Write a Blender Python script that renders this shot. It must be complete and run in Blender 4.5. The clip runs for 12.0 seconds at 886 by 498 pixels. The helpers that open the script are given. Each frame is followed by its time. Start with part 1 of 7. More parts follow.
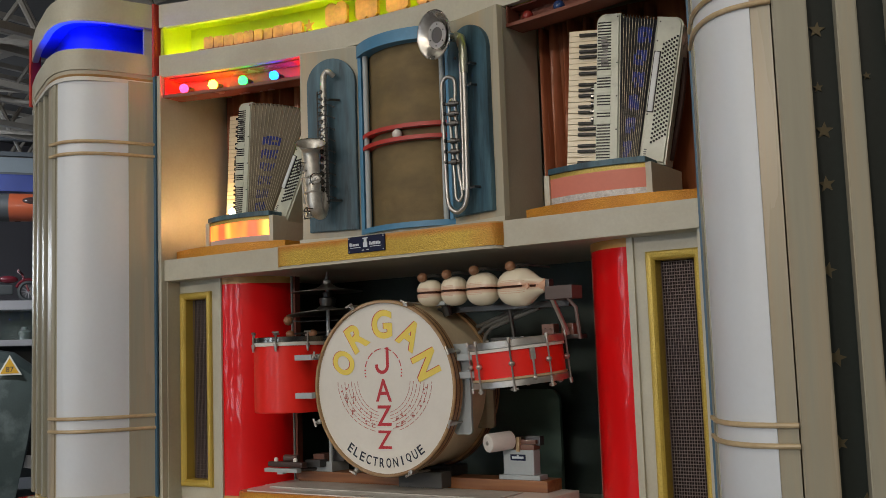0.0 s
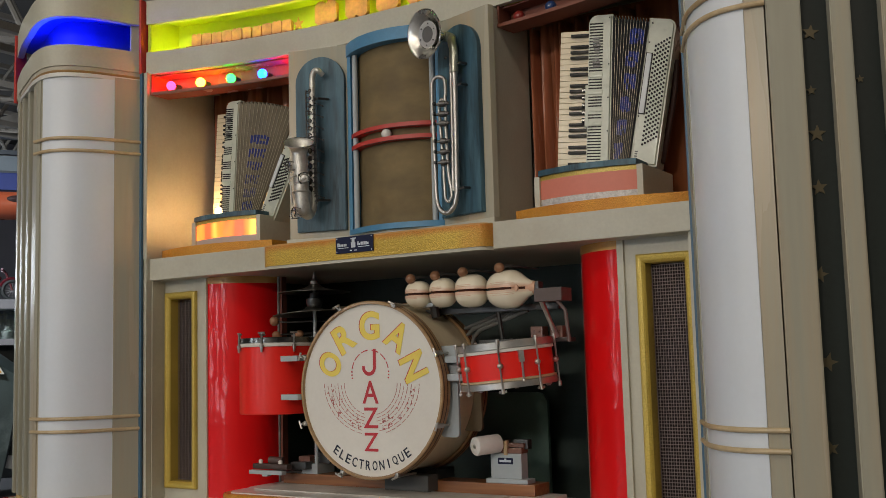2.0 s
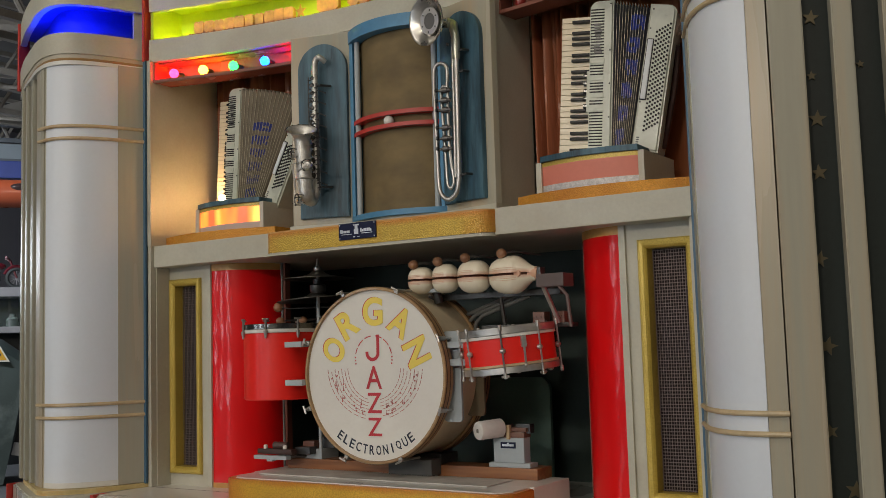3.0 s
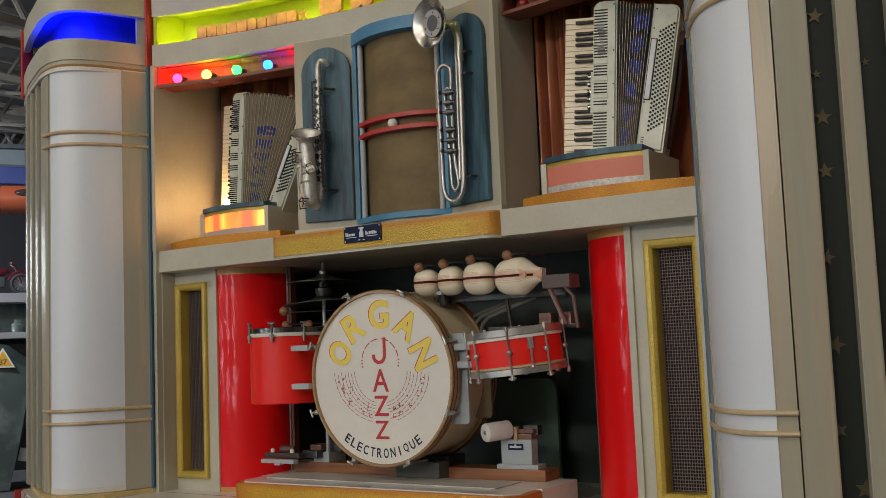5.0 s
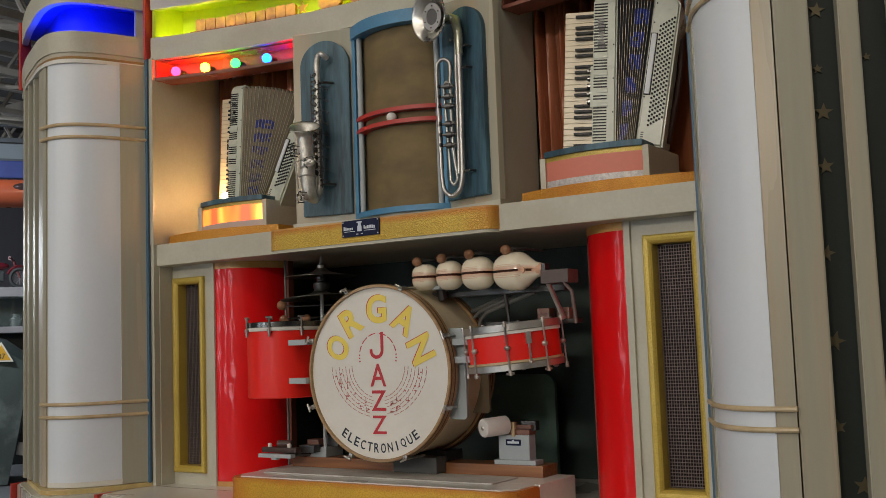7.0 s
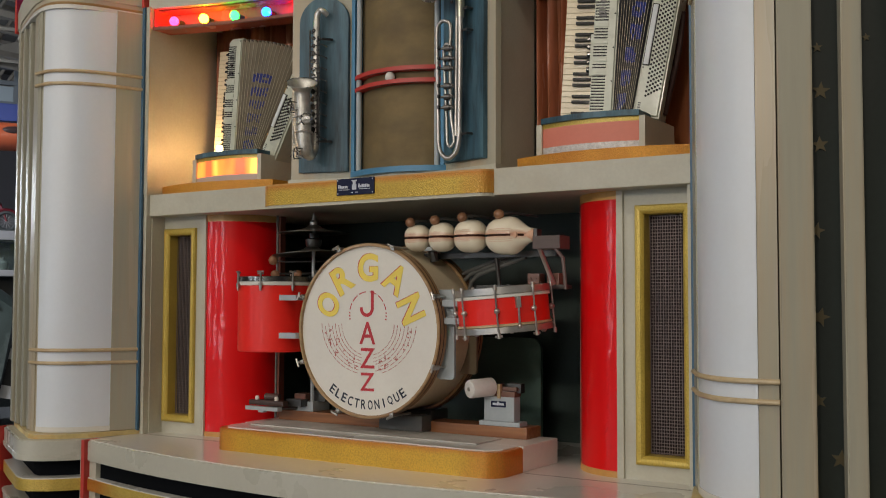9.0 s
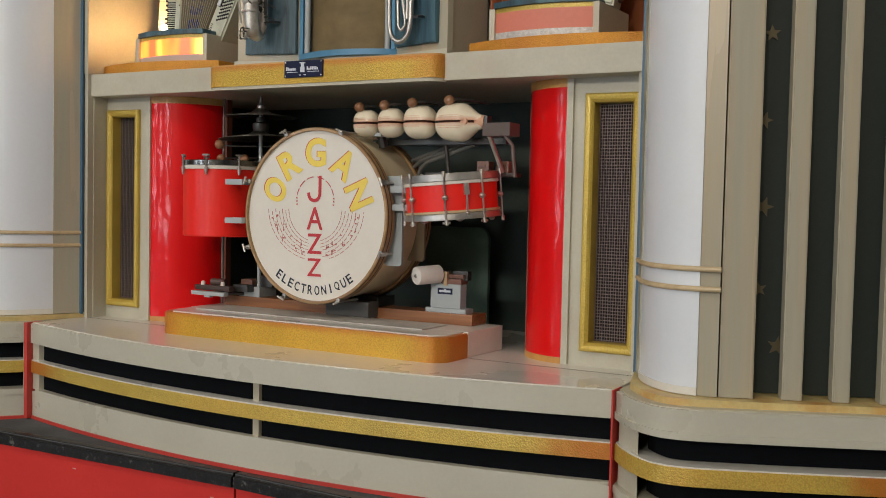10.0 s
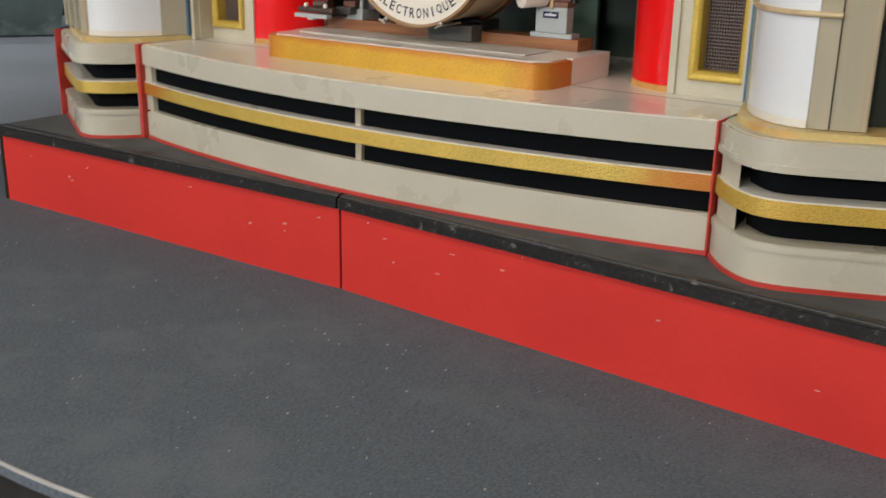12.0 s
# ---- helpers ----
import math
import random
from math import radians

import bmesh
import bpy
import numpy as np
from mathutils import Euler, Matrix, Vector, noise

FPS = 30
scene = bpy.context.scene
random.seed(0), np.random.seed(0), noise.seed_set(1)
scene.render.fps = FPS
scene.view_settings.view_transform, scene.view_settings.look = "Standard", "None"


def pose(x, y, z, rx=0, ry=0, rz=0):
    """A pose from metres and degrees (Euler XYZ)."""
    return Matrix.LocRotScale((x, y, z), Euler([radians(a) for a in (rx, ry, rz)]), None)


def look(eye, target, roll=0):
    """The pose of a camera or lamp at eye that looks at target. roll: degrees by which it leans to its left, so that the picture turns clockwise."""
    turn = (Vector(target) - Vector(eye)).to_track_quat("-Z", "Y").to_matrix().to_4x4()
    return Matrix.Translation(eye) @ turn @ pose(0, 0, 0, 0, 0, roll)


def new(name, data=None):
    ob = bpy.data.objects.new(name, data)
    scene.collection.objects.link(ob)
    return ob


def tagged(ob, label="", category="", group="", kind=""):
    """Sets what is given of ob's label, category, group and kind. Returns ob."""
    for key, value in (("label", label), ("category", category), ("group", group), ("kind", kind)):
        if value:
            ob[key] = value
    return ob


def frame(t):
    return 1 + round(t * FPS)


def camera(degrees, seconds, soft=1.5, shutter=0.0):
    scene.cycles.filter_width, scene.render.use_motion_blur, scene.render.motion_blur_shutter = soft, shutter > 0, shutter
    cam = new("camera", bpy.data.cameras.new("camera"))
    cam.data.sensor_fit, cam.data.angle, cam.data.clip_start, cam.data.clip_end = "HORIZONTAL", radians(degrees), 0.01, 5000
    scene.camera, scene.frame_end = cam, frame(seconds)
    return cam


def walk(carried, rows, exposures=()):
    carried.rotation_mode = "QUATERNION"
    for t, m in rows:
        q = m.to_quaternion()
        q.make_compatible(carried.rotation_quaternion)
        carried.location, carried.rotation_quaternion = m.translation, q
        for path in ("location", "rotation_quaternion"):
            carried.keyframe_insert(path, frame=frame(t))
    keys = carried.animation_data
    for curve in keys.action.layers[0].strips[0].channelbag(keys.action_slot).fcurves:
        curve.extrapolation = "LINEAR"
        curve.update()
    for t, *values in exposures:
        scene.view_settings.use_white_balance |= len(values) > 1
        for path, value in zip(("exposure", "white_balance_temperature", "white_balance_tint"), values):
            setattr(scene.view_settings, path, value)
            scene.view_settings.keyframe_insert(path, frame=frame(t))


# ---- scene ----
# ================= camera and its way =================
# seconds; place x, y, z; yaw, pitch, roll in degrees
ROWS = [
    (0, 2.379, -3.224, 1.538, 33.938, 5.914, 1.978),
    (0.5, 2.366, -3.223, 1.534, 33.644, 6.054, 1.784),
    (1, 2.359, -3.214, 1.534, 33.428, 6.170, 1.628),
    (1.5, 2.353, -3.204, 1.534, 33.257, 6.265, 1.510),
    (2, 2.354, -3.200, 1.535, 33.151, 6.052, 1.534),
    (2.5, 2.361, -3.211, 1.534, 33.202, 5.645, 1.640),
    (3, 2.367, -3.216, 1.531, 33.342, 5.312, 1.716),
    (5, 2.359, -3.219, 1.536, 33.571, 5.373, 2.294),
    (5.5, 2.360, -3.214, 1.534, 33.656, 5.322, 2.410),
    (6, 2.363, -3.208, 1.533, 33.685, 5.133, 2.397),
    (6.5, 2.359, -3.203, 1.530, 33.575, 5.124, 2.214),
    (8.5, 2.349, -3.223, 1.528, 33.341, 5.097, 0.450),
    (9, 2.351, -3.240, 1.534, 32.632, 2.954, -0.175),
    (9.5, 2.335, -3.228, 1.494, 31.202, -0.044, -0.449),
    (10, 2.352, -3.213, 1.493, 29.987, -2.667, -1.224),
    (10.5, 2.378, -3.206, 1.499, 29.894, -5.080, -0.626),
    (11, 2.410, -3.182, 1.499, 30.355, -8.626, 0.169),
    (11.5, 2.417, -3.160, 1.505, 31.694, -12.926, 0.362),
    (12, 2.380, -3.152, 1.494, 36.526, -17.987, -0.958),
]
cam = camera(46.5, 12.0, soft=0.5, shutter=0.22)
walk(cam, [(t, pose(x, y, z, 90 + p, r, w)) for t, x, y, z, w, p, r in ROWS],
     exposures=[(0, 0.08), (8.5, 0.08), (9.0, 0.20), (9.5, 0.36), (10.0, 0.55), (10.5, 0.62), (11.0, 0.66), (11.5, 0.68), (12.0, 0.97)])

# ================= world and lights =================
FLOOR = -0.15          # hall floor
DAIS = 0.19            # carpet of the round dais
PLINTH = 0.543         # top of the red step
STAGE = 0.945          # lower stage of the organ
SHELF = 2.01           # upper stage of the organ

world = bpy.data.worlds.new("hall_air")
world.use_nodes = True
world.node_tree.nodes["Background"].inputs[0].default_value = (0.55, 0.58, 0.62, 1)
world.node_tree.nodes["Background"].inputs[1].default_value = 0.05
scene.world = world


def area_lamp(name, place, aim, sx, sy, watts, colour):
    data = bpy.data.lights.new(name, "AREA")
    data.shape, data.size, data.size_y, data.energy, data.color = "RECTANGLE", sx, sy, watts, colour
    ob = new(name, data)
    ob.matrix_world = look(place, aim)
    return ob


# high-bay lamps under the hall roof
BAYS = [(-5.5, -5.0), (-2.0, -4.4), (1.0, -4.8), (5.5, -5.0), (-4.0, -9.5), (0.5, -9.5), (5.0, -9.5)]
BAY_Z = 6.3
for bx, by in BAYS:
    area_lamp("high_bay_light", (bx, by, BAY_Z - 0.03), (bx * 0.8, by + 1.2, 0), 1.5, 0.35, (30 if bx < -3 else 38) if bx < 0.6 else (32 if bx < 4 else 52), (1.0, 0.89, 0.745))
# lamps on the opposite side of the hall, far behind the visitor
for bx, watts in ((-7.0, 52), (-3.0, 72), (0.8, 108), (3.4, 172)):
    area_lamp("hall_strip_light", (bx, -13.5, 5.0), (bx * 0.5, 0, 1.2), 0.9, 0.5, watts, (1.0, 0.89, 0.75))
# tall windows in the south wall let in cool daylight
WINDOWS = (-12.5, -6.5, -1.0)
for bx in WINDOWS:
    area_lamp("window_daylight", (bx, -15.75, 2.6), (bx, 0, 2.0), 1.1, 4.0, 62, (0.84, 0.92, 1.0))
# an unseen broad window added in the west end wall for streaks on the tower
ADDED_WEST_WINDOW = (9.0, 2.6)
area_lamp("window_daylight", (-29.6, ADDED_WEST_WINDOW[0], 3.6), (0, 0, 2.0), 2.2, 4.4, 420, (0.86, 0.93, 1.0))
# lamps over the far end of the hall
for bx, by in ((-8.5, 1.0), (-13.0, 3.5), (-18.0, 9.0)):
    area_lamp("high_bay_light", (bx, by, 5.1), (bx - 3, by + 2, 2.0), 1.5, 0.35, 200, (0.85, 0.92, 1.0))


# ================= materials =================
def shade(name, base, rough=0.5, metal=0.0, var=0.10, scale=3.0, fine=60.0, bump=0.03, coat=0.0, stain=None, stain_amount=0.0, stain_scale=1.5, stretch=(1, 1, 1), spec=0.5, chips=None):
    m = bpy.data.materials.new(name)
    m.use_nodes = True
    nt = m.node_tree
    n, l = nt.nodes, nt.links
    bsdf = n["Principled BSDF"]
    tc = n.new("ShaderNodeTexCoord")
    mp = n.new("ShaderNodeMapping")
    mp.inputs["Scale"].default_value = stretch
    l.new(tc.outputs["Object"], mp.inputs["Vector"])
    n1 = n.new("ShaderNodeTexNoise")
    n1.inputs["Scale"].default_value, n1.inputs["Detail"].default_value = scale, 5
    n2 = n.new("ShaderNodeTexNoise")
    n2.inputs["Scale"].default_value, n2.inputs["Detail"].default_value = fine, 3
    l.new(mp.outputs[0], n1.inputs["Vector"])
    l.new(mp.outputs[0], n2.inputs["Vector"])
    add = n.new("ShaderNodeMath")
    add.operation = "MULTIPLY_ADD"
    l.new(n2.outputs[0], add.inputs[0])
    add.inputs[1].default_value = 0.4
    l.new(n1.outputs[0], add.inputs[2])
    ramp = n.new("ShaderNodeMapRange")
    ramp.inputs["From Min"].default_value, ramp.inputs["From Max"].default_value = 0.45, 0.95
    ramp.inputs["To Min"].default_value, ramp.inputs["To Max"].default_value = 1 - var, 1 + var
    l.new(add.outputs[0], ramp.inputs["Value"])
    mul = n.new("ShaderNodeMix")
    mul.data_type, mul.blend_type = "RGBA", "MULTIPLY"
    mul.inputs[0].default_value = 1.0
    mul.inputs[6].default_value = (*base, 1)
    l.new(ramp.outputs[0], mul.inputs[7])
    out = mul.outputs[2]
    if stain:
        n3 = n.new("ShaderNodeTexNoise")
        n3.inputs["Scale"].default_value, n3.inputs["Detail"].default_value, n3.inputs["Roughness"].default_value = stain_scale, 6, 0.65
        l.new(mp.outputs[0], n3.inputs["Vector"])
        cut = n.new("ShaderNodeMapRange")
        cut.inputs["From Min"].default_value, cut.inputs["From Max"].default_value = 0.48, 0.72
        cut.inputs["To Max"].default_value = stain_amount
        l.new(n3.outputs[0], cut.inputs["Value"])
        mx = n.new("ShaderNodeMix")
        mx.data_type = "RGBA"
        l.new(cut.outputs[0], mx.inputs[0])
        l.new(out, mx.inputs[6])
        mx.inputs[7].default_value = (*stain, 1)
        out = mx.outputs[2]
    if chips:
        # small scuffs and chips: colour, amount, scale
        n4 = n.new("ShaderNodeTexNoise")
        n4.inputs["Scale"].default_value, n4.inputs["Detail"].default_value, n4.inputs["Roughness"].default_value = chips[2], 4, 0.7
        l.new(mp.outputs[0], n4.inputs["Vector"])
        cc = n.new("ShaderNodeMapRange")
        cc.inputs["From Min"].default_value, cc.inputs["From Max"].default_value = 0.60, 0.67
        cc.inputs["To Max"].default_value = chips[1]
        l.new(n4.outputs[0], cc.inputs["Value"])
        cx = n.new("ShaderNodeMix")
        cx.data_type = "RGBA"
        l.new(cc.outputs[0], cx.inputs[0])
        l.new(out, cx.inputs[6])
        cx.inputs[7].default_value = (*chips[0], 1)
        out = cx.outputs[2]
    l.new(out, bsdf.inputs["Base Color"])
    rr = n.new("ShaderNodeMapRange")
    rr.inputs["From Min"].default_value, rr.inputs["From Max"].default_value = 0.3, 0.7
    rr.inputs["To Min"].default_value, rr.inputs["To Max"].default_value = max(0.02, rough - 0.06), min(1, rough + 0.08)
    l.new(n1.outputs[0], rr.inputs["Value"])
    l.new(rr.outputs[0], bsdf.inputs["Roughness"])
    bsdf.inputs["Metallic"].default_value = metal
    bsdf.inputs["Coat Weight"].default_value = coat
    bsdf.inputs["Coat Roughness"].default_value = 0.08
    bsdf.inputs["Specular IOR Level"].default_value = spec
    if bump:
        b = n.new("ShaderNodeBump")
        b.inputs["Strength"].default_value, b.inputs["Distance"].default_value = min(1, bump * 8), 0.002
        l.new(n2.outputs[0], b.inputs["Height"])
        l.new(b.outputs[0], bsdf.inputs["Normal"])
    return m


def hammered_gold(name, base, dark, ends=None, cells=195, rim=None, relief=0.45):
    """Gold paint over a pebbled plaster, rubbed down to orange-brown in patches and towards the two handled ends."""
    m = shade(name, base, rough=0.34, metal=0.22, var=0.16, scale=5, fine=120, bump=0, stain=dark, stain_amount=0.7, stain_scale=2.6)
    n, l = m.node_tree.nodes, m.node_tree.links
    bsdf = n["Principled BSDF"]
    tc = n.new("ShaderNodeTexCoord")
    v = n.new("ShaderNodeTexVoronoi")
    v.inputs["Scale"].default_value = cells
    l.new(tc.outputs["Object"], v.inputs["Vector"])
    out = bsdf.inputs["Base Color"].links[0].from_socket
    if ends:
        sep = n.new("ShaderNodeSeparateXYZ")
        l.new(tc.outputs["Object"], sep.inputs[0])
        ab = n.new("ShaderNodeMath")
        ab.operation = "ABSOLUTE"
        l.new(sep.outputs[0], ab.inputs[0])
        ns = n.new("ShaderNodeTexNoise")
        ns.inputs["Scale"].default_value, ns.inputs["Detail"].default_value = 14, 4
        l.new(tc.outputs["Object"], ns.inputs["Vector"])
        ad = n.new("ShaderNodeMath")
        ad.operation = "MULTIPLY_ADD"
        l.new(ns.outputs[0], ad.inputs[0])
        ad.inputs[1].default_value = 0.16
        l.new(ab.outputs[0], ad.inputs[2])
        mr = n.new("ShaderNodeMapRange")
        mr.interpolation_type = "SMOOTHSTEP"
        mr.inputs["From Min"].default_value, mr.inputs["From Max"].default_value = ends[0] + 0.08, ends[1] + 0.08
        mr.inputs["To Max"].default_value = 0.9
        l.new(ad.outputs[0], mr.inputs["Value"])
        mx = n.new("ShaderNodeMix")
        mx.data_type = "RGBA"
        l.new(mr.outputs[0], mx.inputs[0])
        l.new(out, mx.inputs[6])
        mx.inputs[7].default_value = (0.55, 0.17, 0.025, 1)
        out = mx.outputs[2]
    if rim:
        # gold rubbed away to orange along the upper edge
        sz = n.new("ShaderNodeSeparateXYZ")
        l.new(tc.outputs["Object"], sz.inputs[0])
        nz = n.new("ShaderNodeTexNoise")
        nz.inputs["Scale"].default_value, nz.inputs["Detail"].default_value = 9, 4
        l.new(tc.outputs["Object"], nz.inputs["Vector"])
        az = n.new("ShaderNodeMath")
        az.operation = "MULTIPLY_ADD"
        l.new(nz.outputs[0], az.inputs[0])
        az.inputs[1].default_value = 0.030
        l.new(sz.outputs[2], az.inputs[2])
        rz = n.new("ShaderNodeMapRange")
        rz.interpolation_type = "SMOOTHSTEP"
        rz.inputs["From Min"].default_value, rz.inputs["From Max"].default_value = rim[0] + 0.015, rim[1] + 0.015
        rz.inputs["To Max"].default_value = 0.85
        l.new(az.outputs[0], rz.inputs["Value"])
        xz = n.new("ShaderNodeMix")
        xz.data_type = "RGBA"
        l.new(rz.outputs[0], xz.inputs[0])
        l.new(out, xz.inputs[6])
        xz.inputs[7].default_value = (0.60, 0.20, 0.03, 1)
        out = xz.outputs[2]
    # the hollows between the pebbles are darker and browner
    hol = n.new("ShaderNodeMapRange")
    hol.inputs["From Min"].default_value, hol.inputs["From Max"].default_value = 0.35, 0.75
    hol.inputs["To Max"].default_value = 0.35
    l.new(v.outputs["Distance"], hol.inputs["Value"])
    dm = n.new("ShaderNodeMix")
    dm.data_type = "RGBA"
    l.new(hol.outputs[0], dm.inputs[0])
    l.new(out, dm.inputs[6])
    dm.inputs[7].default_value = (base[0] * 0.45, base[1] * 0.38, base[2] * 0.3, 1)
    l.new(dm.outputs[2], bsdf.inputs["Base Color"])
    b = n.new("ShaderNodeBump")
    b.invert = True
    b.inputs["Strength"].default_value, b.inputs["Distance"].default_value = relief, 0.004
    l.new(v.outputs["Distance"], b.inputs["Height"])
    l.new(b.outputs[0], bsdf.inputs["Normal"])
    return m


def wood(name, light, dark, axis="x", rough=0.4, coat=0.2):
    m = shade(name, light, rough=rough, var=0.12, scale=4, fine=40, bump=0.02, coat=coat)
    n, l = m.node_tree.nodes, m.node_tree.links
    bsdf = n["Principled BSDF"]
    tc = n.new("ShaderNodeTexCoord")
    mp = n.new("ShaderNodeMapping")
    mp.inputs["Scale"].default_value = {"x": (2, 30, 30), "z": (30, 30, 2)}[axis]
    l.new(tc.outputs["Object"], mp.inputs["Vector"])
    t = n.new("ShaderNodeTexNoise")
    t.inputs["Scale"].default_value, t.inputs["Detail"].default_value = 1.6, 6
    l.new(mp.outputs[0], t.inputs["Vector"])
    r = n.new("ShaderNodeMapRange")
    r.inputs["From Min"].default_value, r.inputs["From Max"].default_value = 0.35, 0.65
    l.new(t.outputs[0], r.inputs["Value"])
    mx = n.new("ShaderNodeMix")
    mx.data_type = "RGBA"
    l.new(r.outputs[0], mx.inputs[0])
    mx.inputs[6].default_value, mx.inputs[7].default_value = (*dark, 1), (*light, 1)
    l.new(mx.outputs[2], bsdf.inputs["Base Color"])
    return m


def glow(name, colour, strength):
    m = bpy.data.materials.new(name)
    m.use_nodes = True
    b = m.node_tree.nodes["Principled BSDF"]
    b.inputs["Base Color"].default_value = (*[min(0.8, c) for c in colour], 1)
    b.inputs["Emission Color"].default_value = (*colour, 1)
    b.inputs["Emission Strength"].default_value = strength
    b.inputs["Roughness"].default_value = 0.3
    return m


BEIGE = shade("beige_paint", (0.505, 0.490, 0.405), rough=0.42, var=0.11, scale=4, fine=90, bump=0.03, coat=0.05, stain=(0.43, 0.36, 0.26), stain_amount=0.40, stain_scale=3.4)
BEIGE_BASE = shade("beige_paint_base", (0.520, 0.512, 0.440), rough=0.30, var=0.06, scale=3, fine=80, bump=0.03, coat=0.25, stain=(0.45, 0.41, 0.33), stain_amount=0.10, stain_scale=4.0)
BEIGE_DARK = shade("beige_paint_inside", (0.47, 0.43, 0.34), rough=0.5, var=0.08, stain=(0.36, 0.28, 0.2), stain_amount=0.25)
STAGE_PAINT = shade("stage_paint", (0.70, 0.70, 0.665), rough=0.30, var=0.08, scale=2.5, fine=50, bump=0.006, coat=0.45, stain=(0.60, 0.59, 0.55), stain_amount=0.12, stain_scale=5)
BEIGE_UPRIGHT = shade("beige_paint_upright", (0.405, 0.392, 0.315), rough=0.24, var=0.09, scale=3.0, fine=60, bump=0.02, stain=(0.52, 0.38, 0.23), stain_amount=0.75, stain_scale=6.0, stretch=(1, 1, 0.06))
CORNICE_TRIM = shade("brown_cornice_trim", (0.33, 0.20, 0.08), rough=0.4, var=0.15, scale=3, stain=(0.55, 0.28, 0.08), stain_amount=0.5, stain_scale=1.4)
WINDOW_SKY = glow("window_sky", (0.72, 0.85, 1.0), 2.0)
WHITE = shade("white_panel", (0.70, 0.755, 0.83), rough=0.32, var=0.03, scale=1.2, bump=0.006, stain=(0.70, 0.66, 0.60), stain_amount=0.18, stain_scale=1.1)
CREAM = shade("cream_trim", (0.56, 0.44, 0.27), rough=0.36, var=0.16, scale=8, stain=(0.34, 0.20, 0.08), stain_amount=0.6, stain_scale=9)
ORANGE_TRIM = shade("orange_trim", (0.58, 0.30, 0.08), rough=0.4, var=0.2, scale=4, stain=(0.65, 0.5, 0.25), stain_amount=0.7, stain_scale=2)
GOLD = hammered_gold("hammered_gold", (0.68, 0.50, 0.11), (0.66, 0.42, 0.08), (0.98, 1.22))
GOLD_SHELF = hammered_gold("hammered_gold_shelf", (0.66, 0.45, 0.07), (0.66, 0.38, 0.05), (0.40, 0.60), rim=(1.972, 2.000))
GOLD_SMOOTH = hammered_gold("gold_frame_paint", (0.64, 0.48, 0.10), (0.50, 0.35, 0.06), cells=240, relief=0.14)
GOLD_TOWER = hammered_gold("hammered_gold_tower", (0.66, 0.48, 0.10), (0.62, 0.32, 0.05), (1.90, 2.02), relief=0.4)
GOLD_PALE = shade("worn_gold_ledge", (0.66, 0.53, 0.24), rough=0.36, metal=0.15, var=0.2, scale=9, bump=0.04, stain=(0.58, 0.27, 0.05), stain_amount=0.95, stain_scale=8)
RED_GLOSS = shade("red_lacquer", (0.74, 0.006, 0.008), rough=0.30, var=0.05, fine=40, bump=0.004, coat=0.5, spec=0.15, stretch=(1, 1, 0.15))


def uneven_lacquer(m, scale, depth):
    """Slow waves in the clear coat, so that what it mirrors wavers."""
    n, l = m.node_tree.nodes, m.node_tree.links
    tc = n.new("ShaderNodeTexCoord")
    mp = n.new("ShaderNodeMapping")
    mp.inputs["Scale"].default_value = (1, 1, 0.35)
    l.new(tc.outputs["Object"], mp.inputs["Vector"])
    t = n.new("ShaderNodeTexNoise")
    t.inputs["Scale"].default_value, t.inputs["Detail"].default_value = scale, 2
    l.new(mp.outputs[0], t.inputs["Vector"])
    b = n.new("ShaderNodeBump")
    b.inputs["Strength"].default_value, b.inputs["Distance"].default_value = 1.0, depth
    l.new(t.outputs[0], b.inputs["Height"])
    l.new(b.outputs[0], n["Principled BSDF"].inputs["Coat Normal"])


uneven_lacquer(RED_GLOSS, 22, 0.004)
RED_DRUM = shade("red_drum_lacquer", (0.86, 0.022, 0.014), rough=0.36, var=0.05, bump=0.004, coat=0.12, spec=0.35)
RED_TRIM = shade("red_trim_paint", (0.50, 0.045, 0.035), rough=0.45, var=0.12)
# brown trough wood as the bulbs redden it, their light put into the colour
TROUGH_LIT = shade("trough_lit_red", (0.42, 0.085, 0.05), rough=0.22, var=0.15, bump=0.01, coat=0.5)
RED_BOARD = shade("red_step_board", (0.62, 0.040, 0.034), rough=0.55, var=0.06, scale=2, stain=(0.50, 0.03, 0.03), stain_amount=0.4, spec=0.2)
BROWN_RED = shade("brown_red_trough", (0.20, 0.065, 0.04), rough=0.5, var=0.15)
BLACK_RUBBER = shade("black_rubber_edge", (0.012, 0.012, 0.013), rough=0.38, var=0.3, scale=30, fine=120, bump=0.06, stain=(0.09, 0.09, 0.09), stain_amount=0.25, stain_scale=60, spec=0.4, chips=((0.30, 0.30, 0.29), 0.4, 30))
# near-black standing in for unlit depth; the stage joint line uses it too
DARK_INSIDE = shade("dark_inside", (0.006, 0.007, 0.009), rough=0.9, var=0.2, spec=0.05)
STAR_PANEL = shade("star_panel_paint", (0.018, 0.028, 0.025), rough=0.55, var=0.2, scale=2)
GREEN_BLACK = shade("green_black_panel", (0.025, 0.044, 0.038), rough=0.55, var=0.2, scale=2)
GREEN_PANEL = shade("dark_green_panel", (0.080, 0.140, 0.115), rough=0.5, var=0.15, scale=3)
CARPET = shade("grey_carpet", (0.120, 0.148, 0.182), rough=0.98, var=0.34, scale=120, fine=420, bump=0.08, stain=(0.170, 0.200, 0.236), stain_amount=0.6, stain_scale=3.2, spec=0.05)
CARPET_TOP = shade("black_plinth_carpet", (0.092, 0.099, 0.108), rough=0.8, var=0.3, scale=9, fine=380, bump=0.1, stain=(0.11, 0.11, 0.11), stain_amount=0.3, stain_scale=5, spec=0.2)
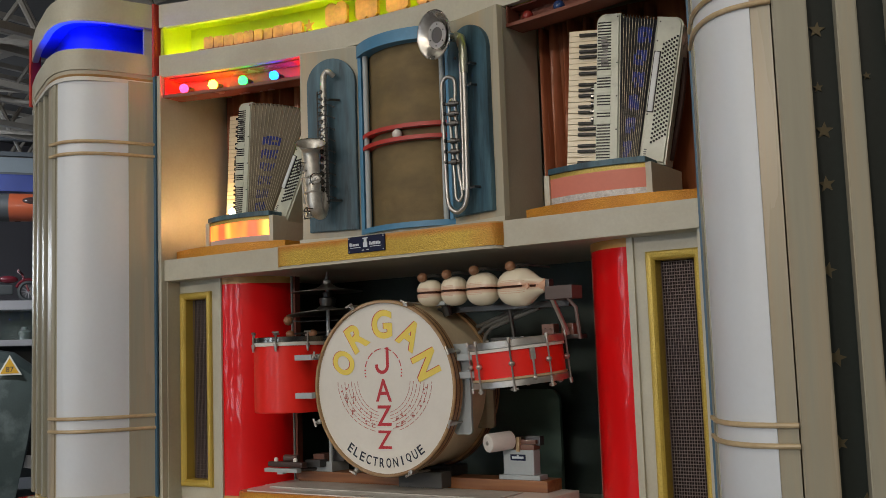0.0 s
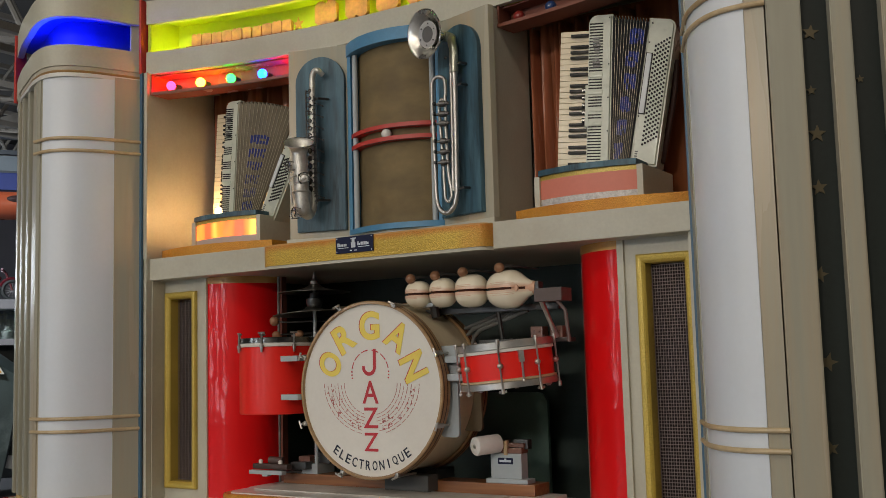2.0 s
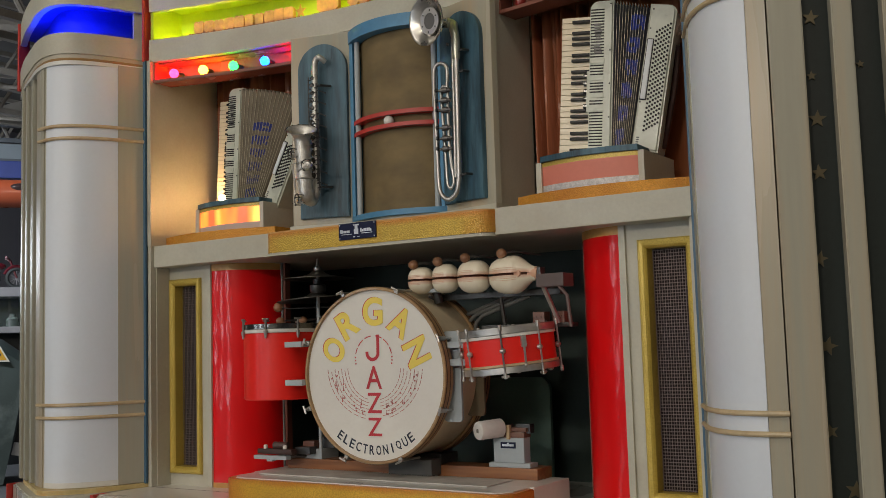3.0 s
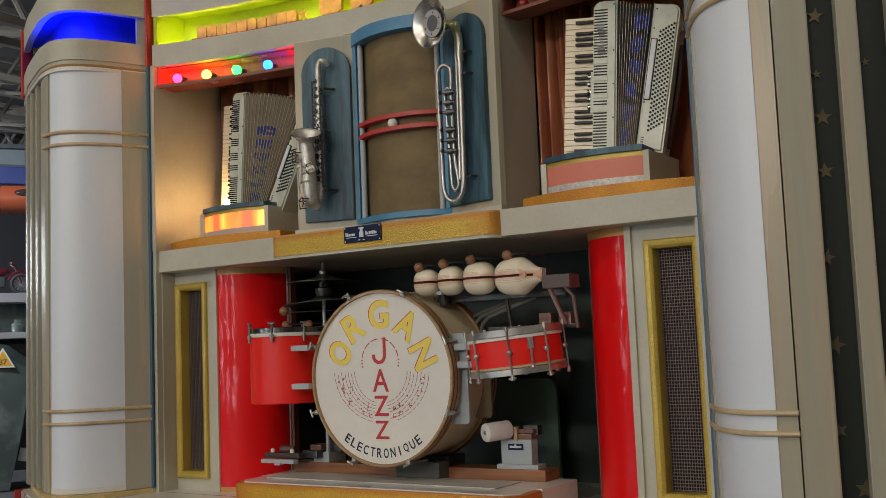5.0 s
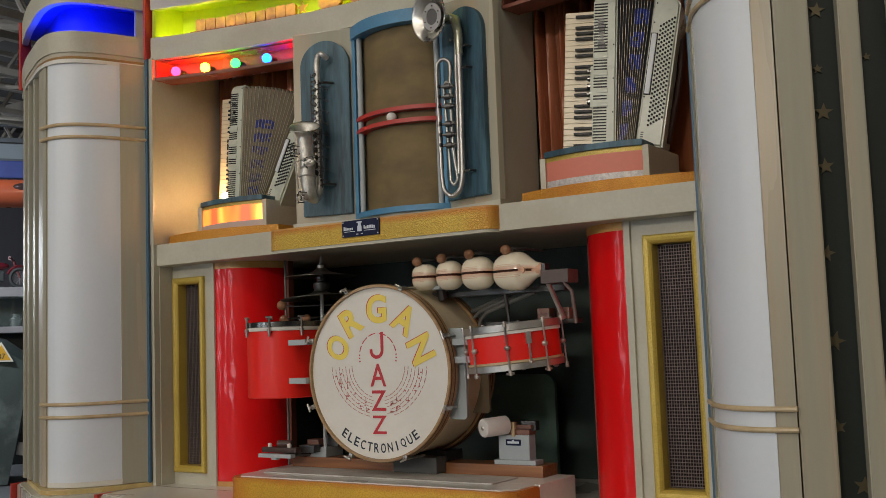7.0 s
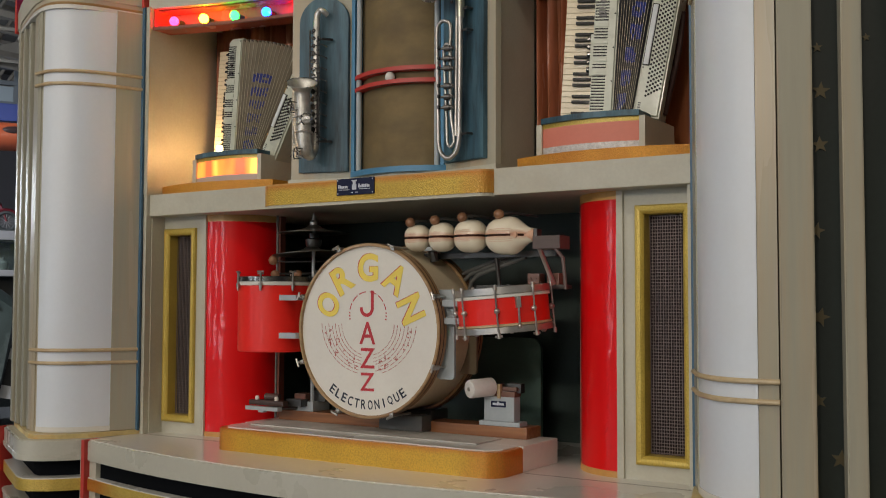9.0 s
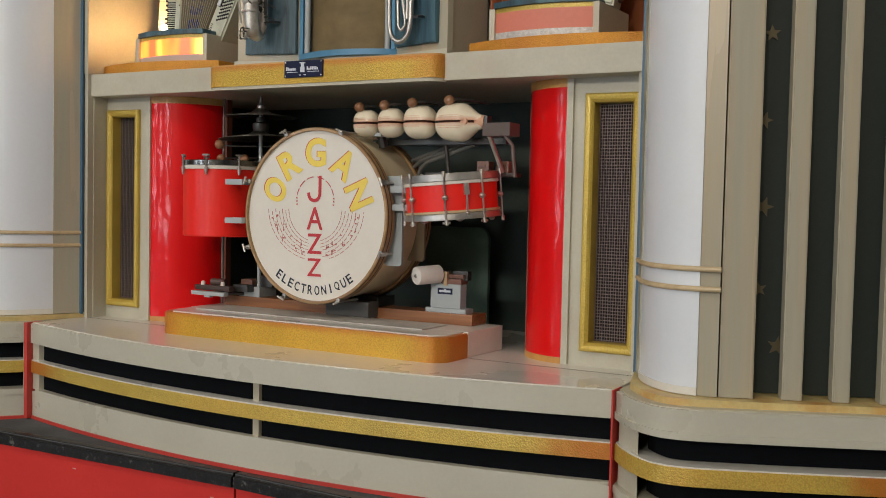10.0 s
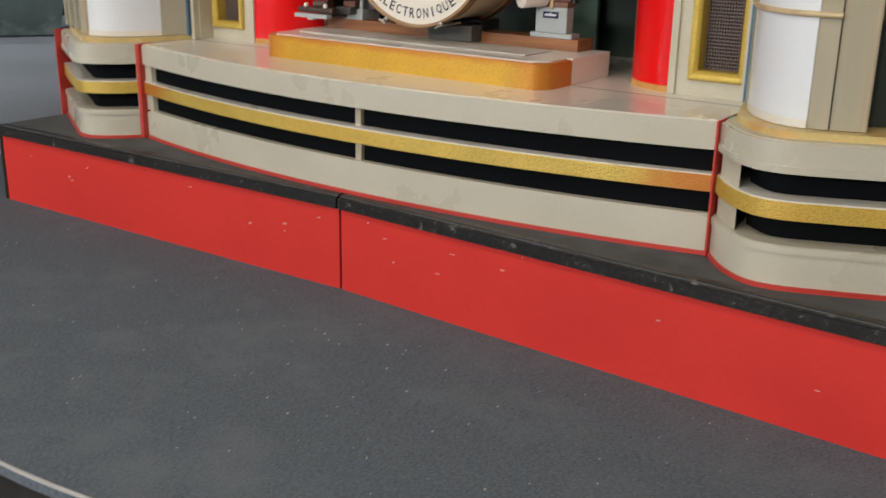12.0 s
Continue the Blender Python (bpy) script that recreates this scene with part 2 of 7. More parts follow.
BLUE_PAINT = shade("teal_blue_board", (0.030, 0.080, 0.115), rough=0.48, var=0.75, scale=14, fine=80, bump=0.03, stain=(0.110, 0.225, 0.290), stain_amount=0.75, stain_scale=13.0, stretch=(1, 1, 0.13), chips=((0.012, 0.028, 0.042), 0.8, 17))
BLUE_TRIM = shade("sky_blue_trim", (0.075, 0.24, 0.42), rough=0.4, var=0.15, scale=6)
# blue darkened for the shade the strip stands in
BLUE_EDGE = shade("blue_edge_shaded", (0.045, 0.115, 0.19), rough=0.4, var=0.1)
SCREEN = shade("brown_gold_cloth", (0.20, 0.145, 0.066), rough=0.6, metal=0.12, var=0.30, scale=9, fine=330, bump=0.12, stain=(0.115, 0.078, 0.036), stain_amount=0.6, stain_scale=4.0, stretch=(1, 1, 1.6))
CHROME = shade("chrome", (0.64, 0.63, 0.60), rough=0.26, metal=1.0, var=0.14, scale=12, bump=0.006, stain=(0.30, 0.27, 0.23), stain_amount=0.5, stain_scale=9)
NICKEL = shade("dull_nickel", (0.54, 0.53, 0.51), rough=0.40, metal=1.0, var=0.18, scale=9, bump=0.006, stain=(0.22, 0.2, 0.18), stain_amount=0.5, stain_scale=5)
HOOP_METAL = shade("smoky_hoop_metal", (0.21, 0.21, 0.20), rough=0.20, metal=0.9, var=0.3, scale=22, stain=(0.12, 0.11, 0.10), stain_amount=0.6, stain_scale=14)
SILVER_FROST = shade("frosted_silver", (0.64, 0.63, 0.59), rough=0.44, metal=0.75, var=0.2, scale=20, fine=140, bump=0.01, stain=(0.26, 0.24, 0.21), stain_amount=0.6, stain_scale=18)
STEEL_DARK = shade("dark_steel", (0.10, 0.10, 0.10), rough=0.4, metal=0.8, var=0.2)
BRONZE = shade("tarnished_cymbal", (0.16, 0.15, 0.13), rough=0.35, metal=0.9, var=0.2, stretch=(1, 1, 8))
HOSE = shade("grey_hose", (0.15, 0.15, 0.14), rough=0.5, var=0.15)
GREY_PAINT = shade("light_grey_paint", (0.40, 0.45, 0.48), rough=0.45, var=0.08)
IVORY = shade("ivory_block", (0.80, 0.73, 0.58), rough=0.22, var=0.05, coat=0.6)


def airbrush(m, level, reach, tint):
    """A soft tint sprayed on the lacquer on both sides of one level, as on the blocks' lips."""
    n, l = m.node_tree.nodes, m.node_tree.links
    bsdf = n["Principled BSDF"]
    tc = n.new("ShaderNodeTexCoord")
    sep = n.new("ShaderNodeSeparateXYZ")
    l.new(tc.outputs["Object"], sep.inputs[0])
    d = n.new("ShaderNodeMath")
    d.operation = "SUBTRACT"
    l.new(sep.outputs[2], d.inputs[0])
    d.inputs[1].default_value = level
    ab = n.new("ShaderNodeMath")
    ab.operation = "ABSOLUTE"
    l.new(d.outputs[0], ab.inputs[0])
    r = n.new("ShaderNodeMapRange")
    r.inputs["From Min"].default_value, r.inputs["From Max"].default_value = 0.004, reach
    r.inputs["To Min"].default_value, r.inputs["To Max"].default_value = 0.75, 0.0
    l.new(ab.outputs[0], r.inputs["Value"])
    mx = n.new("ShaderNodeMix")
    mx.data_type = "RGBA"
    l.new(r.outputs[0], mx.inputs[0])
    l.new(bsdf.inputs["Base Color"].links[0].from_socket, mx.inputs[6])
    mx.inputs[7].default_value = (*tint, 1)
    l.new(mx.outputs[2], bsdf.inputs["Base Color"])


airbrush(IVORY, 1.776, 0.019, (0.62, 0.27, 0.16))
PINK_WOOD = shade("bare_block_wood", (0.62, 0.36, 0.24), rough=0.5, var=0.1)
BALL_WOOD = wood("mallet_wood", (0.34, 0.17, 0.09), (0.22, 0.10, 0.05), "x")
PLANK = wood("brown_plank", (0.32, 0.135, 0.05), (0.20, 0.075, 0.028), "x")
PLANK_PINK = wood("reddish_block", (0.22, 0.105, 0.075), (0.14, 0.065, 0.045), "x")
HOOP = wood("hoop_maple", (0.42, 0.27, 0.13), (0.30, 0.18, 0.085), "x")
HOOP_LINE = shade("hoop_dark_line", (0.10, 0.055, 0.03), rough=0.4)
SHELL_GOLD = shade("drum_shell_gold", (0.74, 0.64, 0.45), rough=0.34, metal=0.12, var=0.12, scale=4)
DRUMHEAD = shade("drumhead", (0.76, 0.745, 0.70), rough=0.5, var=0.04, scale=3, stain=(0.62, 0.58, 0.53), stain_amount=0.35, stain_scale=2.2)
INK_YELLOW = shade("yellow_ink", (0.86, 0.68, 0.12), rough=0.5, var=0.08)
INK_RED = shade("red_ink", (0.52, 0.035, 0.05), rough=0.5, var=0.08)
INK_DARK = shade("dark_ink", (0.02, 0.028, 0.05), rough=0.5)
INK_ROSE = shade("rose_brown_ink", (0.46, 0.13, 0.12), rough=0.5)
PLAQUE_BLUE = shade("navy_enamel", (0.008, 0.012, 0.045), rough=0.4, var=0.1, spec=0.2)
SILVER_INK = shade("silver_ink", (0.6, 0.62, 0.66), rough=0.3, metal=0.5)
PEARL = shade("pearl_celluloid", (0.54, 0.565, 0.48), rough=0.30, var=0.10, scale=14, bump=0.004, coat=0.2)
KEY_WHITE = shade("ivory_key", (0.72, 0.62, 0.44), rough=0.25, var=0.05)
PLATE_WHITE = shade("plate_white", (0.66, 0.69, 0.72), rough=0.3, var=0.04)
KEY_BLACK = shade("black_key", (0.008, 0.008, 0.009), rough=0.3, var=0.1, spec=0.2)
BELLOWS = shade("bellows_cloth", (0.24, 0.205, 0.15), rough=0.55, var=0.15, scale=12)
BELLOWS_DARK = shade("bellows_dark_cloth", (0.085, 0.085, 0.10), rough=0.5, var=0.15)
BELLOWS_EDGE = shade("bellows_metal_edge", (0.58, 0.52, 0.40), rough=0.35, metal=0.6)
INK_BLUE = shade("blue_ink", (0.04, 0.07, 0.36), rough=0.45, var=0.25, scale=40)
CURTAIN = shade("copper_satin", (0.47, 0.165, 0.085), rough=0.24, var=0.30, scale=9, fine=70, bump=0.02, stain=(0.22, 0.075, 0.03), stain_amount=0.7, stain_scale=11, stretch=(1, 1, 0.10))
PANEL_WOOD = wood("red_brown_back_wood", (0.40, 0.13, 0.045), (0.28, 0.08, 0.03), "z", rough=0.35)
PINK_GLASS = shade("pink_panel", (0.66, 0.21, 0.15), rough=0.5, var=0.06)
SILVER_TAPE = shade("silver_glitter", (0.55, 0.54, 0.53), rough=0.45, metal=0.3, var=0.3, scale=60, fine=240, bump=0.1)
STAR_GOLD = shade("gold_star", (0.15, 0.125, 0.07), rough=0.4, metal=0.4)
MESH_WIRE = shade("speaker_wire", (0.23, 0.185, 0.175), rough=0.45, metal=0.4, var=0.15)
MESH_BACK = shade("speaker_cloth", (0.014, 0.010, 0.012), rough=0.9, spec=0.1)
# yellow lamp light of the sign slot is put into this colour
SIGN_BACK = shade("sign_back_lit_yellow", (0.50, 0.60, 0.06), rough=0.6, var=0.08)
SIGN_LETTER = shade("sign_letter", (0.66, 0.32, 0.14), rough=0.5, var=0.3, scale=14, stain=(0.70, 0.50, 0.10), stain_amount=0.6, stain_scale=22)
# the tube's blue light is put into the cove's own colour
COVE_LIT_BLUE = shade("cove_blue_light_tint", (0.010, 0.030, 0.42), rough=0.6)
HALL_FLOOR = shade("hall_floor_concrete", (0.23, 0.235, 0.25), rough=0.35, var=0.12, scale=0.5, fine=9)
HALL_WALL = shade("hall_wall", (0.24, 0.23, 0.25), rough=0.8, var=0.08, scale=0.4)
HALL_ROOF = shade("hall_roof", (0.10, 0.095, 0.09), rough=0.8, var=0.2, scale=0.7)
TRUSS = shade("truss_steel", (0.33, 0.30, 0.26), rough=0.55, var=0.15)
SKIRT = shade("black_skirt_cloth", (0.012, 0.012, 0.013), rough=0.8, var=0.2)



# ================= mesh tools =================
def link(name, bm, material, smooth=False):
    me = bpy.data.meshes.new(name)
    bmesh.ops.recalc_face_normals(bm, faces=bm.faces)
    if smooth:
        for f in bm.faces:
            f.smooth = True
        for e in bm.edges:
            if len(e.link_faces) == 2 and e.calc_face_angle(0) > 0.6:
                e.smooth = False
    bm.to_mesh(me)
    bm.free()
    me.materials.append(material)
    return new(name, me)


def part(name, bm, material, parent, label="", smooth=False):
    ob = link(name, bm, material, smooth)
    ob.parent = parent
    if label:
        ob["label"] = label
    return ob


def thing(name, label, category, group="", kind="", at=(0, 0, 0)):
    ob = new(name)
    ob.empty_display_size = 0.1
    return tagged(ob, label, category, group, kind)


def box(bm, x0, x1, y0, y1, z0, z1, bevel=0.0, m=None):
    vs = [bm.verts.new((x, y, z)) for x in (x0, x1) for y in (y0, y1) for z in (z0, z1)]
    fs = [bm.faces.new([vs[i] for i in q]) for q in ((0, 1, 3, 2), (4, 6, 7, 5), (0, 4, 5, 1), (2, 3, 7, 6), (0, 2, 6, 4), (1, 5, 7, 3))]
    if bevel:
        es = {e for f in fs for e in f.edges}
        r = bmesh.ops.bevel(bm, geom=list(es), offset=bevel, segments=2, affect="EDGES", profile=0.7)
        vs = list({v for f in r["faces"] for v in f.verts} | {v for v in vs if v.is_valid})
    if m is not None:
        bmesh.ops.transform(bm, matrix=m, verts=[v for v in vs if v.is_valid])
    return vs


def prism(bm, pts, z0, z1, m=None):
    """A closed plan outline raised from z0 to z1."""
    a = [bm.verts.new((x, y, z0)) for x, y in pts]
    b = [bm.verts.new((x, y, z1)) for x, y in pts]
    n = len(pts)
    bm.faces.new(a[::-1])
    bm.faces.new(b)
    for i in range(n):
        bm.faces.new((a[i], a[(i + 1) % n], b[(i + 1) % n], b[i]))
    if m is not None:
        bmesh.ops.transform(bm, matrix=m, verts=a + b)
    return a + b


def offset_path(pts, d):
    """The open plan line moved d to its left."""
    out = []
    for i, p in enumerate(pts):
        a, b = pts[max(0, i - 1)], pts[min(len(pts) - 1, i + 1)]
        t = Vector((b[0] - a[0], b[1] - a[1])).normalized()
        out.append((p[0] - t.y * d, p[1] + t.x * d))
    return out


def ribbon(bm, pts, thick, z0, z1):
    """An upright board bent along an open plan line; thick lies on its left side."""
    return prism(bm, list(pts) + offset_path(pts, thick)[::-1], z0, z1)


def basis(d):
    d = Vector(d).normalized()
    u = d.orthogonal().normalized()
    return u, d.cross(u), d


def tube(bm, pts, r, n=8, closed=False, caps=True):
    """A round bar along points; r is one radius or one for each point."""
    pts = [Vector(p) for p in pts]
    rings = []
    u = None
    for i, p in enumerate(pts):
        a = pts[i - 1] if (i or closed) else p
        b = pts[(i + 1) % len(pts)] if (i + 1 < len(pts) or closed) else p
        d = (b - a).normalized()
        if u is None:
            u = basis(d)[0]
        u = (u - d * u.dot(d)).normalized()
        v = d.cross(u)
        rr = r[i] if isinstance(r, (list, tuple)) else r
        rings.append([bm.verts.new(p + (u * math.cos(2 * math.pi * k / n) + v * math.sin(2 * math.pi * k / n)) * rr) for k in range(n)])
    pairs = list(zip(rings, rings[1:])) + ([(rings[-1], rings[0])] if closed else [])
    for a, b in pairs:
        for k in range(n):
            bm.faces.new((a[k], a[(k + 1) % n], b[(k + 1) % n], b[k]))
    if caps and not closed:
        bm.faces.new(rings[0][::-1])
        bm.faces.new(rings[-1])
    return [v for ring in rings for v in ring]


def lathe(bm, prof, n=32, m=None):
    """A profile of (radius, height) turned round z, then moved by m."""
    rings = []
    for r, z in prof:
        if r < 1e-6:
            rings.append([bm.verts.new((0, 0, z))])
        else:
            rings.append([bm.verts.new((r * math.cos(2 * math.pi * k / n), r * math.sin(2 * math.pi * k / n), z)) for k in range(n)])
    for a, b in zip(rings, rings[1:]):
        for k in range(n):
            q = [a[k % len(a)], a[(k + 1) % len(a)], b[(k + 1) % len(b)], b[k % len(b)]]
            q = list(dict.fromkeys(q))
            if len(q) > 2:
                bm.faces.new(q)
    vs = [v for ring in rings for v in ring]
    if m is not None:
        bmesh.ops.transform(bm, matrix=m, verts=vs)
    return vs


def ball(bm, c, r, n=16, squash=(1, 1, 1)):
    prof = [(r * math.sin(math.pi * i / 10), -r * math.cos(math.pi * i / 10)) for i in range(11)]
    prof[0], prof[-1] = (0, -r), (0, r)
    return lathe(bm, prof, n, Matrix.Translation(c) @ Matrix.Diagonal((*squash, 1)))


def arc_y(x, mid, end, half):
    """Depth of a shallow arc in plan: mid at x = 0, end at x = half."""
    s = end - mid
    if abs(s) < 1e-6:
        return mid
    r = (half * half + s * s) / (2 * abs(s))
    return mid + math.copysign(r - math.sqrt(r * r - x * x), s)


def arc_path(mid, end, half, n=32, x0=None, x1=None):
    a, b = (-half if x0 is None else x0), (half if x1 is None else x1)
    return [(a + (b - a) * i / n, arc_y(a + (b - a) * i / n, mid, end, half)) for i in range(n + 1)]


def smooth_path(pts, n=6):
    """A Catmull-Rom line through plan or space points."""
    pts = [Vector(p) for p in pts]
    out = []
    for i in range(len(pts) - 1):
        p0, p1, p2, p3 = pts[max(0, i - 1)], pts[i], pts[i + 1], pts[min(len(pts) - 1, i + 2)]
        for k in range(n):
            t = k / n
            out.append(0.5 * ((2 * p1) + (p2 - p0) * t + (2 * p0 - 5 * p1 + 4 * p2 - p3) * t * t + (3 * p1 - p0 - 3 * p2 + p3) * t ** 3))
    out.append(pts[-1])
    return [tuple(p) for p in out]


def text_mesh(bm, word, size, m, depth=0.001, fit=None, bold=0.0):
    """Letters of the built-in font, centred, as a mesh moved by m."""
    cu = bpy.data.curves.new("letters", "FONT")
    cu.body, cu.size, cu.extrude = word, size, depth
    cu.align_x, cu.align_y, cu.resolution_u, cu.offset = "CENTER", "CENTER", 6, bold
    ob = bpy.data.objects.new("letters", cu)
    scene.collection.objects.link(ob)
    dg = bpy.context.evaluated_depsgraph_get()
    me = bpy.data.meshes.new_from_object(ob.evaluated_get(dg))
    if fit:
        xs, ys = [v.co.x for v in me.vertices], [v.co.y for v in me.vertices]
        k = (fit[0] / (max(xs) - min(xs)), fit[1] / (max(ys) - min(ys)))
        me.transform(Matrix.Diagonal((k[0], k[1], 1, 1)) @ Matrix.Translation((-(max(xs) + min(xs)) / 2, -(max(ys) + min(ys)) / 2, 0)))
    me.transform(m)
    bm.from_mesh(me)
    bpy.data.objects.remove(ob)
    bpy.data.curves.remove(cu)
    bpy.data.meshes.remove(me)


def mirrored(pts, s):
    return [(s * x, y) for x, y in pts] if s > 0 else [(s * x, y) for x, y in pts][::-1]


UP_FRONT = Matrix.Rotation(radians(90), 4, "X")   # local z becomes the way towards the visitor


# ================= hall =================
def hall():
    bm = bmesh.new()
    box(bm, -30, 16, -16, 26, FLOOR - 0.2, FLOOR)
    tagged(link("floor", bm, HALL_FLOOR), "smooth grey concrete hall floor", "floor", kind="structure")
    for name, b in (("wall_west", (-30.2, -30, -16, 26)), ("wall_east", (16, 16.2, -16, 26)), ("wall_north", (-30, 16, 26, 26.2)), ("wall_south", (-30, 16, -16.2, -16))):
        bm = bmesh.new()
        box(bm, *b, FLOOR, 9.5)
        tagged(link(name, bm, HALL_WALL), "plain grey painted hall wall", "wall", kind="structure")
    for k, x in enumerate(WINDOWS):
        w = thing("window_%d" % (k + 1), "tall bright window in the far hall wall", "window", kind="structure")
        bm = bmesh.new()
        box(bm, x - 0.6, x + 0.6, -15.99, -15.96, 0.5, 4.7)
        part("pane", bm, WINDOW_SKY, w)
        for b in ((x - 0.66, x - 0.6, 0.44, 4.76), (x + 0.6, x + 0.66, 0.44, 4.76), (x - 0.6, x + 0.6, 0.44, 0.5), (x - 0.6, x + 0.6, 4.7, 4.76), (x - 0.6, x + 0.6, 2.58, 2.62)):
            bm = bmesh.new()
            box(bm, b[0], b[1], -16.0, -15.93, b[2], b[3])
            part("window_bar", bm, TRUSS, w)
    w = thing("window_4", "unseen bright window added in the west end wall", "window", kind="structure")
    y, hw = ADDED_WEST_WINDOW[0], ADDED_WEST_WINDOW[1] / 2
    bm = bmesh.new()
    box(bm, -29.99, -29.96, y - hw, y + hw, 1.2, 6.0)
    part("pane", bm, WINDOW_SKY, w)
    for b in ((y - hw - 0.08, y - hw, 1.12, 6.08), (y + hw, y + hw + 0.08, 1.12, 6.08), (y - 0.04, y + 0.04, 1.2, 6.0), (y - hw, y + hw, 1.12, 1.2), (y - hw, y + hw, 6.0, 6.08)):
        bm = bmesh.new()
        box(bm, -30.0, -29.93, *b)
        part("window_bar", bm, TRUSS, w)
    bm = bmesh.new()
    box(bm, -30.2, 16.2, -16.2, 26.2, 9.5, 9.7)
    tagged(link("ceiling", bm, HALL_ROOF), "dark hall roof over open steel trusses", "ceiling", kind="structure")


def lattice_truss(x, y0, y1, z0, z1, step):
    t = thing("roof_truss", "grey painted steel lattice truss under the hall roof", "roof truss", "hall roof trusses", "structure")
    for z in (z0, z1):
        for dx in (-0.35, 0.35):
            bm = bmesh.new()
            box(bm, x + dx - 0.045, x + dx + 0.045, y0, y1, z - 0.045, z + 0.045)
            part("chord", bm, TRUSS, t)
    y, k = y0, 0
    while y < y1 - step / 2:
        for dx in (-0.35, 0.35):
            bm = bmesh.new()
            a, b = ((z0, z1) if k % 2 else (z1, z0))
            tube(bm, [(x + dx, y, a), (x + dx, y + step, b)], 0.036, 6)
            part("brace", bm, TRUSS, t)
        bm = bmesh.new()
        tube(bm, [(x - 0.35, y, z0), (x + 0.35, y + step, z0)], 0.035, 6)
        part("brace", bm, TRUSS, t)
        y += step
        k += 1


AIRCRAFT = (-8.765, 4.406, 3.52)


def far_corner():
    """What shows past the organ's tower: trusses, a gallery, hanging craft, a shelf with a motorcycle and a camouflaged hull."""
    for x in (-8.0, -10.5, -13.0, -16.0, -20.0):
        lattice_truss(x, -6, 24, 5.3 + 0.05 * (-8 - x), 7.1 + 0.05 * (-8 - x), 1.15)
    for y in (3.0, 6.2, 9.5):
        bm = bmesh.new()
        box(bm, -28, -4, y - 0.09, y + 0.09, 6.5, 6.75, 0.01)
        tagged(link("roof_purlin", bm, TRUSS), "long grey steel purlin across the trusses", "roof beam", "hall roof purlins", "structure")
    # gallery rail with panels
    g = thing("gallery_rail", "grey steel gallery railing with pale infill panels", "railing", kind="structure")
    dark = shade("rail_steel", (0.07, 0.08, 0.09), rough=0.5)
    pale = shade("rail_panel", (0.17, 0.20, 0.22), rough=0.6)
    gm = Matrix.Translation((-14.3, 7.93, 0)) @ Matrix.Rotation(radians(-33), 4, "Z")
    for i in range(12):
        bm = bmesh.new()
        box(bm, -0.02, 0.02, i * 1.2 - 6.84, i * 1.2 - 5.76, 5.12, 5.40, 0.01, gm)
        part("panel", bm, pale, g)
        bm = bmesh.new()
        box(bm, -0.05, 0.05, i * 1.2 - 6.96, i * 1.2 - 6.84, 5.05, 5.75, 0.01, gm)
        part("post", bm, dark, g)
    for z in (5.08, 5.46, 5.75):
        bm = bmesh.new()
        box(bm, -0.06, 0.06, -7, 7.4, z - 0.04, z + 0.04, 0.01, gm)
        part("rail", bm, dark, g)
    bm = bmesh.new()
    box(bm, -0.3, 0.3, -7, 7.4, 4.73, 5.04, 0.02, gm)
    blue = shade("blue_steel", (0.03, 0.05, 0.22), rough=0.45)
    part("girder", bm, blue, g, "blue painted gallery girder")
    for i in range(8):
        bm = bmesh.new()
        tube(bm, [gm @ Vector((0.1, -6.5 + i * 1.8, 4.75)), gm @ Vector((0.1, -5.6 + i * 1.8, 4.25))], 0.06, 6)
        part("brace", bm, blue, g)
    # hanging craft with an orange nose
    c = thing("hanging_aircraft", "dark and orange small aircraft fuselage hung from the roof", "aircraft")
    orange = shade("orange_fuselage", (0.40, 0.085, 0.035), rough=0.3, coat=0.4)
    charcoal = shade("charcoal_fuselage", (0.06, 0.065, 0.07), rough=0.4)
    ax = Matrix.Translation(AIRCRAFT) @ Matrix.Rotation(radians(50), 4, "Z") @ Matrix.Rotation(radians(90), 4, "Y")
    bm = bmesh.new()
    lathe(bm, [(0, 0.85), (0.07, 0.81), (0.12, 0.66), (0.155, 0.42), (0.172, 0.1), (0.175, -0.25)], 24, ax)
    part("nose", bm, orange, c, "bright orange nose", True)
    bm = bmesh.new()
    lathe(bm, [(0.175, -0.25), (0.165, -0.8), (0.14, -1.8), (0.12, -3.0), (0.07, -3.4), (0, -3.42)], 24, ax)
    part("fuselage", bm, charcoal, c, "", True)
    bm = bmesh.new()
    ball(bm, (0, 0, 0), 0.14, 16, (0.42, 0.75, 1.15))
    bmesh.ops.transform(bm, matrix=ax @ Matrix.Translation((-0.06, -0.095, 0.03)), verts=bm.verts)
    part("canopy", bm, shade("dark_canopy", (0.05, 0.03, 0.03), rough=0.12, coat=0.6), c, "dark glazed canopy", True)
    bm = bmesh.new()
    tube(bm, [ax @ Vector((0.16, 0, 0.1)), ax @ Vector((0.32, 0, 0.12)), ax @ Vector((0.32, 0, 0.3))], 0.025, 8)
    part("skid", bm, charcoal, c)
    for k in (-0.8, 0.4):
        bm = bmesh.new()
        tube(bm, [ax @ Vector((-0.185, 0, k)), ax @ Vector((-0.185, 0, k)) + Vector((0, 0, 9.5 - AIRCRAFT[2] - 0.185))], 0.01, 5)
        part("wire", bm, charcoal, c)
    # shelf wall with display case
    s = thing("display_case", "long white and glazed museum display case with dark objects", "display case")
    white = shade("shelf_white", (0.30, 0.29, 0.30), rough=0.5)
    dk = shade("case_dark", (0.03, 0.035, 0.036), rough=0.5)
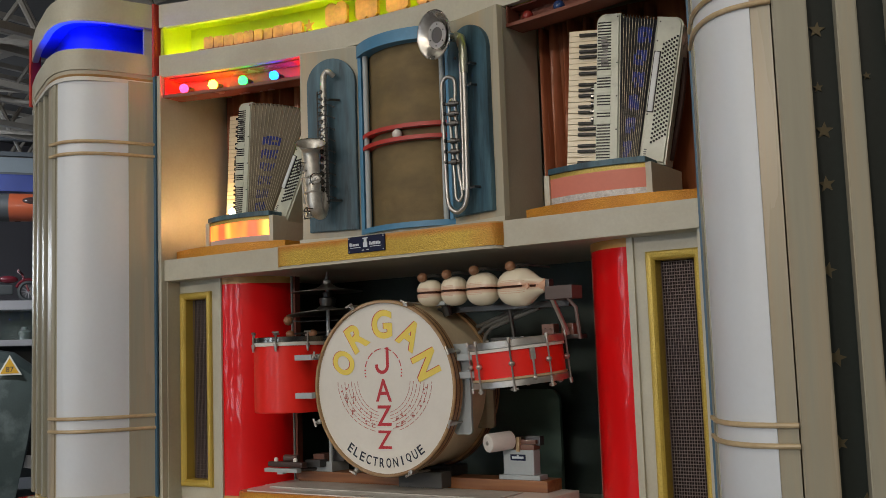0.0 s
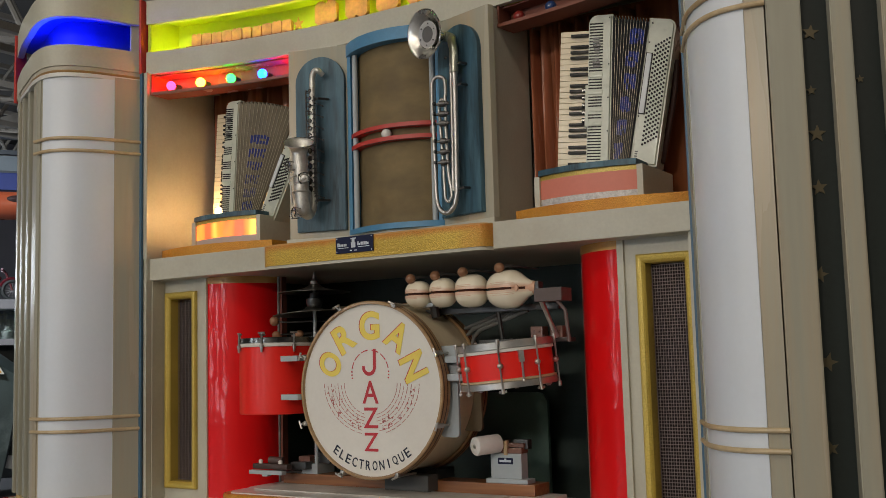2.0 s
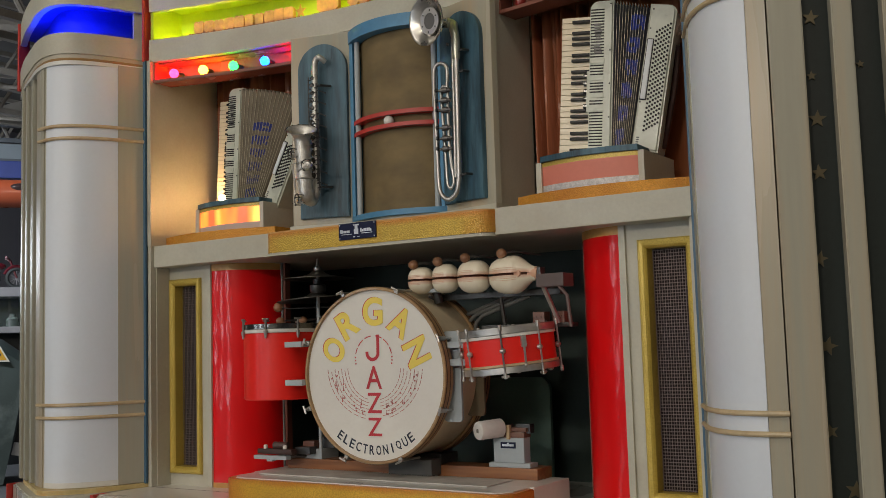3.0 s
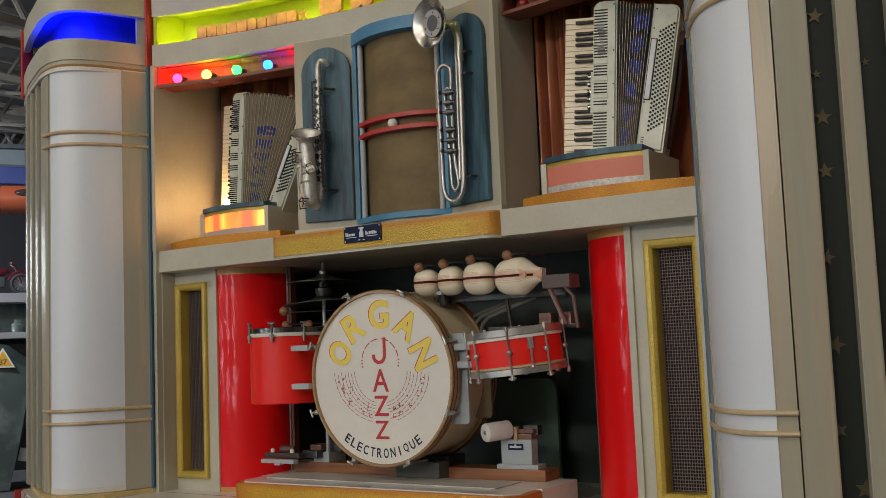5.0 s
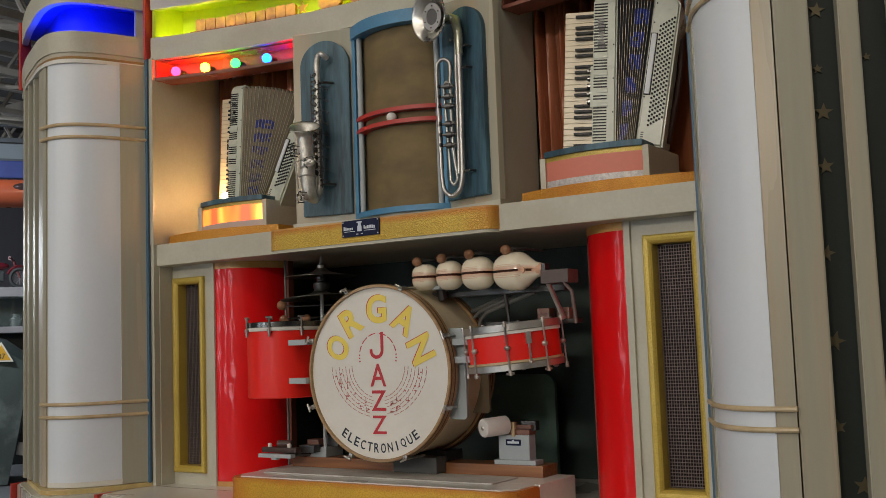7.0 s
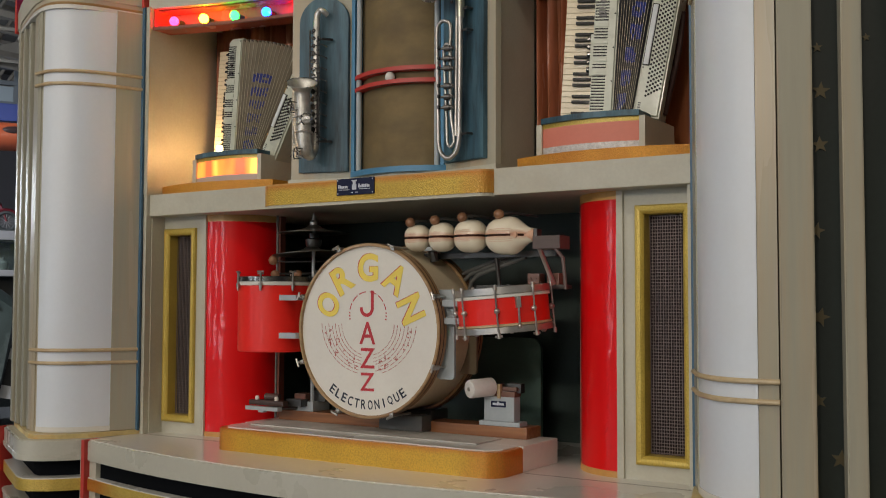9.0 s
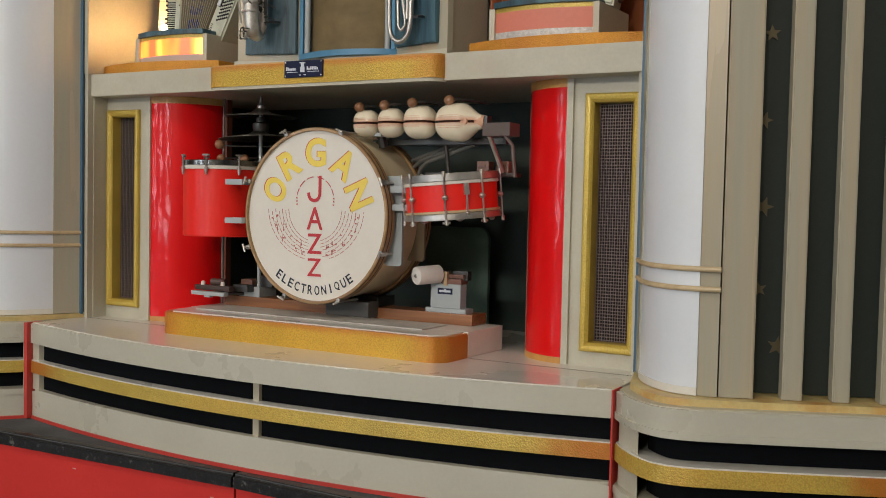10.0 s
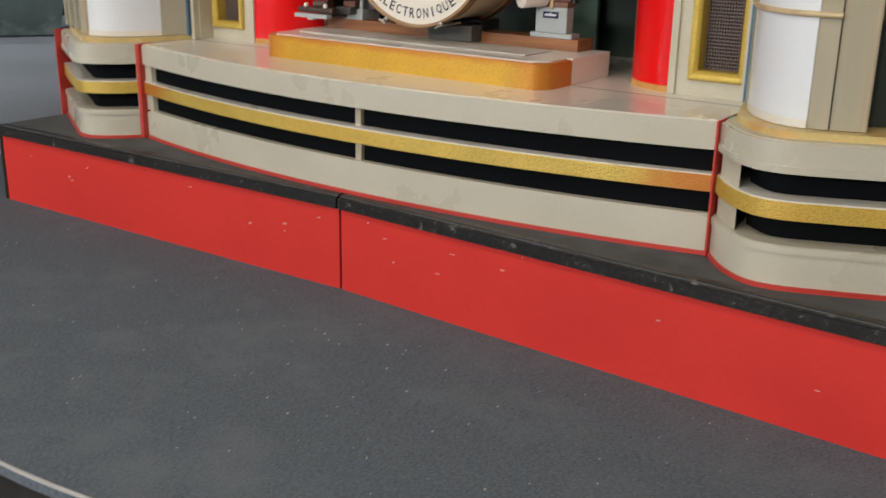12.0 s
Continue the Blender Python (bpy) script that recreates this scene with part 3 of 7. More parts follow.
    m = Matrix.Translation((-12.75, 6.95, 0)) @ Matrix.Rotation(radians(-33), 4, "Z")
    for n_, b, mt in (("shelf", (-0.3, 0.3, -4, 4, 2.51, 2.66), white), ("back", (-0.35, -0.3, -4, 4, FLOOR, 2.51), dk), ("lower_shelf", (-0.3, 0.3, -4, 4, 1.93, 2.03), white), ("base", (-0.3, 0.3, -4, 4, FLOOR, 1.2), dk)):
        bm = bmesh.new()
        box(bm, *b, 0.01, m)
        part(n_, bm, mt, s)
    glass = bpy.data.materials.new("case_glass")
    glass.use_nodes = True
    gb = glass.node_tree.nodes["Principled BSDF"]
    gb.inputs["Base Color"].default_value, gb.inputs["Roughness"].default_value, gb.inputs["Transmission Weight"].default_value = (0.75, 0.85, 0.82, 1), 0.03, 1.0
    for i in range(8):
        bm = bmesh.new()
        box(bm, 0.28, 0.29, -3.98 + i, -3.02 + i, 2.03, 2.51, 0, m)
        ob = part("pane", bm, glass, s)
        ob.visible_shadow = False
    jar = shade("pale_jar", (0.11, 0.12, 0.115), rough=0.3)
    rr = random.Random(4)
    for i in range(14):
        bm = bmesh.new()
        h = rr.uniform(0.15, 0.4)
        lathe(bm, [(0, 0), (0.09, 0), (0.10, h * 0.6), (0.05, h * 0.8), (0.05, h), (0, h)], 14, m @ Matrix.Translation((0.0 + rr.uniform(-0.15, 0.15), -3.8 + i * 0.55, 2.03)))
        tagged(link("jar", bm, jar, True), "pale jar standing inside the glazed display case", "jar", "objects in the display case")
    # motorcycle on the shelf
    b = thing("motorcycle", "dark red old motorcycle standing on the shelf", "motorcycle")
    maroon = shade("maroon_enamel", (0.12, 0.012, 0.02), rough=0.25, coat=0.5)
    mm = m @ Matrix.Translation((0, -0.25, 2.66)) @ Matrix.Scale(0.5, 4)
    for yy in (-0.7, 0.72):
        wheel = part("wheel", (lambda q: (tube(q, [mm @ Vector((0, yy + 0.3 * math.cos(a * math.pi / 12), 0.335 + 0.3 * math.sin(a * math.pi / 12))) for a in range(24)], 0.035, 8, True), q)[1])(bmesh.new()), dk, b, "", True)
        bm = bmesh.new()
        for a in range(12):
            tube(bm, [mm @ Vector((0, yy, 0.335)), mm @ Vector((0, yy + 0.29 * math.cos(a * math.pi / 6), 0.335 + 0.29 * math.sin(a * math.pi / 6)))], 0.006, 4)
        part("spoke", bm, white, wheel)
    bm = bmesh.new()
    ball(bm, (0, 0, 0), 0.2, 16, (0.6, 1.5, 0.65))
    bmesh.ops.transform(bm, matrix=mm @ Matrix.Translation((0, 0.1, 0.72)), verts=bm.verts)
    part("tank", bm, maroon, b, "", True)
    bm = bmesh.new()
    box(bm, -0.1, 0.1, -0.75, -0.15, 0.66, 0.75, 0.03, mm)
    part("saddle", bm, dk, b, "", True)
    bm = bmesh.new()
    box(bm, -0.12, 0.12, -0.25, 0.25, 0.22, 0.55, 0.05, mm)
    part("engine", bm, dk, b)
    bm = bmesh.new()
    tube(bm, [mm @ Vector((0, 0.72, 0.335)), mm @ Vector((0, 0.52, 0.9)), mm @ Vector((0.3, 0.40, 1.0))], 0.02, 6)
    tube(bm, [mm @ Vector((0, 0.52, 0.9)), mm @ Vector((-0.3, 0.40, 1.0))], 0.02, 6)
    part("fork_and_bar", bm, maroon, b)
    for yy in (-0.7, 0.72):
        bm = bmesh.new()
        path = [mm @ Vector((0, yy + 0.38 * math.cos(a), 0.335 + 0.38 * math.sin(a))) for a in [math.pi * k / 10 for k in range(1, 10)]]
        tube(bm, path, 0.03, 6)
        part("mudguard", bm, maroon, b, "", True)
    # camouflaged hull with a warning triangle
    h = thing("camouflaged_hull", "grey-green camouflaged rounded hull with a yellow warning triangle", "military vehicle")
    camo = shade("camouflage", (0.055, 0.075, 0.070), rough=0.5, var=0.2, stain=(0.23, 0.27, 0.26), stain_amount=0.9, stain_scale=1.1)
    hm = Matrix.Translation((-10.53, 4.47, FLOOR)) @ Matrix.Rotation(radians(-33), 4, "Z")
    bm = bmesh.new()
    prof = [(-1.2, 0.02), (0.0, 0.02), (0.10, 0.3), (0.12, 0.9), (0.08, 1.6), (-0.02, 1.9), (-0.3, 2.05), (-1.2, 2.1)]
    ends = []
    for yy, k in ((-3.0, 1.0), (-1.0, 1.0), (0.2, 0.98), (0.75, 0.93), (1.0, 0.84)):
        ends.append([bm.verts.new(hm @ Vector((x, yy - (0.16 * max(0.0, 1.5 - z) if yy > 0 else 0.0), z * k))) for x, z in prof])
    for a, c2 in zip(ends, ends[1:]):
        for i in range(len(prof) - 1):
            bm.faces.new((a[i], a[i + 1], c2[i + 1], c2[i]))
    for e in (ends[0], ends[-1]):
        bm.faces.new(e)
    part("hull", bm, camo, h, "", True)
    tri = part("warning_triangle", (lambda q: (prism(q, [(-0.15, -0.09), (0.15, -0.09), (0, 0.18)], 0, 0.012, hm @ Matrix.Translation((0.09, 0.68, 1.72)) @ Matrix.Rotation(radians(90), 4, "Z") @ Matrix.Rotation(radians(82), 4, "X")), q)[1])(bmesh.new()), shade("pale_sticker", (0.75, 0.72, 0.62), rough=0.5), h, "pale bordered yellow triangle")
    tm = hm @ Matrix.Translation((0.09, 0.68, 1.72)) @ Matrix.Rotation(radians(90), 4, "Z") @ Matrix.Rotation(radians(82), 4, "X")
    bm = bmesh.new()
    prism(bm, [(-0.115, -0.07), (0.115, -0.07), (0, 0.135)], 0.012, 0.016, tm)
    part("yellow_field", bm, shade("warning_yellow", (0.75, 0.40, 0.02), rough=0.5), tri)
    bm = bmesh.new()
    text_mesh(bm, "87", 0.10, tm @ Matrix.Translation((0, -0.02, 0.018)))
    part("digits", bm, INK_DARK, tri)
    w = thing("striped_board", "black board with white ends behind the camouflaged hull", "board")
    black = shade("board_black", (0.015, 0.015, 0.016), rough=0.5)
    pale = shade("white_board_paint", (0.6, 0.6, 0.6), rough=0.5)
    lean = hm @ Matrix.Translation((-0.05, 0.86, 0.40)) @ Matrix.Rotation(radians(-12), 4, "X")
    for z0, z1, mt in ((0.0, 0.17, pale), (0.17, 0.52, black), (0.52, 0.66, pale)):
        bm = bmesh.new()
        box(bm, -0.02, 0.02, 0.0, 0.7, z0, z1, 0, lean)
        part("field", bm, mt, w, "black field" if mt is black else "white field")
    bm = bmesh.new()
    box(bm, -0.02, 0.02, 0.35, 0.42, -0.6, 0.0, 0, lean)
    part("leg", bm, black, w)


def dais():
    cx, cy, r = 0.0, 1.2, 3.178
    bm = bmesh.new()
    n = 160
    pts = [(cx + r * math.cos(2 * math.pi * k / n), cy + r * math.sin(2 * math.pi * k / n)) for k in range(n)]
    prism(bm, pts, DAIS - 0.04, DAIS)
    d = tagged(link("dais_floor", bm, CARPET), "round dais covered with worn dark grey carpet", "floor", kind="structure")
    bm = bmesh.new()
    tube(bm, [(x, y, DAIS - 0.004) for x, y in pts], 0.006, 6, True)
    part("edge_trim", bm, shade("carpet_edge", (0.38, 0.39, 0.40), rough=0.6), d, "pale edge trim", True)
    rr = random.Random(31)
    bm = bmesh.new()
    for k in range(150):
        # lint and crumbs on the carpet in front of the step
        x, y, w = rr.uniform(-2.0, 2.2), rr.uniform(-1.75, -0.68), rr.uniform(0.0012, 0.0032)
        box(bm, -w, w, -w * 0.5, w * 0.5, 0, w, 0, Matrix.Translation((x, y, DAIS)) @ Matrix.Rotation(rr.uniform(0, 3), 4, "Z"))
    p = part("lint", bm, shade("pale_lint", (0.42, 0.42, 0.42), rough=0.9), d, "pale specks of lint")
    p["kind"] = "stuff"
    bm = bmesh.new()
    n2 = 480
    ring = []
    for z, amp in ((DAIS - 0.02, 0.004), (0.05, 0.014), (FLOOR + 0.004, 0.02)):
        ring.append([bm.verts.new((cx + (r - 0.012 + amp * math.sin(k * 2 * math.pi * 80 / n2)) * math.cos(2 * math.pi * k / n2), cy + (r - 0.012 + amp * math.sin(k * 2 * math.pi * 80 / n2)) * math.sin(2 * math.pi * k / n2), z)) for k in range(n2)])
    for a, b in zip(ring, ring[1:]):
        for k in range(n2):
            bm.faces.new((a[k], a[(k + 1) % n2], b[(k + 1) % n2], b[k]))
    part("skirt", bm, SKIRT, d, "pleated black cloth skirt", True)


def plinth():
    for s in (-1, 1):
        t = thing("plinth_module", "red fronted step module with black rubber edge and carpet top", "step", "red step under the organ")
        gap = 0.005
        far = 2.02 if s < 0 else 2.62
        x0, x1 = sorted((s * gap, s * far))
        ym = lambda x: -0.530 - 0.033 * abs(x)
        top = [(x0, ym(x0)), (x1, ym(x1)), (x1, 1.7), (x0, 1.7)]
        bm = bmesh.new()
        prism(bm, top, PLINTH - 0.045, PLINTH)
        part("carpet_top", bm, CARPET_TOP, t)
        bm = bmesh.new()
        prism(bm, [(x0, ym(x0) - 0.012), (x1, ym(x1) - 0.012), (x1, ym(x1) + 0.03), (x0, ym(x0) + 0.03)], PLINTH - 0.047, PLINTH + 0.003)
        es = [e for e in bm.edges if abs(e.verts[0].co.z - e.verts[1].co.z) < 1e-6 and all(v.co.y < ym(v.co.x) and v.co.z > PLINTH for v in e.verts)]
        bmesh.ops.bevel(bm, geom=es, offset=0.012, segments=3, affect="EDGES")
        part("rubber_edge", bm, BLACK_RUBBER, t, "scuffed black rubber edge", True)
        bm = bmesh.new()
        prism(bm, [(x0 + (0.001), ym(x0) + 0.004), (x1, ym(x1) + 0.004), (x1, ym(x1) + 0.024), (x0 + 0.001, ym(x0) + 0.024)], DAIS, PLINTH - 0.047)
        part("red_board", bm, RED_BOARD, t, "matt red front board")
        bm = bmesh.new()
        xe = s * far
        a, b = sorted((xe, xe + s * 0.02))
        box(bm, a, b, ym(far), 1.7, DAIS, PLINTH - 0.002, 0.003)
        part("end_board", bm, BLACK_RUBBER, t)
        bm = bmesh.new()
        rr = random.Random(7 + s)
        for k in range(9):
            x = s * rr.uniform(0.1, 1.9)
            w, hgt = rr.uniform(0.001, 0.011), rr.uniform(0.0015, 0.006)
            z = rr.uniform(DAIS + 0.12, PLINTH - 0.06)
            y = ym(x) + 0.003
            prism(bm, [(x - w, y - 0.0006), (x + w, y - 0.0006 - 0.033 * w), (x + w, y + 0.002), (x - w, y + 0.002)], z, z + hgt)
        p = part("scratches", bm, shade("bare_scratch", (0.62, 0.40, 0.36), rough=0.6), t)
        p["kind"] = "stuff"


# ================= organ: lower front =================
Z_FASCIA = (0.863, STAGE)
Z_STRIP = (0.738, 0.787)
Z_BAND = (0.556, 0.668)
TOWER_PLAN = smooth_path([(1.295, -0.335), (1.345, -0.402), (1.405, -0.462), (1.475, -0.502), (1.555, -0.500), (1.66, -0.462), (1.82, -0.395), (1.98, -0.324), (2.080, -0.279)], 6)
COLUMN_PLAN = smooth_path([(1.272, -0.095), (1.303, -0.165), (1.338, -0.245), (1.385, -0.318), (1.44, -0.372), (1.497, -0.400), (1.553, -0.405)], 6)
# the west tower stands turned back a little further than the east one
TOWER_PLAN_WEST = smooth_path([(1.295, -0.335), (1.345, -0.402), (1.405, -0.462), (1.475, -0.502), (1.555, -0.492), (1.66, -0.436), (1.82, -0.350), (2.015, -0.240)], 6)
WING_A = Vector((1.609, -0.391))


def bevel_top(bm, amount, zmin):
    es = [e for e in bm.edges if all(v.co.z > zmin for v in e.verts)]
    bmesh.ops.bevel(bm, geom=es, offset=amount, segments=2, affect="EDGES")


def centre_base():
    t = thing("curved_stage_front", "beige curved stage front with two dark slots and gold strip", "stage front")
    top = arc_path(-0.525, -0.345, 1.29, 40)
    low = arc_path(-0.487, -0.337, 1.29, 40)
    bm = bmesh.new()
    ribbon(bm, top, 0.03, *Z_FASCIA)
    bevel_top(bm, 0.005, STAGE - 0.001)
    part("fascia", bm, BEIGE_BASE, t, "", True)
    bm = bmesh.new()
    prism(bm, offset_path(top, 0.012) + [(1.27, 0.78), (-1.27, 0.78)], STAGE - 0.02, STAGE + 0.003)
    part("stage_floor", bm, STAGE_PAINT, t, "polished pale grey stage board")
    for xa, xb in ((-1.25, -0.66), (0.66, 1.25)):
        bm = bmesh.new()
        box(bm, xa, xb, -0.076, -0.073, STAGE + 0.002, STAGE + 0.0034)
        part("floor_joint", bm, DARK_INSIDE, t)
    bm = bmesh.new()
    ribbon(bm, offset_path(arc_path(-0.515, -0.345, 1.285, 40), 0.0), 0.16, *Z_STRIP)
    part("gold_strip", bm, GOLD, t, "hammered gold strip", True)
    bm = bmesh.new()
    ribbon(bm, low, 0.10, *Z_BAND)
    bevel_top(bm, 0.011, Z_BAND[1] - 0.001)
    part("lower_band", bm, BEIGE_BASE, t, "", True)
    bm = bmesh.new()
    ribbon(bm, offset_path(low, -0.006), 0.05, PLINTH, Z_BAND[0])
    part("red_trim", bm, RED_TRIM, t, "narrow red bottom trim")
    # solid black fill gives the slots their shade
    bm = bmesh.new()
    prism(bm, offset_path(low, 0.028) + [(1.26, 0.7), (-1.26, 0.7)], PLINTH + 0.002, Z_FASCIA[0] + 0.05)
    part("slot_shade_core", bm, DARK_INSIDE, t)
    for x in (0.045,):
        y = arc_y(x, -0.487, -0.337, 1.29)
        for z0, z1 in ((Z_BAND[1], Z_STRIP[0]), (Z_STRIP[1], Z_FASCIA[0])):
            bm = bmesh.new()
            box(bm, x - 0.013, x + 0.013, y + 0.012, y + 0.05, z0, z1)
            part("spacer", bm, BEIGE_DARK, t)
    for s in (-1,):
        y = arc_y(1.27, -0.487, -0.337, 1.29)
        for z0, z1 in ((Z_BAND[1], Z_STRIP[0]), (Z_STRIP[1], Z_FASCIA[0])):
            bm = bmesh.new()
            prism(bm, [(-1.287, y + 0.006), (-1.235, y + 0.0), (-1.225, y + 0.03), (-1.287, y + 0.05)], z0, z1)
            part("slot_end", bm, BEIGE, t)
    bm = bmesh.new()
    ribbon(bm, arc_path(-0.512, -0.342, 1.285, 40), 0.15, Z_STRIP[1], Z_STRIP[1] + 0.004)
    part("strip_cap", bm, STAGE_PAINT, t)


def star(bm, c, r, u, n, turn=0.0):
    """A thin five-pointed star at c on a panel with side axis u and normal n."""
    f, b = [], []
    for k in range(10):
        a = turn + math.pi / 2 + k * math.pi / 5
        rr = r if k % 2 == 0 else r * 0.42
        p = Vector(c) + Vector(u) * (rr * math.cos(a)) + Vector((0, 0, rr * math.sin(a)))
        f.append(bm.verts.new(p - Vector(n) * 0.004))
        b.append(bm.verts.new(p))
    bm.faces.new(f)
    bm.faces.new(b[::-1])
    for k in range(10):
        bm.faces.new((f[k], f[(k + 1) % 10], b[(k + 1) % 10], b[k]))


STARS = [(0.131, 2.421, 0.024), (0.124, 2.254, 0.015), (0.132, 2.13, 0.026), (0.128, 1.978, 0.024), (0.255, 2.277, 0.012), (0.115, 1.737, 0.024), (0.121, 1.496, 0.028), (0.115, 1.264, 0.022), (0.17, 1.105, 0.028)]


def tower(s):
    t = thing("organ_tower", "beige and white rounded organ tower with slatted wing and star panel", "organ tower", "organ towers")
    P = lambda pts: mirrored(pts, s)
    plan0 = TOWER_PLAN if s > 0 else TOWER_PLAN_WEST
    base = P(plan0)
    turn = radians(22 if s > 0 else 24)
    WING_U, WING_N = Vector((math.cos(turn), math.sin(turn))), Vector((-math.sin(turn), math.cos(turn)))
    xo, yo = plan0[-1]
    bm = bmesh.new()
    ribbon(bm, base, 0.04, *Z_FASCIA)
    bevel_top(bm, 0.005, STAGE - 0.001)
    part("base_fascia", bm, BEIGE_BASE, t, "", True)
    rear = [(xo - 0.04, 0.3), (1.29, 0.3)]
    bm = bmesh.new()
    prism(bm, P(plan0 + rear), *Z_STRIP)
    part("gold_strip", bm, GOLD_TOWER, t, "hammered gold strip", True)
    bm = bmesh.new()
    prism(bm, P(plan0 + rear), *Z_BAND)
    es = [e for e in bm.edges if all(v.co.z > Z_BAND[1] - 0.001 and v.co.y < 0 for v in e.verts)]
    bmesh.ops.bevel(bm, geom=es, offset=0.006, segments=2, affect="EDGES")
    part("base_band", bm, BEIGE_BASE, t, "", True)
    for z in (Z_BAND[1] - 0.022, Z_FASCIA[0] + 0.001):
        bm = bmesh.new()
        ribbon(bm, offset_path(base, -0.005), 0.02, z, z + 0.020)
        bmesh.ops.bevel(bm, geom=[e for e in bm.edges if abs(e.verts[0].co.z - e.verts[1].co.z) < 1e-5], offset=0.004, segments=2, affect="EDGES")
        part("base_rail", bm, BEIGE_BASE, t, "", True)
    bm = bmesh.new()
    ribbon(bm, offset_path(base, -0.007), 0.04, PLINTH, Z_BAND[0])
    part("red_trim", bm, RED_TRIM, t, "narrow red bottom trim")
    back = [(xo - 0.04, 0.55), (1.275, 0.55)]
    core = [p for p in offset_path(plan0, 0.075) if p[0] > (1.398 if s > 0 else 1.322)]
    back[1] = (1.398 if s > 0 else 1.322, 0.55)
    # the tower slots' shade, as a solid near-black filling
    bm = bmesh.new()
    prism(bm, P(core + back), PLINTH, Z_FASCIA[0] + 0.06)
    part("slot_shade_core", bm, DARK_INSIDE, t)
    bm = bmesh.new()
    prism(bm, P(offset_path(plan0, 0.01) + [back[0], (1.275, 0.55)]), STAGE - 0.01, STAGE + 0.004)
    part("base_top", bm, BEIGE, t)
    # gold ledge under the column
    ledge = offset_path(plan0, 0.042)
    ledge = [(1.262, -0.085)] + [p for p in ledge if p[0] > 1.32]
    bm = bmesh.new()
    prism(bm, P(ledge + [(xo - 0.04, 0.4), (1.262, 0.4)]), STAGE + 0.004, 0.968)
    part("gold_ledge", bm, GOLD_PALE, t, "worn pale gold ledge")
    for i, (x, y) in enumerate(((1.296, -0.335), (xo + 0.006, yo + 0.002))):
        bm = bmesh.new()
        a, b = sorted((s * (x - 0.007), s * (x - 0.001))) if i == 0 and s > 0 else (-x - 0.006, -x + 0.014) if i == 0 else sorted((s * x, s * (x + 0.006)))
        box(bm, a, b, y - (0.022 if s > 0 else 0.030), y + 0.05, PLINTH + 0.002, STAGE + 0.004, 0.002)
        part("red_post", bm, RED_TRIM, t, "red edge strip")
    for z0, z1 in ((Z_BAND[1], Z_STRIP[0]), (Z_STRIP[1], Z_FASCIA[0])):
        bm = bmesh.new()
        q = offset_path(plan0, 0.012)
        prism(bm, P([q[0], q[1], (1.405, -0.445), (1.345, -0.29), (q[0][0], -0.21)] if s > 0 else [q[0], (1.328, q[0][1] - 0.02), (1.328, q[0][1] + 0.12), (q[0][0], q[0][1] + 0.12)]), z0, z1)
        part("slot_end", bm, BEIGE, t)
    bm = bmesh.new()
    prism(bm, P(offset_path(plan0, 0.003) + rear), Z_STRIP[1], Z_STRIP[1] + 0.004)
    part("strip_cap", bm, STAGE_PAINT, t)
    # column
    zc0, zc1 = 0.970, 2.825
    white = [p for p in COLUMN_PLAN if p[0] >= 1.315]
    inner = [p for p in COLUMN_PLAN if p[0] <= 1.325]
    bm = bmesh.new()
    ribbon(bm, P(white), 0.02, zc0 + 0.022, zc1)
    part("column_panel", bm, WHITE, t, "smooth white curved panel", True)
    bm = bmesh.new()
    ribbon(bm, P(offset_path(white, -0.003)), 0.03, zc0, zc0 + 0.022)
    part("column_foot", bm, STAGE_PAINT, t, "", True)
    bm = bmesh.new()
    ribbon(bm, P(offset_path(inner, -0.004)), 0.03, zc0, zc1)
    part("column_strip", bm, BEIGE_UPRIGHT, t, "", True)
    for o, w0, w1 in ((0.004, 0.0, 0.022), (-0.002, 0.022, 0.055)):
        a = Vector(COLUMN_PLAN[-1])
        d = (Vector(WING_A) - a).normalized()
        n = Vector((-d.y, d.x))
        q = [a + d * w0 - n * -o, a + d * w1 - n * -o, a + d * w1 + n * 0.03, a + d * w0 + n * 0.03]
        bm = bmesh.new()
        prism(bm, P([tuple(v) for v in q]) if s > 0 else [(-v.x, v.y) for v in q][::-1], zc0, zc1)
        part("column_strip", bm, BEIGE_UPRIGHT, t)
    bm = bmesh.new()
    a, b = sorted((s * 1.258, s * 1.273)) if s < 0 else (1.264, 1.272)
    box(bm, a, b, -0.104, -0.093 if s < 0 else -0.06, STAGE + 0.02, 2.86, 0.002)
    part("blue_strip", bm, BLUE_EDGE, t, "blue edge strip in a shade-darkened tone")
    if s < 0:
        bm = bmesh.new()
        box(bm, -1.2618, -1.2415, -0.088, -0.04, STAGE + 0.004, SHELF + 0.001)
        part("inner_board", bm, BEIGE, t)
    ring = [p for p in COLUMN_PLAN] + [(1.611, -0.397)]
    for z in (1.260, 1.315, 2.478, 2.533):
        bm = bmesh.new()
        tube(bm, [(x, y, z + 0.0065) for x, y in P(offset_path(ring, -0.005))], 0.0078, 10)
        part("column_ring", bm, CREAM, t, "cream ring moulding", True)
    # slatted wing
    def slat(s0, s1, depth, d0=0.0):
        q = [WING_A + WING_U * s0 + WING_N * d0, WING_A + WING_U * s1 + WING_N * d0, WING_A + WING_U * s1 + WING_N * (d0 + depth), WING_A + WING_U * s0 + WING_N * (d0 + depth)]
        return [(s * v.x, v.y) for v in (q if s > 0 else q[::-1])]
    for s0, s1 in ((0.002, 0.0945), (0.170, 0.224), (0.302, 0.348), (0.427, 0.488) if s > 0 else (0.405, 0.452)):
        bm = bmesh.new()
        prism(bm, slat(s0, s1, 0.055), zc0, zc1 + 0.03)
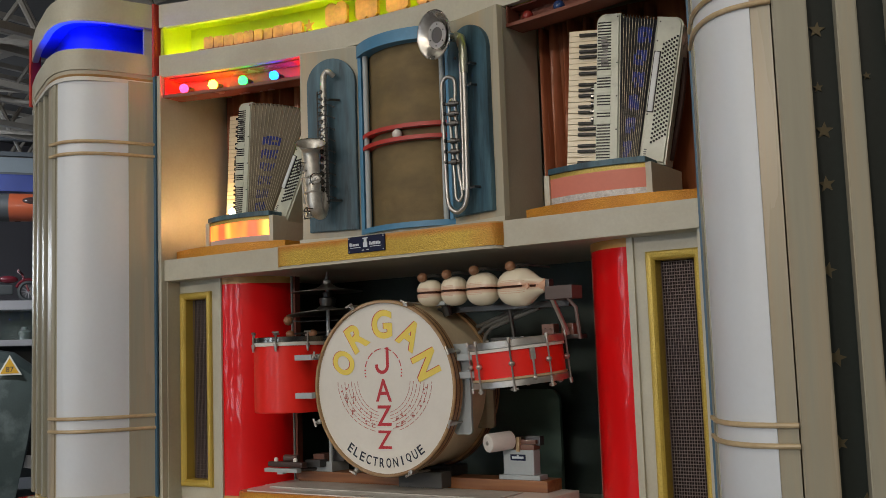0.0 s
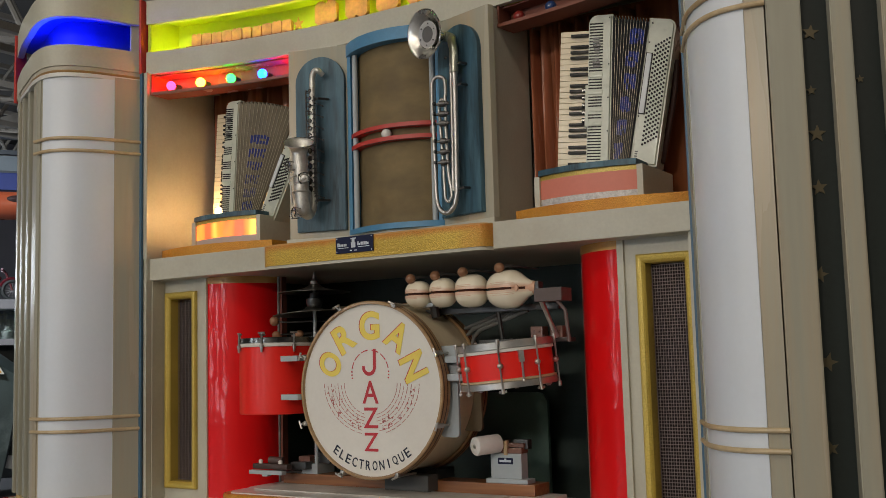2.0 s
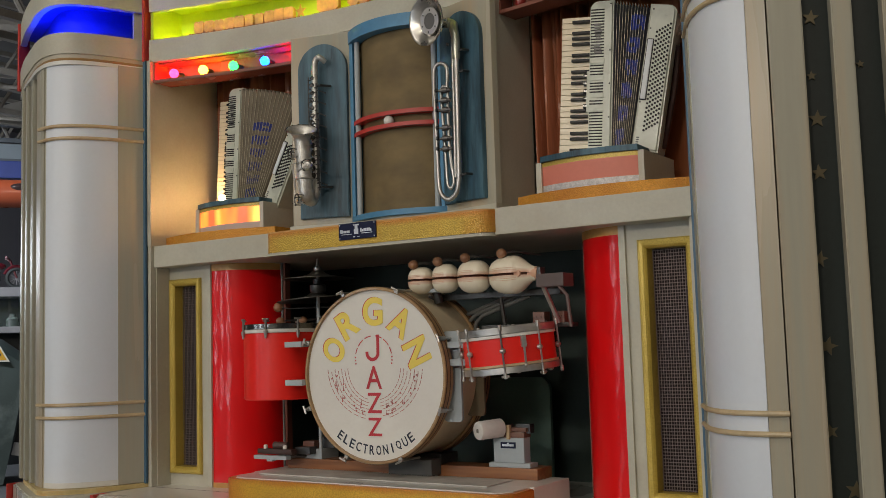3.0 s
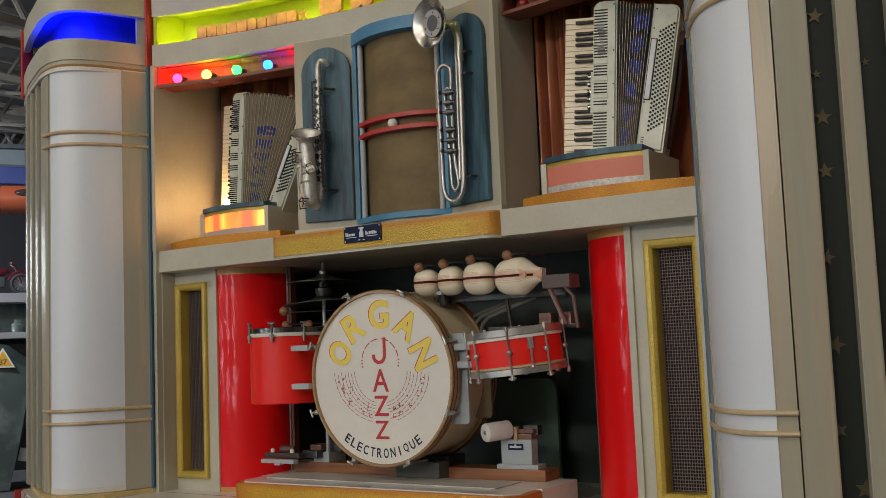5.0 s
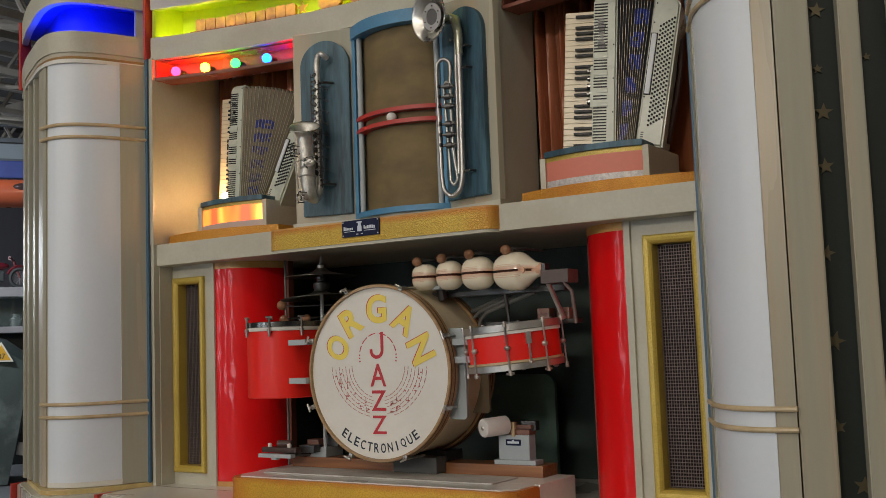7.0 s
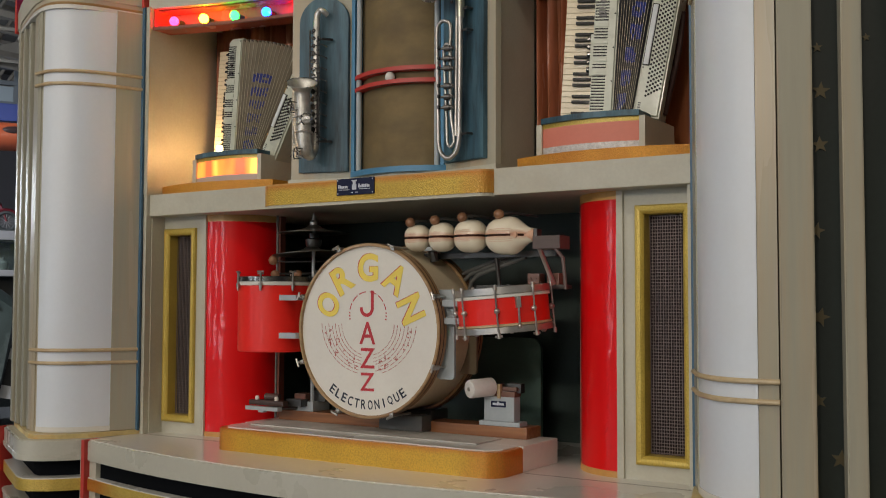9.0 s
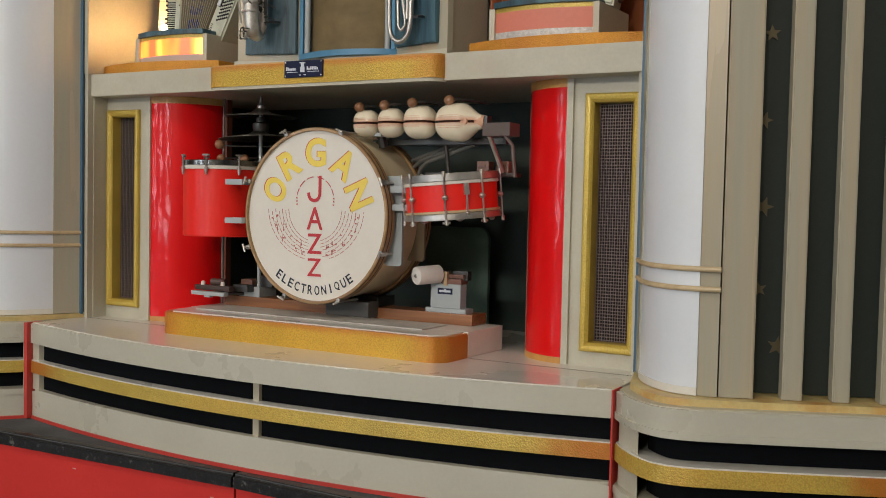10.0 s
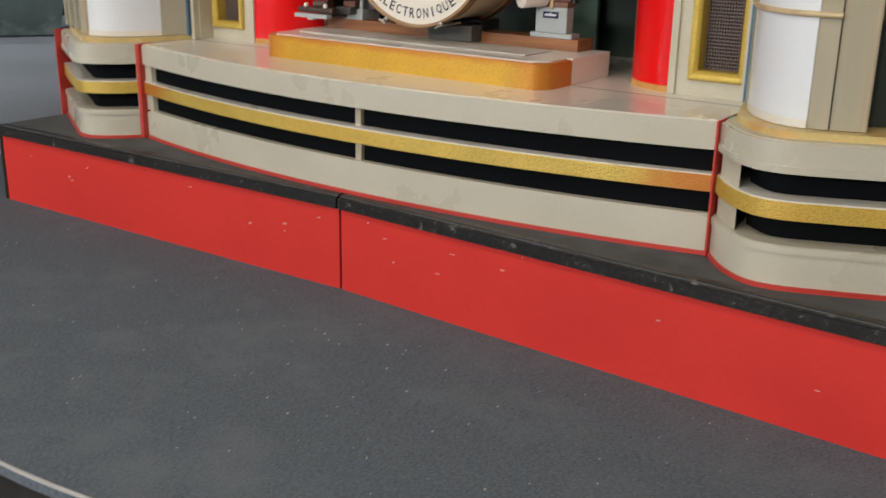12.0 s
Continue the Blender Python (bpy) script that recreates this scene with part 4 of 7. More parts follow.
        bmesh.ops.bevel(bm, geom=[e for e in bm.edges if abs(e.verts[0].co.z - e.verts[1].co.z) > 0.5], offset=0.004, segments=2, affect="EDGES")
        part("slat", bm, BEIGE_UPRIGHT, t)
    bm = bmesh.new()
    span = 0.52 if s > 0 else 0.46
    prism(bm, slat(0.0, span, 0.02, 0.10), zc0, zc1 + 0.03)
    panel = part("star_panel", bm, STAR_PANEL, t, "dark green panel with gold stars")
    rr = random.Random(3)
    for k, (sx, z, size) in enumerate(STARS):
        # painted stars, half hidden behind the slats
        c = WING_A + WING_U * sx + WING_N * 0.098
        bm = bmesh.new()
        star(bm, (s * c.x, c.y, z), size, (s * WING_U.x, WING_U.y, 0), (s * WING_N.x, WING_N.y, 0), rr.uniform(-0.3, 0.3))
        part("star", bm, STAR_GOLD, panel)
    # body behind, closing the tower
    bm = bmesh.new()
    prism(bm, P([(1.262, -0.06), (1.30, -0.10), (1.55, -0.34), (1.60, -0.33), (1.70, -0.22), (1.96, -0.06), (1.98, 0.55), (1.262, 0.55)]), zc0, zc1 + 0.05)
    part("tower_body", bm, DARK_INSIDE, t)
    bm = bmesh.new()
    w_end = WING_A + WING_U * (span + 0.002)
    box(bm, *sorted((s * (w_end.x - 0.02), s * w_end.x)), w_end.y + 0.03, 0.55, zc0, zc1 + 0.05)
    part("outer_side", bm, BEIGE, t)
    # cornice with a lit cove
    plan = smooth_path([(1.272, -0.098), (1.325, -0.225), (1.372, -0.318), (1.44, -0.392), (1.53, -0.418), (1.65, -0.392), (1.80, -0.330), (2.075, -0.185)], 6)
    if s < 0:
        plan = smooth_path([(1.272, -0.098), (1.325, -0.225), (1.372, -0.318), (1.44, -0.392), (1.53, -0.416), (1.65, -0.387), (1.79, -0.322), (1.96, -0.238), (2.15, -0.128)], 6)
    bm = bmesh.new()
    ribbon(bm, P(offset_path(plan, 0.006)), 0.05, 2.842, 2.862)
    part("cornice_trim", bm, BEIGE_DARK, t, "", True)
    bm = bmesh.new()
    tube(bm, [(x, y, 2.836) for x, y in P(offset_path(plan, 0.012))], 0.010, 8)
    part("cornice_bead", bm, CORNICE_TRIM, t, "orange-brown bead moulding", True)
    bm = bmesh.new()
    ribbon(bm, P(offset_path(plan, 0.002)), 0.05, 2.814, 2.831)
    part("cornice_trim", bm, STAGE_PAINT, t, "", True)
    for z0, z1 in ((2.862, 2.957), (3.085, 3.197)):
        bm = bmesh.new()
        ribbon(bm, P(plan), 0.03, z0, z1)
        es = [e for e in bm.edges if all(abs(v.co.z - z1) < 1e-4 for v in e.verts) or all(abs(v.co.z - z0) < 1e-4 for v in e.verts)]
        bmesh.ops.bevel(bm, geom=es, offset=0.005, segments=2, affect="EDGES")
        part("cornice_band", bm, BEIGE, t, "", True)
    bm = bmesh.new()
    ribbon(bm, P(smooth_path([(1.30, 0.14), (1.40, 0.03), (1.467, -0.119), (1.513, -0.212), (1.57, -0.262), (1.66, -0.262), (1.80, -0.200), (plan[-1][0] - 0.012, plan[-1][1] + 0.09)], 6)), 0.03, 2.84, 3.190)
    part("cove_back", bm, COVE_LIT_BLUE, t, "cove lit by a blue tube, blue also put in its colour" if s < 0 else "unlit cove, the lit cove's blue kept in its colour", True)
    for z0, z1 in ((2.935, 2.945), (3.12, 3.13)):
        bm = bmesh.new()
        prism(bm, P(offset_path(plan, 0.028) + [(plan[-1][0] - 0.03, 0.5), (1.275, 0.5)]), z0, z1)
        part("cove_board", bm, COVE_LIT_BLUE, t)
    bm = bmesh.new()
    box(bm, *sorted((s * 1.276, s * 1.290)), -0.085, 0.12, 2.945, 3.12)
    part("cove_end", bm, BEIGE, t)
    bm = bmesh.new()
    ribbon(bm, P([p for p in offset_path(plan, 0.022) if p[0] < 1.312]), 0.02, 2.95, 3.09)
    part("cove_return", bm, BEIGE, t)
    # unseen lid, added so that no light falls in from above
    bm = bmesh.new()
    prism(bm, P(offset_path(plan, 0.02) + [(plan[-1][0] - 0.02, 0.55), (1.262, 0.55)]), 3.185, 3.196)
    part("tower_light_lid", bm, BEIGE_DARK, t)
    for x, y in ((1.265, -0.097), plan[-1]):
        bm = bmesh.new()
        box(bm, *sorted((s * (x - 0.005), s * (x + 0.007))), y - 0.012, y + 0.05, 2.855, 3.20, 0.003)
        part("red_post", bm, RED_TRIM, t, "red edge strip")
    if s < 0:
        bm = bmesh.new()
        c1 = [(-x, y, 2.957) for x, y in offset_path(plan, 0.05)][8:-10]
        tube(bm, c1, 0.012, 8)
        part("cove_tube", bm, glow("blue_tube", (0.008, 0.045, 1.0), 34.0), t, "blue fluorescent tube", True)
    return t


def gold_frame(bm, x0, x1, z0, z1, w, y0, y1):
    """A mitred rounded frame."""
    prof = [(0, y1), (0, y0 + 0.006), (w * 0.15, y0 + 0.001), (w * 0.35, y0), (w * 0.65, y0 + 0.002), (w * 0.85, y0 + 0.007), (w, y0 + 0.013), (w, y1)]
    rings = []
    for d, y in prof:
        rings.append([bm.verts.new(p) for p in ((x0 + d, y, z0 + d), (x1 - d, y, z0 + d), (x1 - d, y, z1 - d), (x0 + d, y, z1 - d))])
    for a, b in zip(rings, rings[1:]):
        for k in range(4):
            bm.faces.new((a[k], a[(k + 1) % 4], b[(k + 1) % 4], b[k]))


PANEL_Y = 0.018


def speaker_panel(s):
    t = thing("speaker_panel", "beige panel with gold-framed wire mesh loudspeaker grille", "speaker panel", "speaker panels beside the drums")
    fx0, fx1 = 1.033, 1.228
    z0, z1 = 1.0, 1.86
    w = 0.030
    X = lambda a, b: sorted((s * a, s * b))
    for nm, b, mt in (("panel_board", (0.966, fx0 + w - 0.006, 0, 0.03, STAGE + 0.003, 1.914), BEIGE), ("panel_board", (fx1 - w + 0.006, 1.256, 0, 0.03, STAGE + 0.003, 1.914), BEIGE),
                      ("panel_board", (fx0 + w - 0.006, fx1 - w + 0.006, 0, 0.03, STAGE + 0.003, z0 + w - 0.006), BEIGE), ("panel_board", (fx0 + w - 0.006, fx1 - w + 0.006, 0, 0.03, z1 - w + 0.006, 1.914), BEIGE)):
        bm = bmesh.new()
        box(bm, *X(b[0], b[1]), *b[2:])
        part(nm, bm, mt, t)
    bm = bmesh.new()
    box(bm, *X(0.966, 0.990), -0.012, 0.0, STAGE + 0.003, 1.914, 0.003)
    part("edge_batten", bm, BEIGE, t)
    bm = bmesh.new()
    box(bm, *X(1.238, 1.256), -0.075, 0.0, STAGE + 0.003, 1.914, 0.002)
    part("edge_batten", bm, BEIGE, t)
    bm = bmesh.new()
    a, b = X(fx0, fx1)
    gold_frame(bm, a, b, z0, z1, w, -0.018, 0.052)
    part("gold_frame", bm, GOLD_SMOOTH, t, "gold painted frame")
    ga, gb = a + w, b - w
    bm = bmesh.new()
    box(bm, ga - 0.003, gb + 0.003, 0.0525, 0.060, z0 + w - 0.01, z1 - w + 0.01)
    part("speaker_cloth", bm, MESH_BACK, t, "dark cloth behind the mesh")
    bm = bmesh.new()
    pitch = 0.0092
    n = int((gb - ga) / pitch)
    for i in range(n + 1):
        x = ga + (i + 0.5) * (gb - ga) / (n + 1)
        box(bm, x - 0.0007, x + 0.0007, 0.038, 0.041, z0 + w, z1 - w)
    m = int((z1 - z0 - 2 * w) / 0.0112)
    for i in range(m + 1):
        z = z0 + w + (i + 0.5) * (z1 - z0 - 2 * w) / (m + 1)
        box(bm, ga, gb, 0.040, 0.043, z - 0.0012, z + 0.0012)
    p = part("wire_mesh", bm, MESH_WIRE, t, "woven brass-coloured wire mesh")
    p["kind"] = "stuff"
    t.location.y = PANEL_Y


def red_pillar(s):
    t = thing("red_pillar", "glossy red quarter-round pillar with gold rims", "pillar", "red pillars beside the drums")
    cx, cy, r = 0.966, 0.228, 0.212
    arc = [(s * (cx - r * math.sin(math.pi / 2 * k / 20)), cy - r * math.cos(math.pi / 2 * k / 20)) for k in range(21)]
    full = arc + [(s * cx, cy)]
    if s > 0:
        full = full[::-1]
    bm = bmesh.new()
    prism(bm, full, STAGE + 0.024, 1.885)
    part("pillar_body", bm, RED_GLOSS, t, "", True)
    for z0, z1 in ((STAGE + 0.003, STAGE + 0.024), (1.885, 1.914)):
        arc2 = [(s * (cx - (r + 0.003) * math.sin(math.pi / 2 * k / 20)), cy - (r + 0.003) * math.cos(math.pi / 2 * k / 20)) for k in range(21)] + [(s * cx, cy)]
        bm = bmesh.new()
        prism(bm, arc2[::-1] if s > 0 else arc2, z0, z1)
        part("gold_rim", bm, ORANGE_TRIM, t, "dull gold rim", True)


def recess():
    X0, X1, Y = -0.98, 0.98, 0.72
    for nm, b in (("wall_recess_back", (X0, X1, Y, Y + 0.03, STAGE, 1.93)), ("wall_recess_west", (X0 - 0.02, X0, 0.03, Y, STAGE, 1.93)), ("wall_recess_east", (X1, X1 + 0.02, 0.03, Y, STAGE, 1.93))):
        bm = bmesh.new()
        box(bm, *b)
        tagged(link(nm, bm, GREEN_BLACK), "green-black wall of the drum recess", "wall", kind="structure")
    bm = bmesh.new()
    r, x, z0, z1 = 0.05, 0.375, STAGE + 0.004, 1.385
    pts = [(-x, z0), (x, z0)] + [(x - r + r * math.cos(a), z1 - r + r * math.sin(a)) for a in [math.pi / 2 * k / 6 for k in range(7)]] + [(-x + r - r * math.sin(a), z1 - r + r * math.cos(a)) for a in [math.pi / 2 * k / 6 for k in range(7)]]
    prism(bm, pts, 0, 0.02, Matrix.Translation((0, 0.62, 0)) @ UP_FRONT)
    tagged(link("back_board", bm, GREEN_PANEL), "dark green board with rounded corners behind the drums", "board")
    # thin upright strip beside the pillar
    for s in (-1, 1):
        bm = bmesh.new()
        box(bm, *sorted((s * 0.728, s * 0.752)), 0.228, 0.26, STAGE + 0.003, 1.914)
        tagged(link("trim", bm, BROWN_RED), "narrow brown upright trim at the pillar's edge", "trim", kind="structure")


# ================= organ: upper front =================
def upper_stage():
    t = thing("upper_stage", "beige upper stage beam with a hammered gold shelf front", "shelf")
    bm = bmesh.new()
    box(bm, -1.241, 1.256, -0.072, 0.75, 1.914, SHELF, 0.004)
    part("beam", bm, BEIGE, t)
    r, hx, y1, yb = 0.055, 0.537, -0.118, -0.07
    pts = [(-hx, yb)] + [(-hx + r - r * math.cos(a), y1 + r - r * math.sin(a)) for a in [math.pi / 2 * k / 8 for k in range(9)]] + [(hx - r + r * math.sin(a), y1 + r - r * math.cos(a)) for a in [math.pi / 2 * k / 8 for k in range(9)]] + [(hx, yb)]
    bm = bmesh.new()
    prism(bm, pts, 1.922, 2.000)
    part("gold_front", bm, GOLD_SHELF, t, "hammered gold shelf front", True)
    bm = bmesh.new()
    prism(bm, [(x * 0.995, y + 0.004) for x, y in pts], 1.910, 1.922)
    part("under_lip", bm, BEIGE, t)
    bm = bmesh.new()
    prism(bm, [(x * 1.0, y) for x, y in pts], 2.000, 2.006)
    part("top_lip", bm, ORANGE_TRIM, t)
    p = thing("name_plaque", "small navy enamel plaque with silver lettering on the gold shelf", "plaque")
    x0, x1, z0, z1 = -0.133, 0.045, 1.943, 2.006
    bm = bmesh.new()
    box(bm, x0, x1, -0.125, -0.1185, z0, z1, 0.002)
    part("plate", bm, PLAQUE_BLUE, p)
    # unreadable lettering: two words of short strokes, a small emblem between them and thin lines below
    rr = random.Random(17)
    bars = []
    for xa, count in ((-0.121, 6), (-0.024, 7)):
        for k in range(count):
            hgt = 0.014 if k == 0 else rr.choice((0.008, 0.009, 0.012))
            bars.append((xa + k * 0.0078, 0.0056, 1.969, hgt))
    bars += [(-0.047, 0.020, 1.962, 0.020), (-0.047, 0.013, 1.981, 0.016), (-0.047, 0.026, 1.995, 0.004), (-0.095, 0.050, 1.962, 0.0022), (0.003, 0.052, 1.962, 0.0022), (-0.058, 0.010, 1.950, 0.003), (-0.036, 0.010, 1.950, 0.003)]
    for bx, bw, bz, bh in bars:
        bm = bmesh.new()
        box(bm, bx - bw / 2, bx + bw / 2, -0.1265, -0.125, bz, bz + bh)
        part("lettering_bar", bm, SILVER_INK, p)
    for x in (x0 + 0.006, x1 - 0.006):
        for z in (z0 + 0.006, z1 - 0.006):
            bm = bmesh.new()
            ball(bm, (x, -0.1255, z), 0.0028, 8, (1, 0.5, 1))
            part("screw", bm, SILVER_INK, p, "", True)


def niche_box():
    t = thing("centre_cabinet", "beige centre cabinet with a bowed brown cloth screen", "cabinet")
    z0, z1 = SHELF, 2.842
    for s in (-1, 1):
        # the two front boards are splayed: the outer edge forward, the inner edge back
        inner, outer = Vector((s * 0.227, 0.0895, 0)), Vector((s * 0.49, 0.020, 0))
        d = (outer - inner).normalized()
        F = Matrix.Translation(inner) @ Matrix((((d.x, 0, d.y * s, 0), (d.y, 0, -d.x * s, 0), (0, 1, 0, 0), (0, 0, 0, 1))))
        wide = (outer - inner).length
        bm = bmesh.new()
        box(bm, 0, wide, z0 + 0.03, z1, -0.03, 0.0, 0.003, F)
        part("front_board", bm, BEIGE_UPRIGHT, t)
        bm = bmesh.new()
        box(bm, *sorted((s * 0.462, s * 0.488)), 0.05, 0.33, z0 + 0.03, z1)
        part("side_board", bm, BEIGE, t)
        bm = bmesh.new()
        box(bm, *sorted((s * 0.27, s * 0.29)), 0.12, 0.30, z0, z1)
        part("inner_side", bm, BEIGE_DARK, t)
        bm = bmesh.new()
        w, uc, zt = 0.110, wide - 0.042 - 0.110, 2.795
        pts = [(uc - w, 2.066), (uc + w, 2.066)] + [(uc + w * math.cos(a), zt - w + w * math.sin(a)) for a in [math.pi * k / 24 for k in range(25)]]
        prism(bm, pts, 0.0, 0.020)
        bmesh.ops.bevel(bm, geom=[e for e in bm.edges if all(v.co.z > 0.019 for v in e.verts)], offset=0.003, segments=2, affect="EDGES")
        bmesh.ops.transform(bm, matrix=F, verts=bm.verts)
        part("mount_board", bm, BLUE_PAINT, t, "teal blue round-topped mounting board")
    bm = bmesh.new()
    prism(bm, [(-0.497, 0.008), (-0.23, 0.078), (0.0, 0.03), (0.23, 0.078), (0.497, 0.008), (0.497, 0.33), (-0.497, 0.33)], z0, z0 + 0.03)
    part("plinth", bm, BEIGE, t)
    bm = bmesh.new()
    box(bm, -0.46, 0.46, 0.13, 0.33, z1 - 0.02, z1)
    part("cabinet_top", bm, BEIGE_DARK, t)
    # bowed screen
    scr = arc_path(0.045, 0.125, 0.200, 24)
    bm = bmesh.new()
    ribbon(bm, scr, 0.012, z0 + 0.03, 2.80)
    part("cloth_screen", bm, SCREEN, t, "brown-gold woven loudspeaker cloth", True)
    for za, zb, o in ((2.785, 2.835, 0.0), (z0 + 0.03, z0 + 0.052, 0.01)):
        bm = bmesh.new()
        ribbon(bm, arc_path(0.002 + o, 0.118, 0.268, 24), 0.09, za, zb)
        part("blue_rail", bm, BLUE_TRIM, t, "sky blue bowed rail", True)
    for s in (-1, 1):
        for nm, xa, xb, ya, mt in (("blue_post", 0.209, 0.226, 0.082, BLUE_TRIM), ("blue_post", 0.226, 0.262, 0.125, BLUE_PAINT)):
            bm = bmesh.new()
            box(bm, *sorted((s * xa, s * xb)), ya, 0.16, z0 + 0.05, 2.79, 0.003)
            part(nm, bm, mt, t)
        bm = bmesh.new()
        tube(bm, [(s * 0.190, 0.088, z0 + 0.05), (s * 0.190, 0.088, 2.79)], 0.0115, 14)
        part("round_post", bm, GREY_PAINT, t, "pale grey round post", True)
    for z in (2.388, 2.438):
        bm = bmesh.new()
        ribbon(bm, arc_path(0.012, 0.10, 0.228, 24), 0.06, z, z + 0.016)
        ring = part("red_ring", bm, RED_TRIM, t, "bowed red ring", True)
        bm = bmesh.new()
        for k in range(46):
            x = -0.10 + 0.315 * k / 45
            ball(bm, (x, arc_y(x, 0.012, 0.10, 0.228) + 0.003, z - 0.0015), 0.0021, 6)
        p = part("tack_heads", bm, STEEL_DARK, ring, "row of small dark tacks")
        p["kind"] = "stuff"
    bm = bmesh.new()
    ball(bm, (0.008, 0.028, 2.418), 0.021, 18)
    part("bulb", bm, shade("opal_bulb", (0.80, 0.78, 0.74), rough=0.2, coat=0.4), t, "white opal bulb", True)
    bm = bmesh.new()
    lathe(bm, [(0, -0.01), (0.016, -0.01), (0.016, 0.018), (0, 0.018)], 14, Matrix.Translation((0.008, 0.06, 2.418)) @ UP_FRONT)
    part("bulb_socket", bm, STEEL_DARK, t)
    # round marks left in the cloth
    for x, z, rad in ((0.10, 2.535, 0.072), (0.115, 2.245, 0.024)):
        bm = bmesh.new()
        ring = [(x + rad * math.cos(q), z + rad * math.sin(q)) for q in [2 * math.pi * k / 40 for k in range(40)]]
        tube(bm, [(u, arc_y(u, 0.045, 0.125, 0.200) + 0.0003, w) for u, w in ring if u < 0.195], 0.0006, 6)
        part("cloth_mark", bm, SCREEN, t, "", True)


def curtain(x0, x1, y, z0, z1, seed):
    bm = bmesh.new()
    rr = random.Random(seed)
    n, m = 90, 14
    ph = [rr.uniform(0, 6.28) for _ in range(4)]
    grid = []
    for i in range(n + 1):
        u = i / n
        row = []
        for j in range(m + 1):
            v = j / m
            amp = 0.036 + 0.014 * v
            d = amp * (1.0 - abs(math.sin(u * 30 + ph[3] + 0.5 * v))) + 0.4 * amp * math.sin(u * 46 + ph[0] + 0.8 * math.sin(v * 2 + u * 5)) + 0.010 * math.sin(u * 21 + ph[1] + v) + 0.008 * math.sin(u * 84 + ph[2] + 2.5 * v)
            row.append(bm.verts.new((x0 + (x1 - x0) * u + 0.012 * (1 - v) * math.sin(u * 9 + ph[3]), y + d, z0 + (z1 - z0) * v)))
        grid.append(row)
    for i in range(n):
        for j in range(m):
            bm.faces.new((grid[i][j], grid[i + 1][j], grid[i + 1][j + 1], grid[i][j + 1]))
    ob = tagged(link("curtain", bm, CURTAIN, True), "copper brown satin curtain hanging in folds", "curtain", "curtains behind the accordions")
    sol = ob.modifiers.new("cloth", "SOLIDIFY")
    sol.thickness = 0.002
    return ob


FRIEZE = lambda x, o=0.0: arc_y(x, 0.115, -0.09, 1.262) + o


def niche(s):
    X = lambda a, b: sorted((s * a, s * b))
    side = "west" if s < 0 else "east"
    bm = bmesh.new()
    box(bm, *X(1.236, 1.261), -0.092 if s < 0 else 0.0, 0.42, SHELF, 2.86)
    tagged(link("wall_niche_" + side, bm, BEIGE), "beige side wall of the accordion niche", "wall", kind="structure")
    bm = bmesh.new()
    box(bm, *X(0.488, 1.256), 0.40, 0.43, SHELF, 2.86)
    tagged(link("wall_niche_back_" + side, bm, PANEL_WOOD), "red-brown stained wooden niche back", "wall", kind="structure")
    a, b = X(0.495, 1.232) if s < 0 else X(0.495, 0.98)
    curtain(a, b, 0.345 if s > 0 else 0.30, SHELF + 0.01, 2.83, 5 + s)
    # lamp trough
    t = thing("lamp_trough", "curved wooden trough with coloured bulbs" + (", lit" if s < 0 else ", unlit"), "lamp trough", "lamp troughs over the accordions")
    xs = [0.49 + 0.745 * k / 16 for k in range(17)]
    path = mirrored([(x, FRIEZE(x, 0.004)) for x in xs], s)
    bm = bmesh.new()
    zt = 2.757 if s < 0 else 2.768
    ribbon(bm, path, 0.012, zt, zt + 0.013)
    part("front_lip", bm, BROWN_RED, t, "", True)
    bm = bmesh.new()
    # lit trough takes the bulb-reddened colour, the unlit one plain brown
    ribbon(bm, offset_path(path, 0.012), 0.085, zt, zt + 0.006)
    part("trough_floor", bm, TROUGH_LIT if s < 0 else BROWN_RED, t, "", True)
    bm = bmesh.new()
    ribbon(bm, offset_path(path, 0.092), 0.012, zt, 2.875)
    part("trough_back", bm, TROUGH_LIT if s < 0 else BROWN_RED, t, "", True)
    bm = bmesh.new()
    ribbon(bm, offset_path(path, 0.027), 0.064, 2.846, 2.852)
    part("trough_top", bm, TROUGH_LIT if s < 0 else BROWN_RED, t, "", True)
    for xa, xb in ((1.229, 1.235), (0.490, 0.496)):
        bm = bmesh.new()
        box(bm, *X(xa, xb), FRIEZE(xa, 0.008), FRIEZE(xa, 0.10), zt + 0.006, 2.862)
        part("trough_end", bm, TROUGH_LIT if s < 0 else BROWN_RED, t)
    cols = [((1.0, 0.008, 0.030), 1.155, 26.0), ((1.0, 0.30, 0.008), 1.010, 56.0), ((0.010, 1.0, 0.03), 0.858, 18.0), ((0.004, 0.05, 1.0), 0.699, 20.0), ((1.0, 0.008, 0.012), 0.540, 42.0)]
    dull = [(0.22, 0.02, 0.015), (0.02, 0.05, 0.16), (0.03, 0.12, 0.05), (0.35, 0.22, 0.03)]
    names = ("red", "yellow", "green", "blue", "red") if s < 0 else ("red", "blue", "green", "yellow")
    for k in range(len(names)):
        x = -cols[k][1] if s < 0 else (0.575, 0.72, 0.88, 1.06)[k]
        y = FRIEZE(x, 0.032)
        mt = glow(names[k] + "_bulb_glow", cols[k][0], cols[k][2]) if s < 0 else shade("unlit_" + names[k] + "_bulb", dull[k], rough=0.25, coat=0.3)
        bm = bmesh.new()
        ball(bm, (x, y, 2.798), 0.0215, 16)
        bulb = part("bulb", bm, mt, t, ("glowing " if s < 0 else "unlit ") + names[k] + " bulb", True)
        bm = bmesh.new()
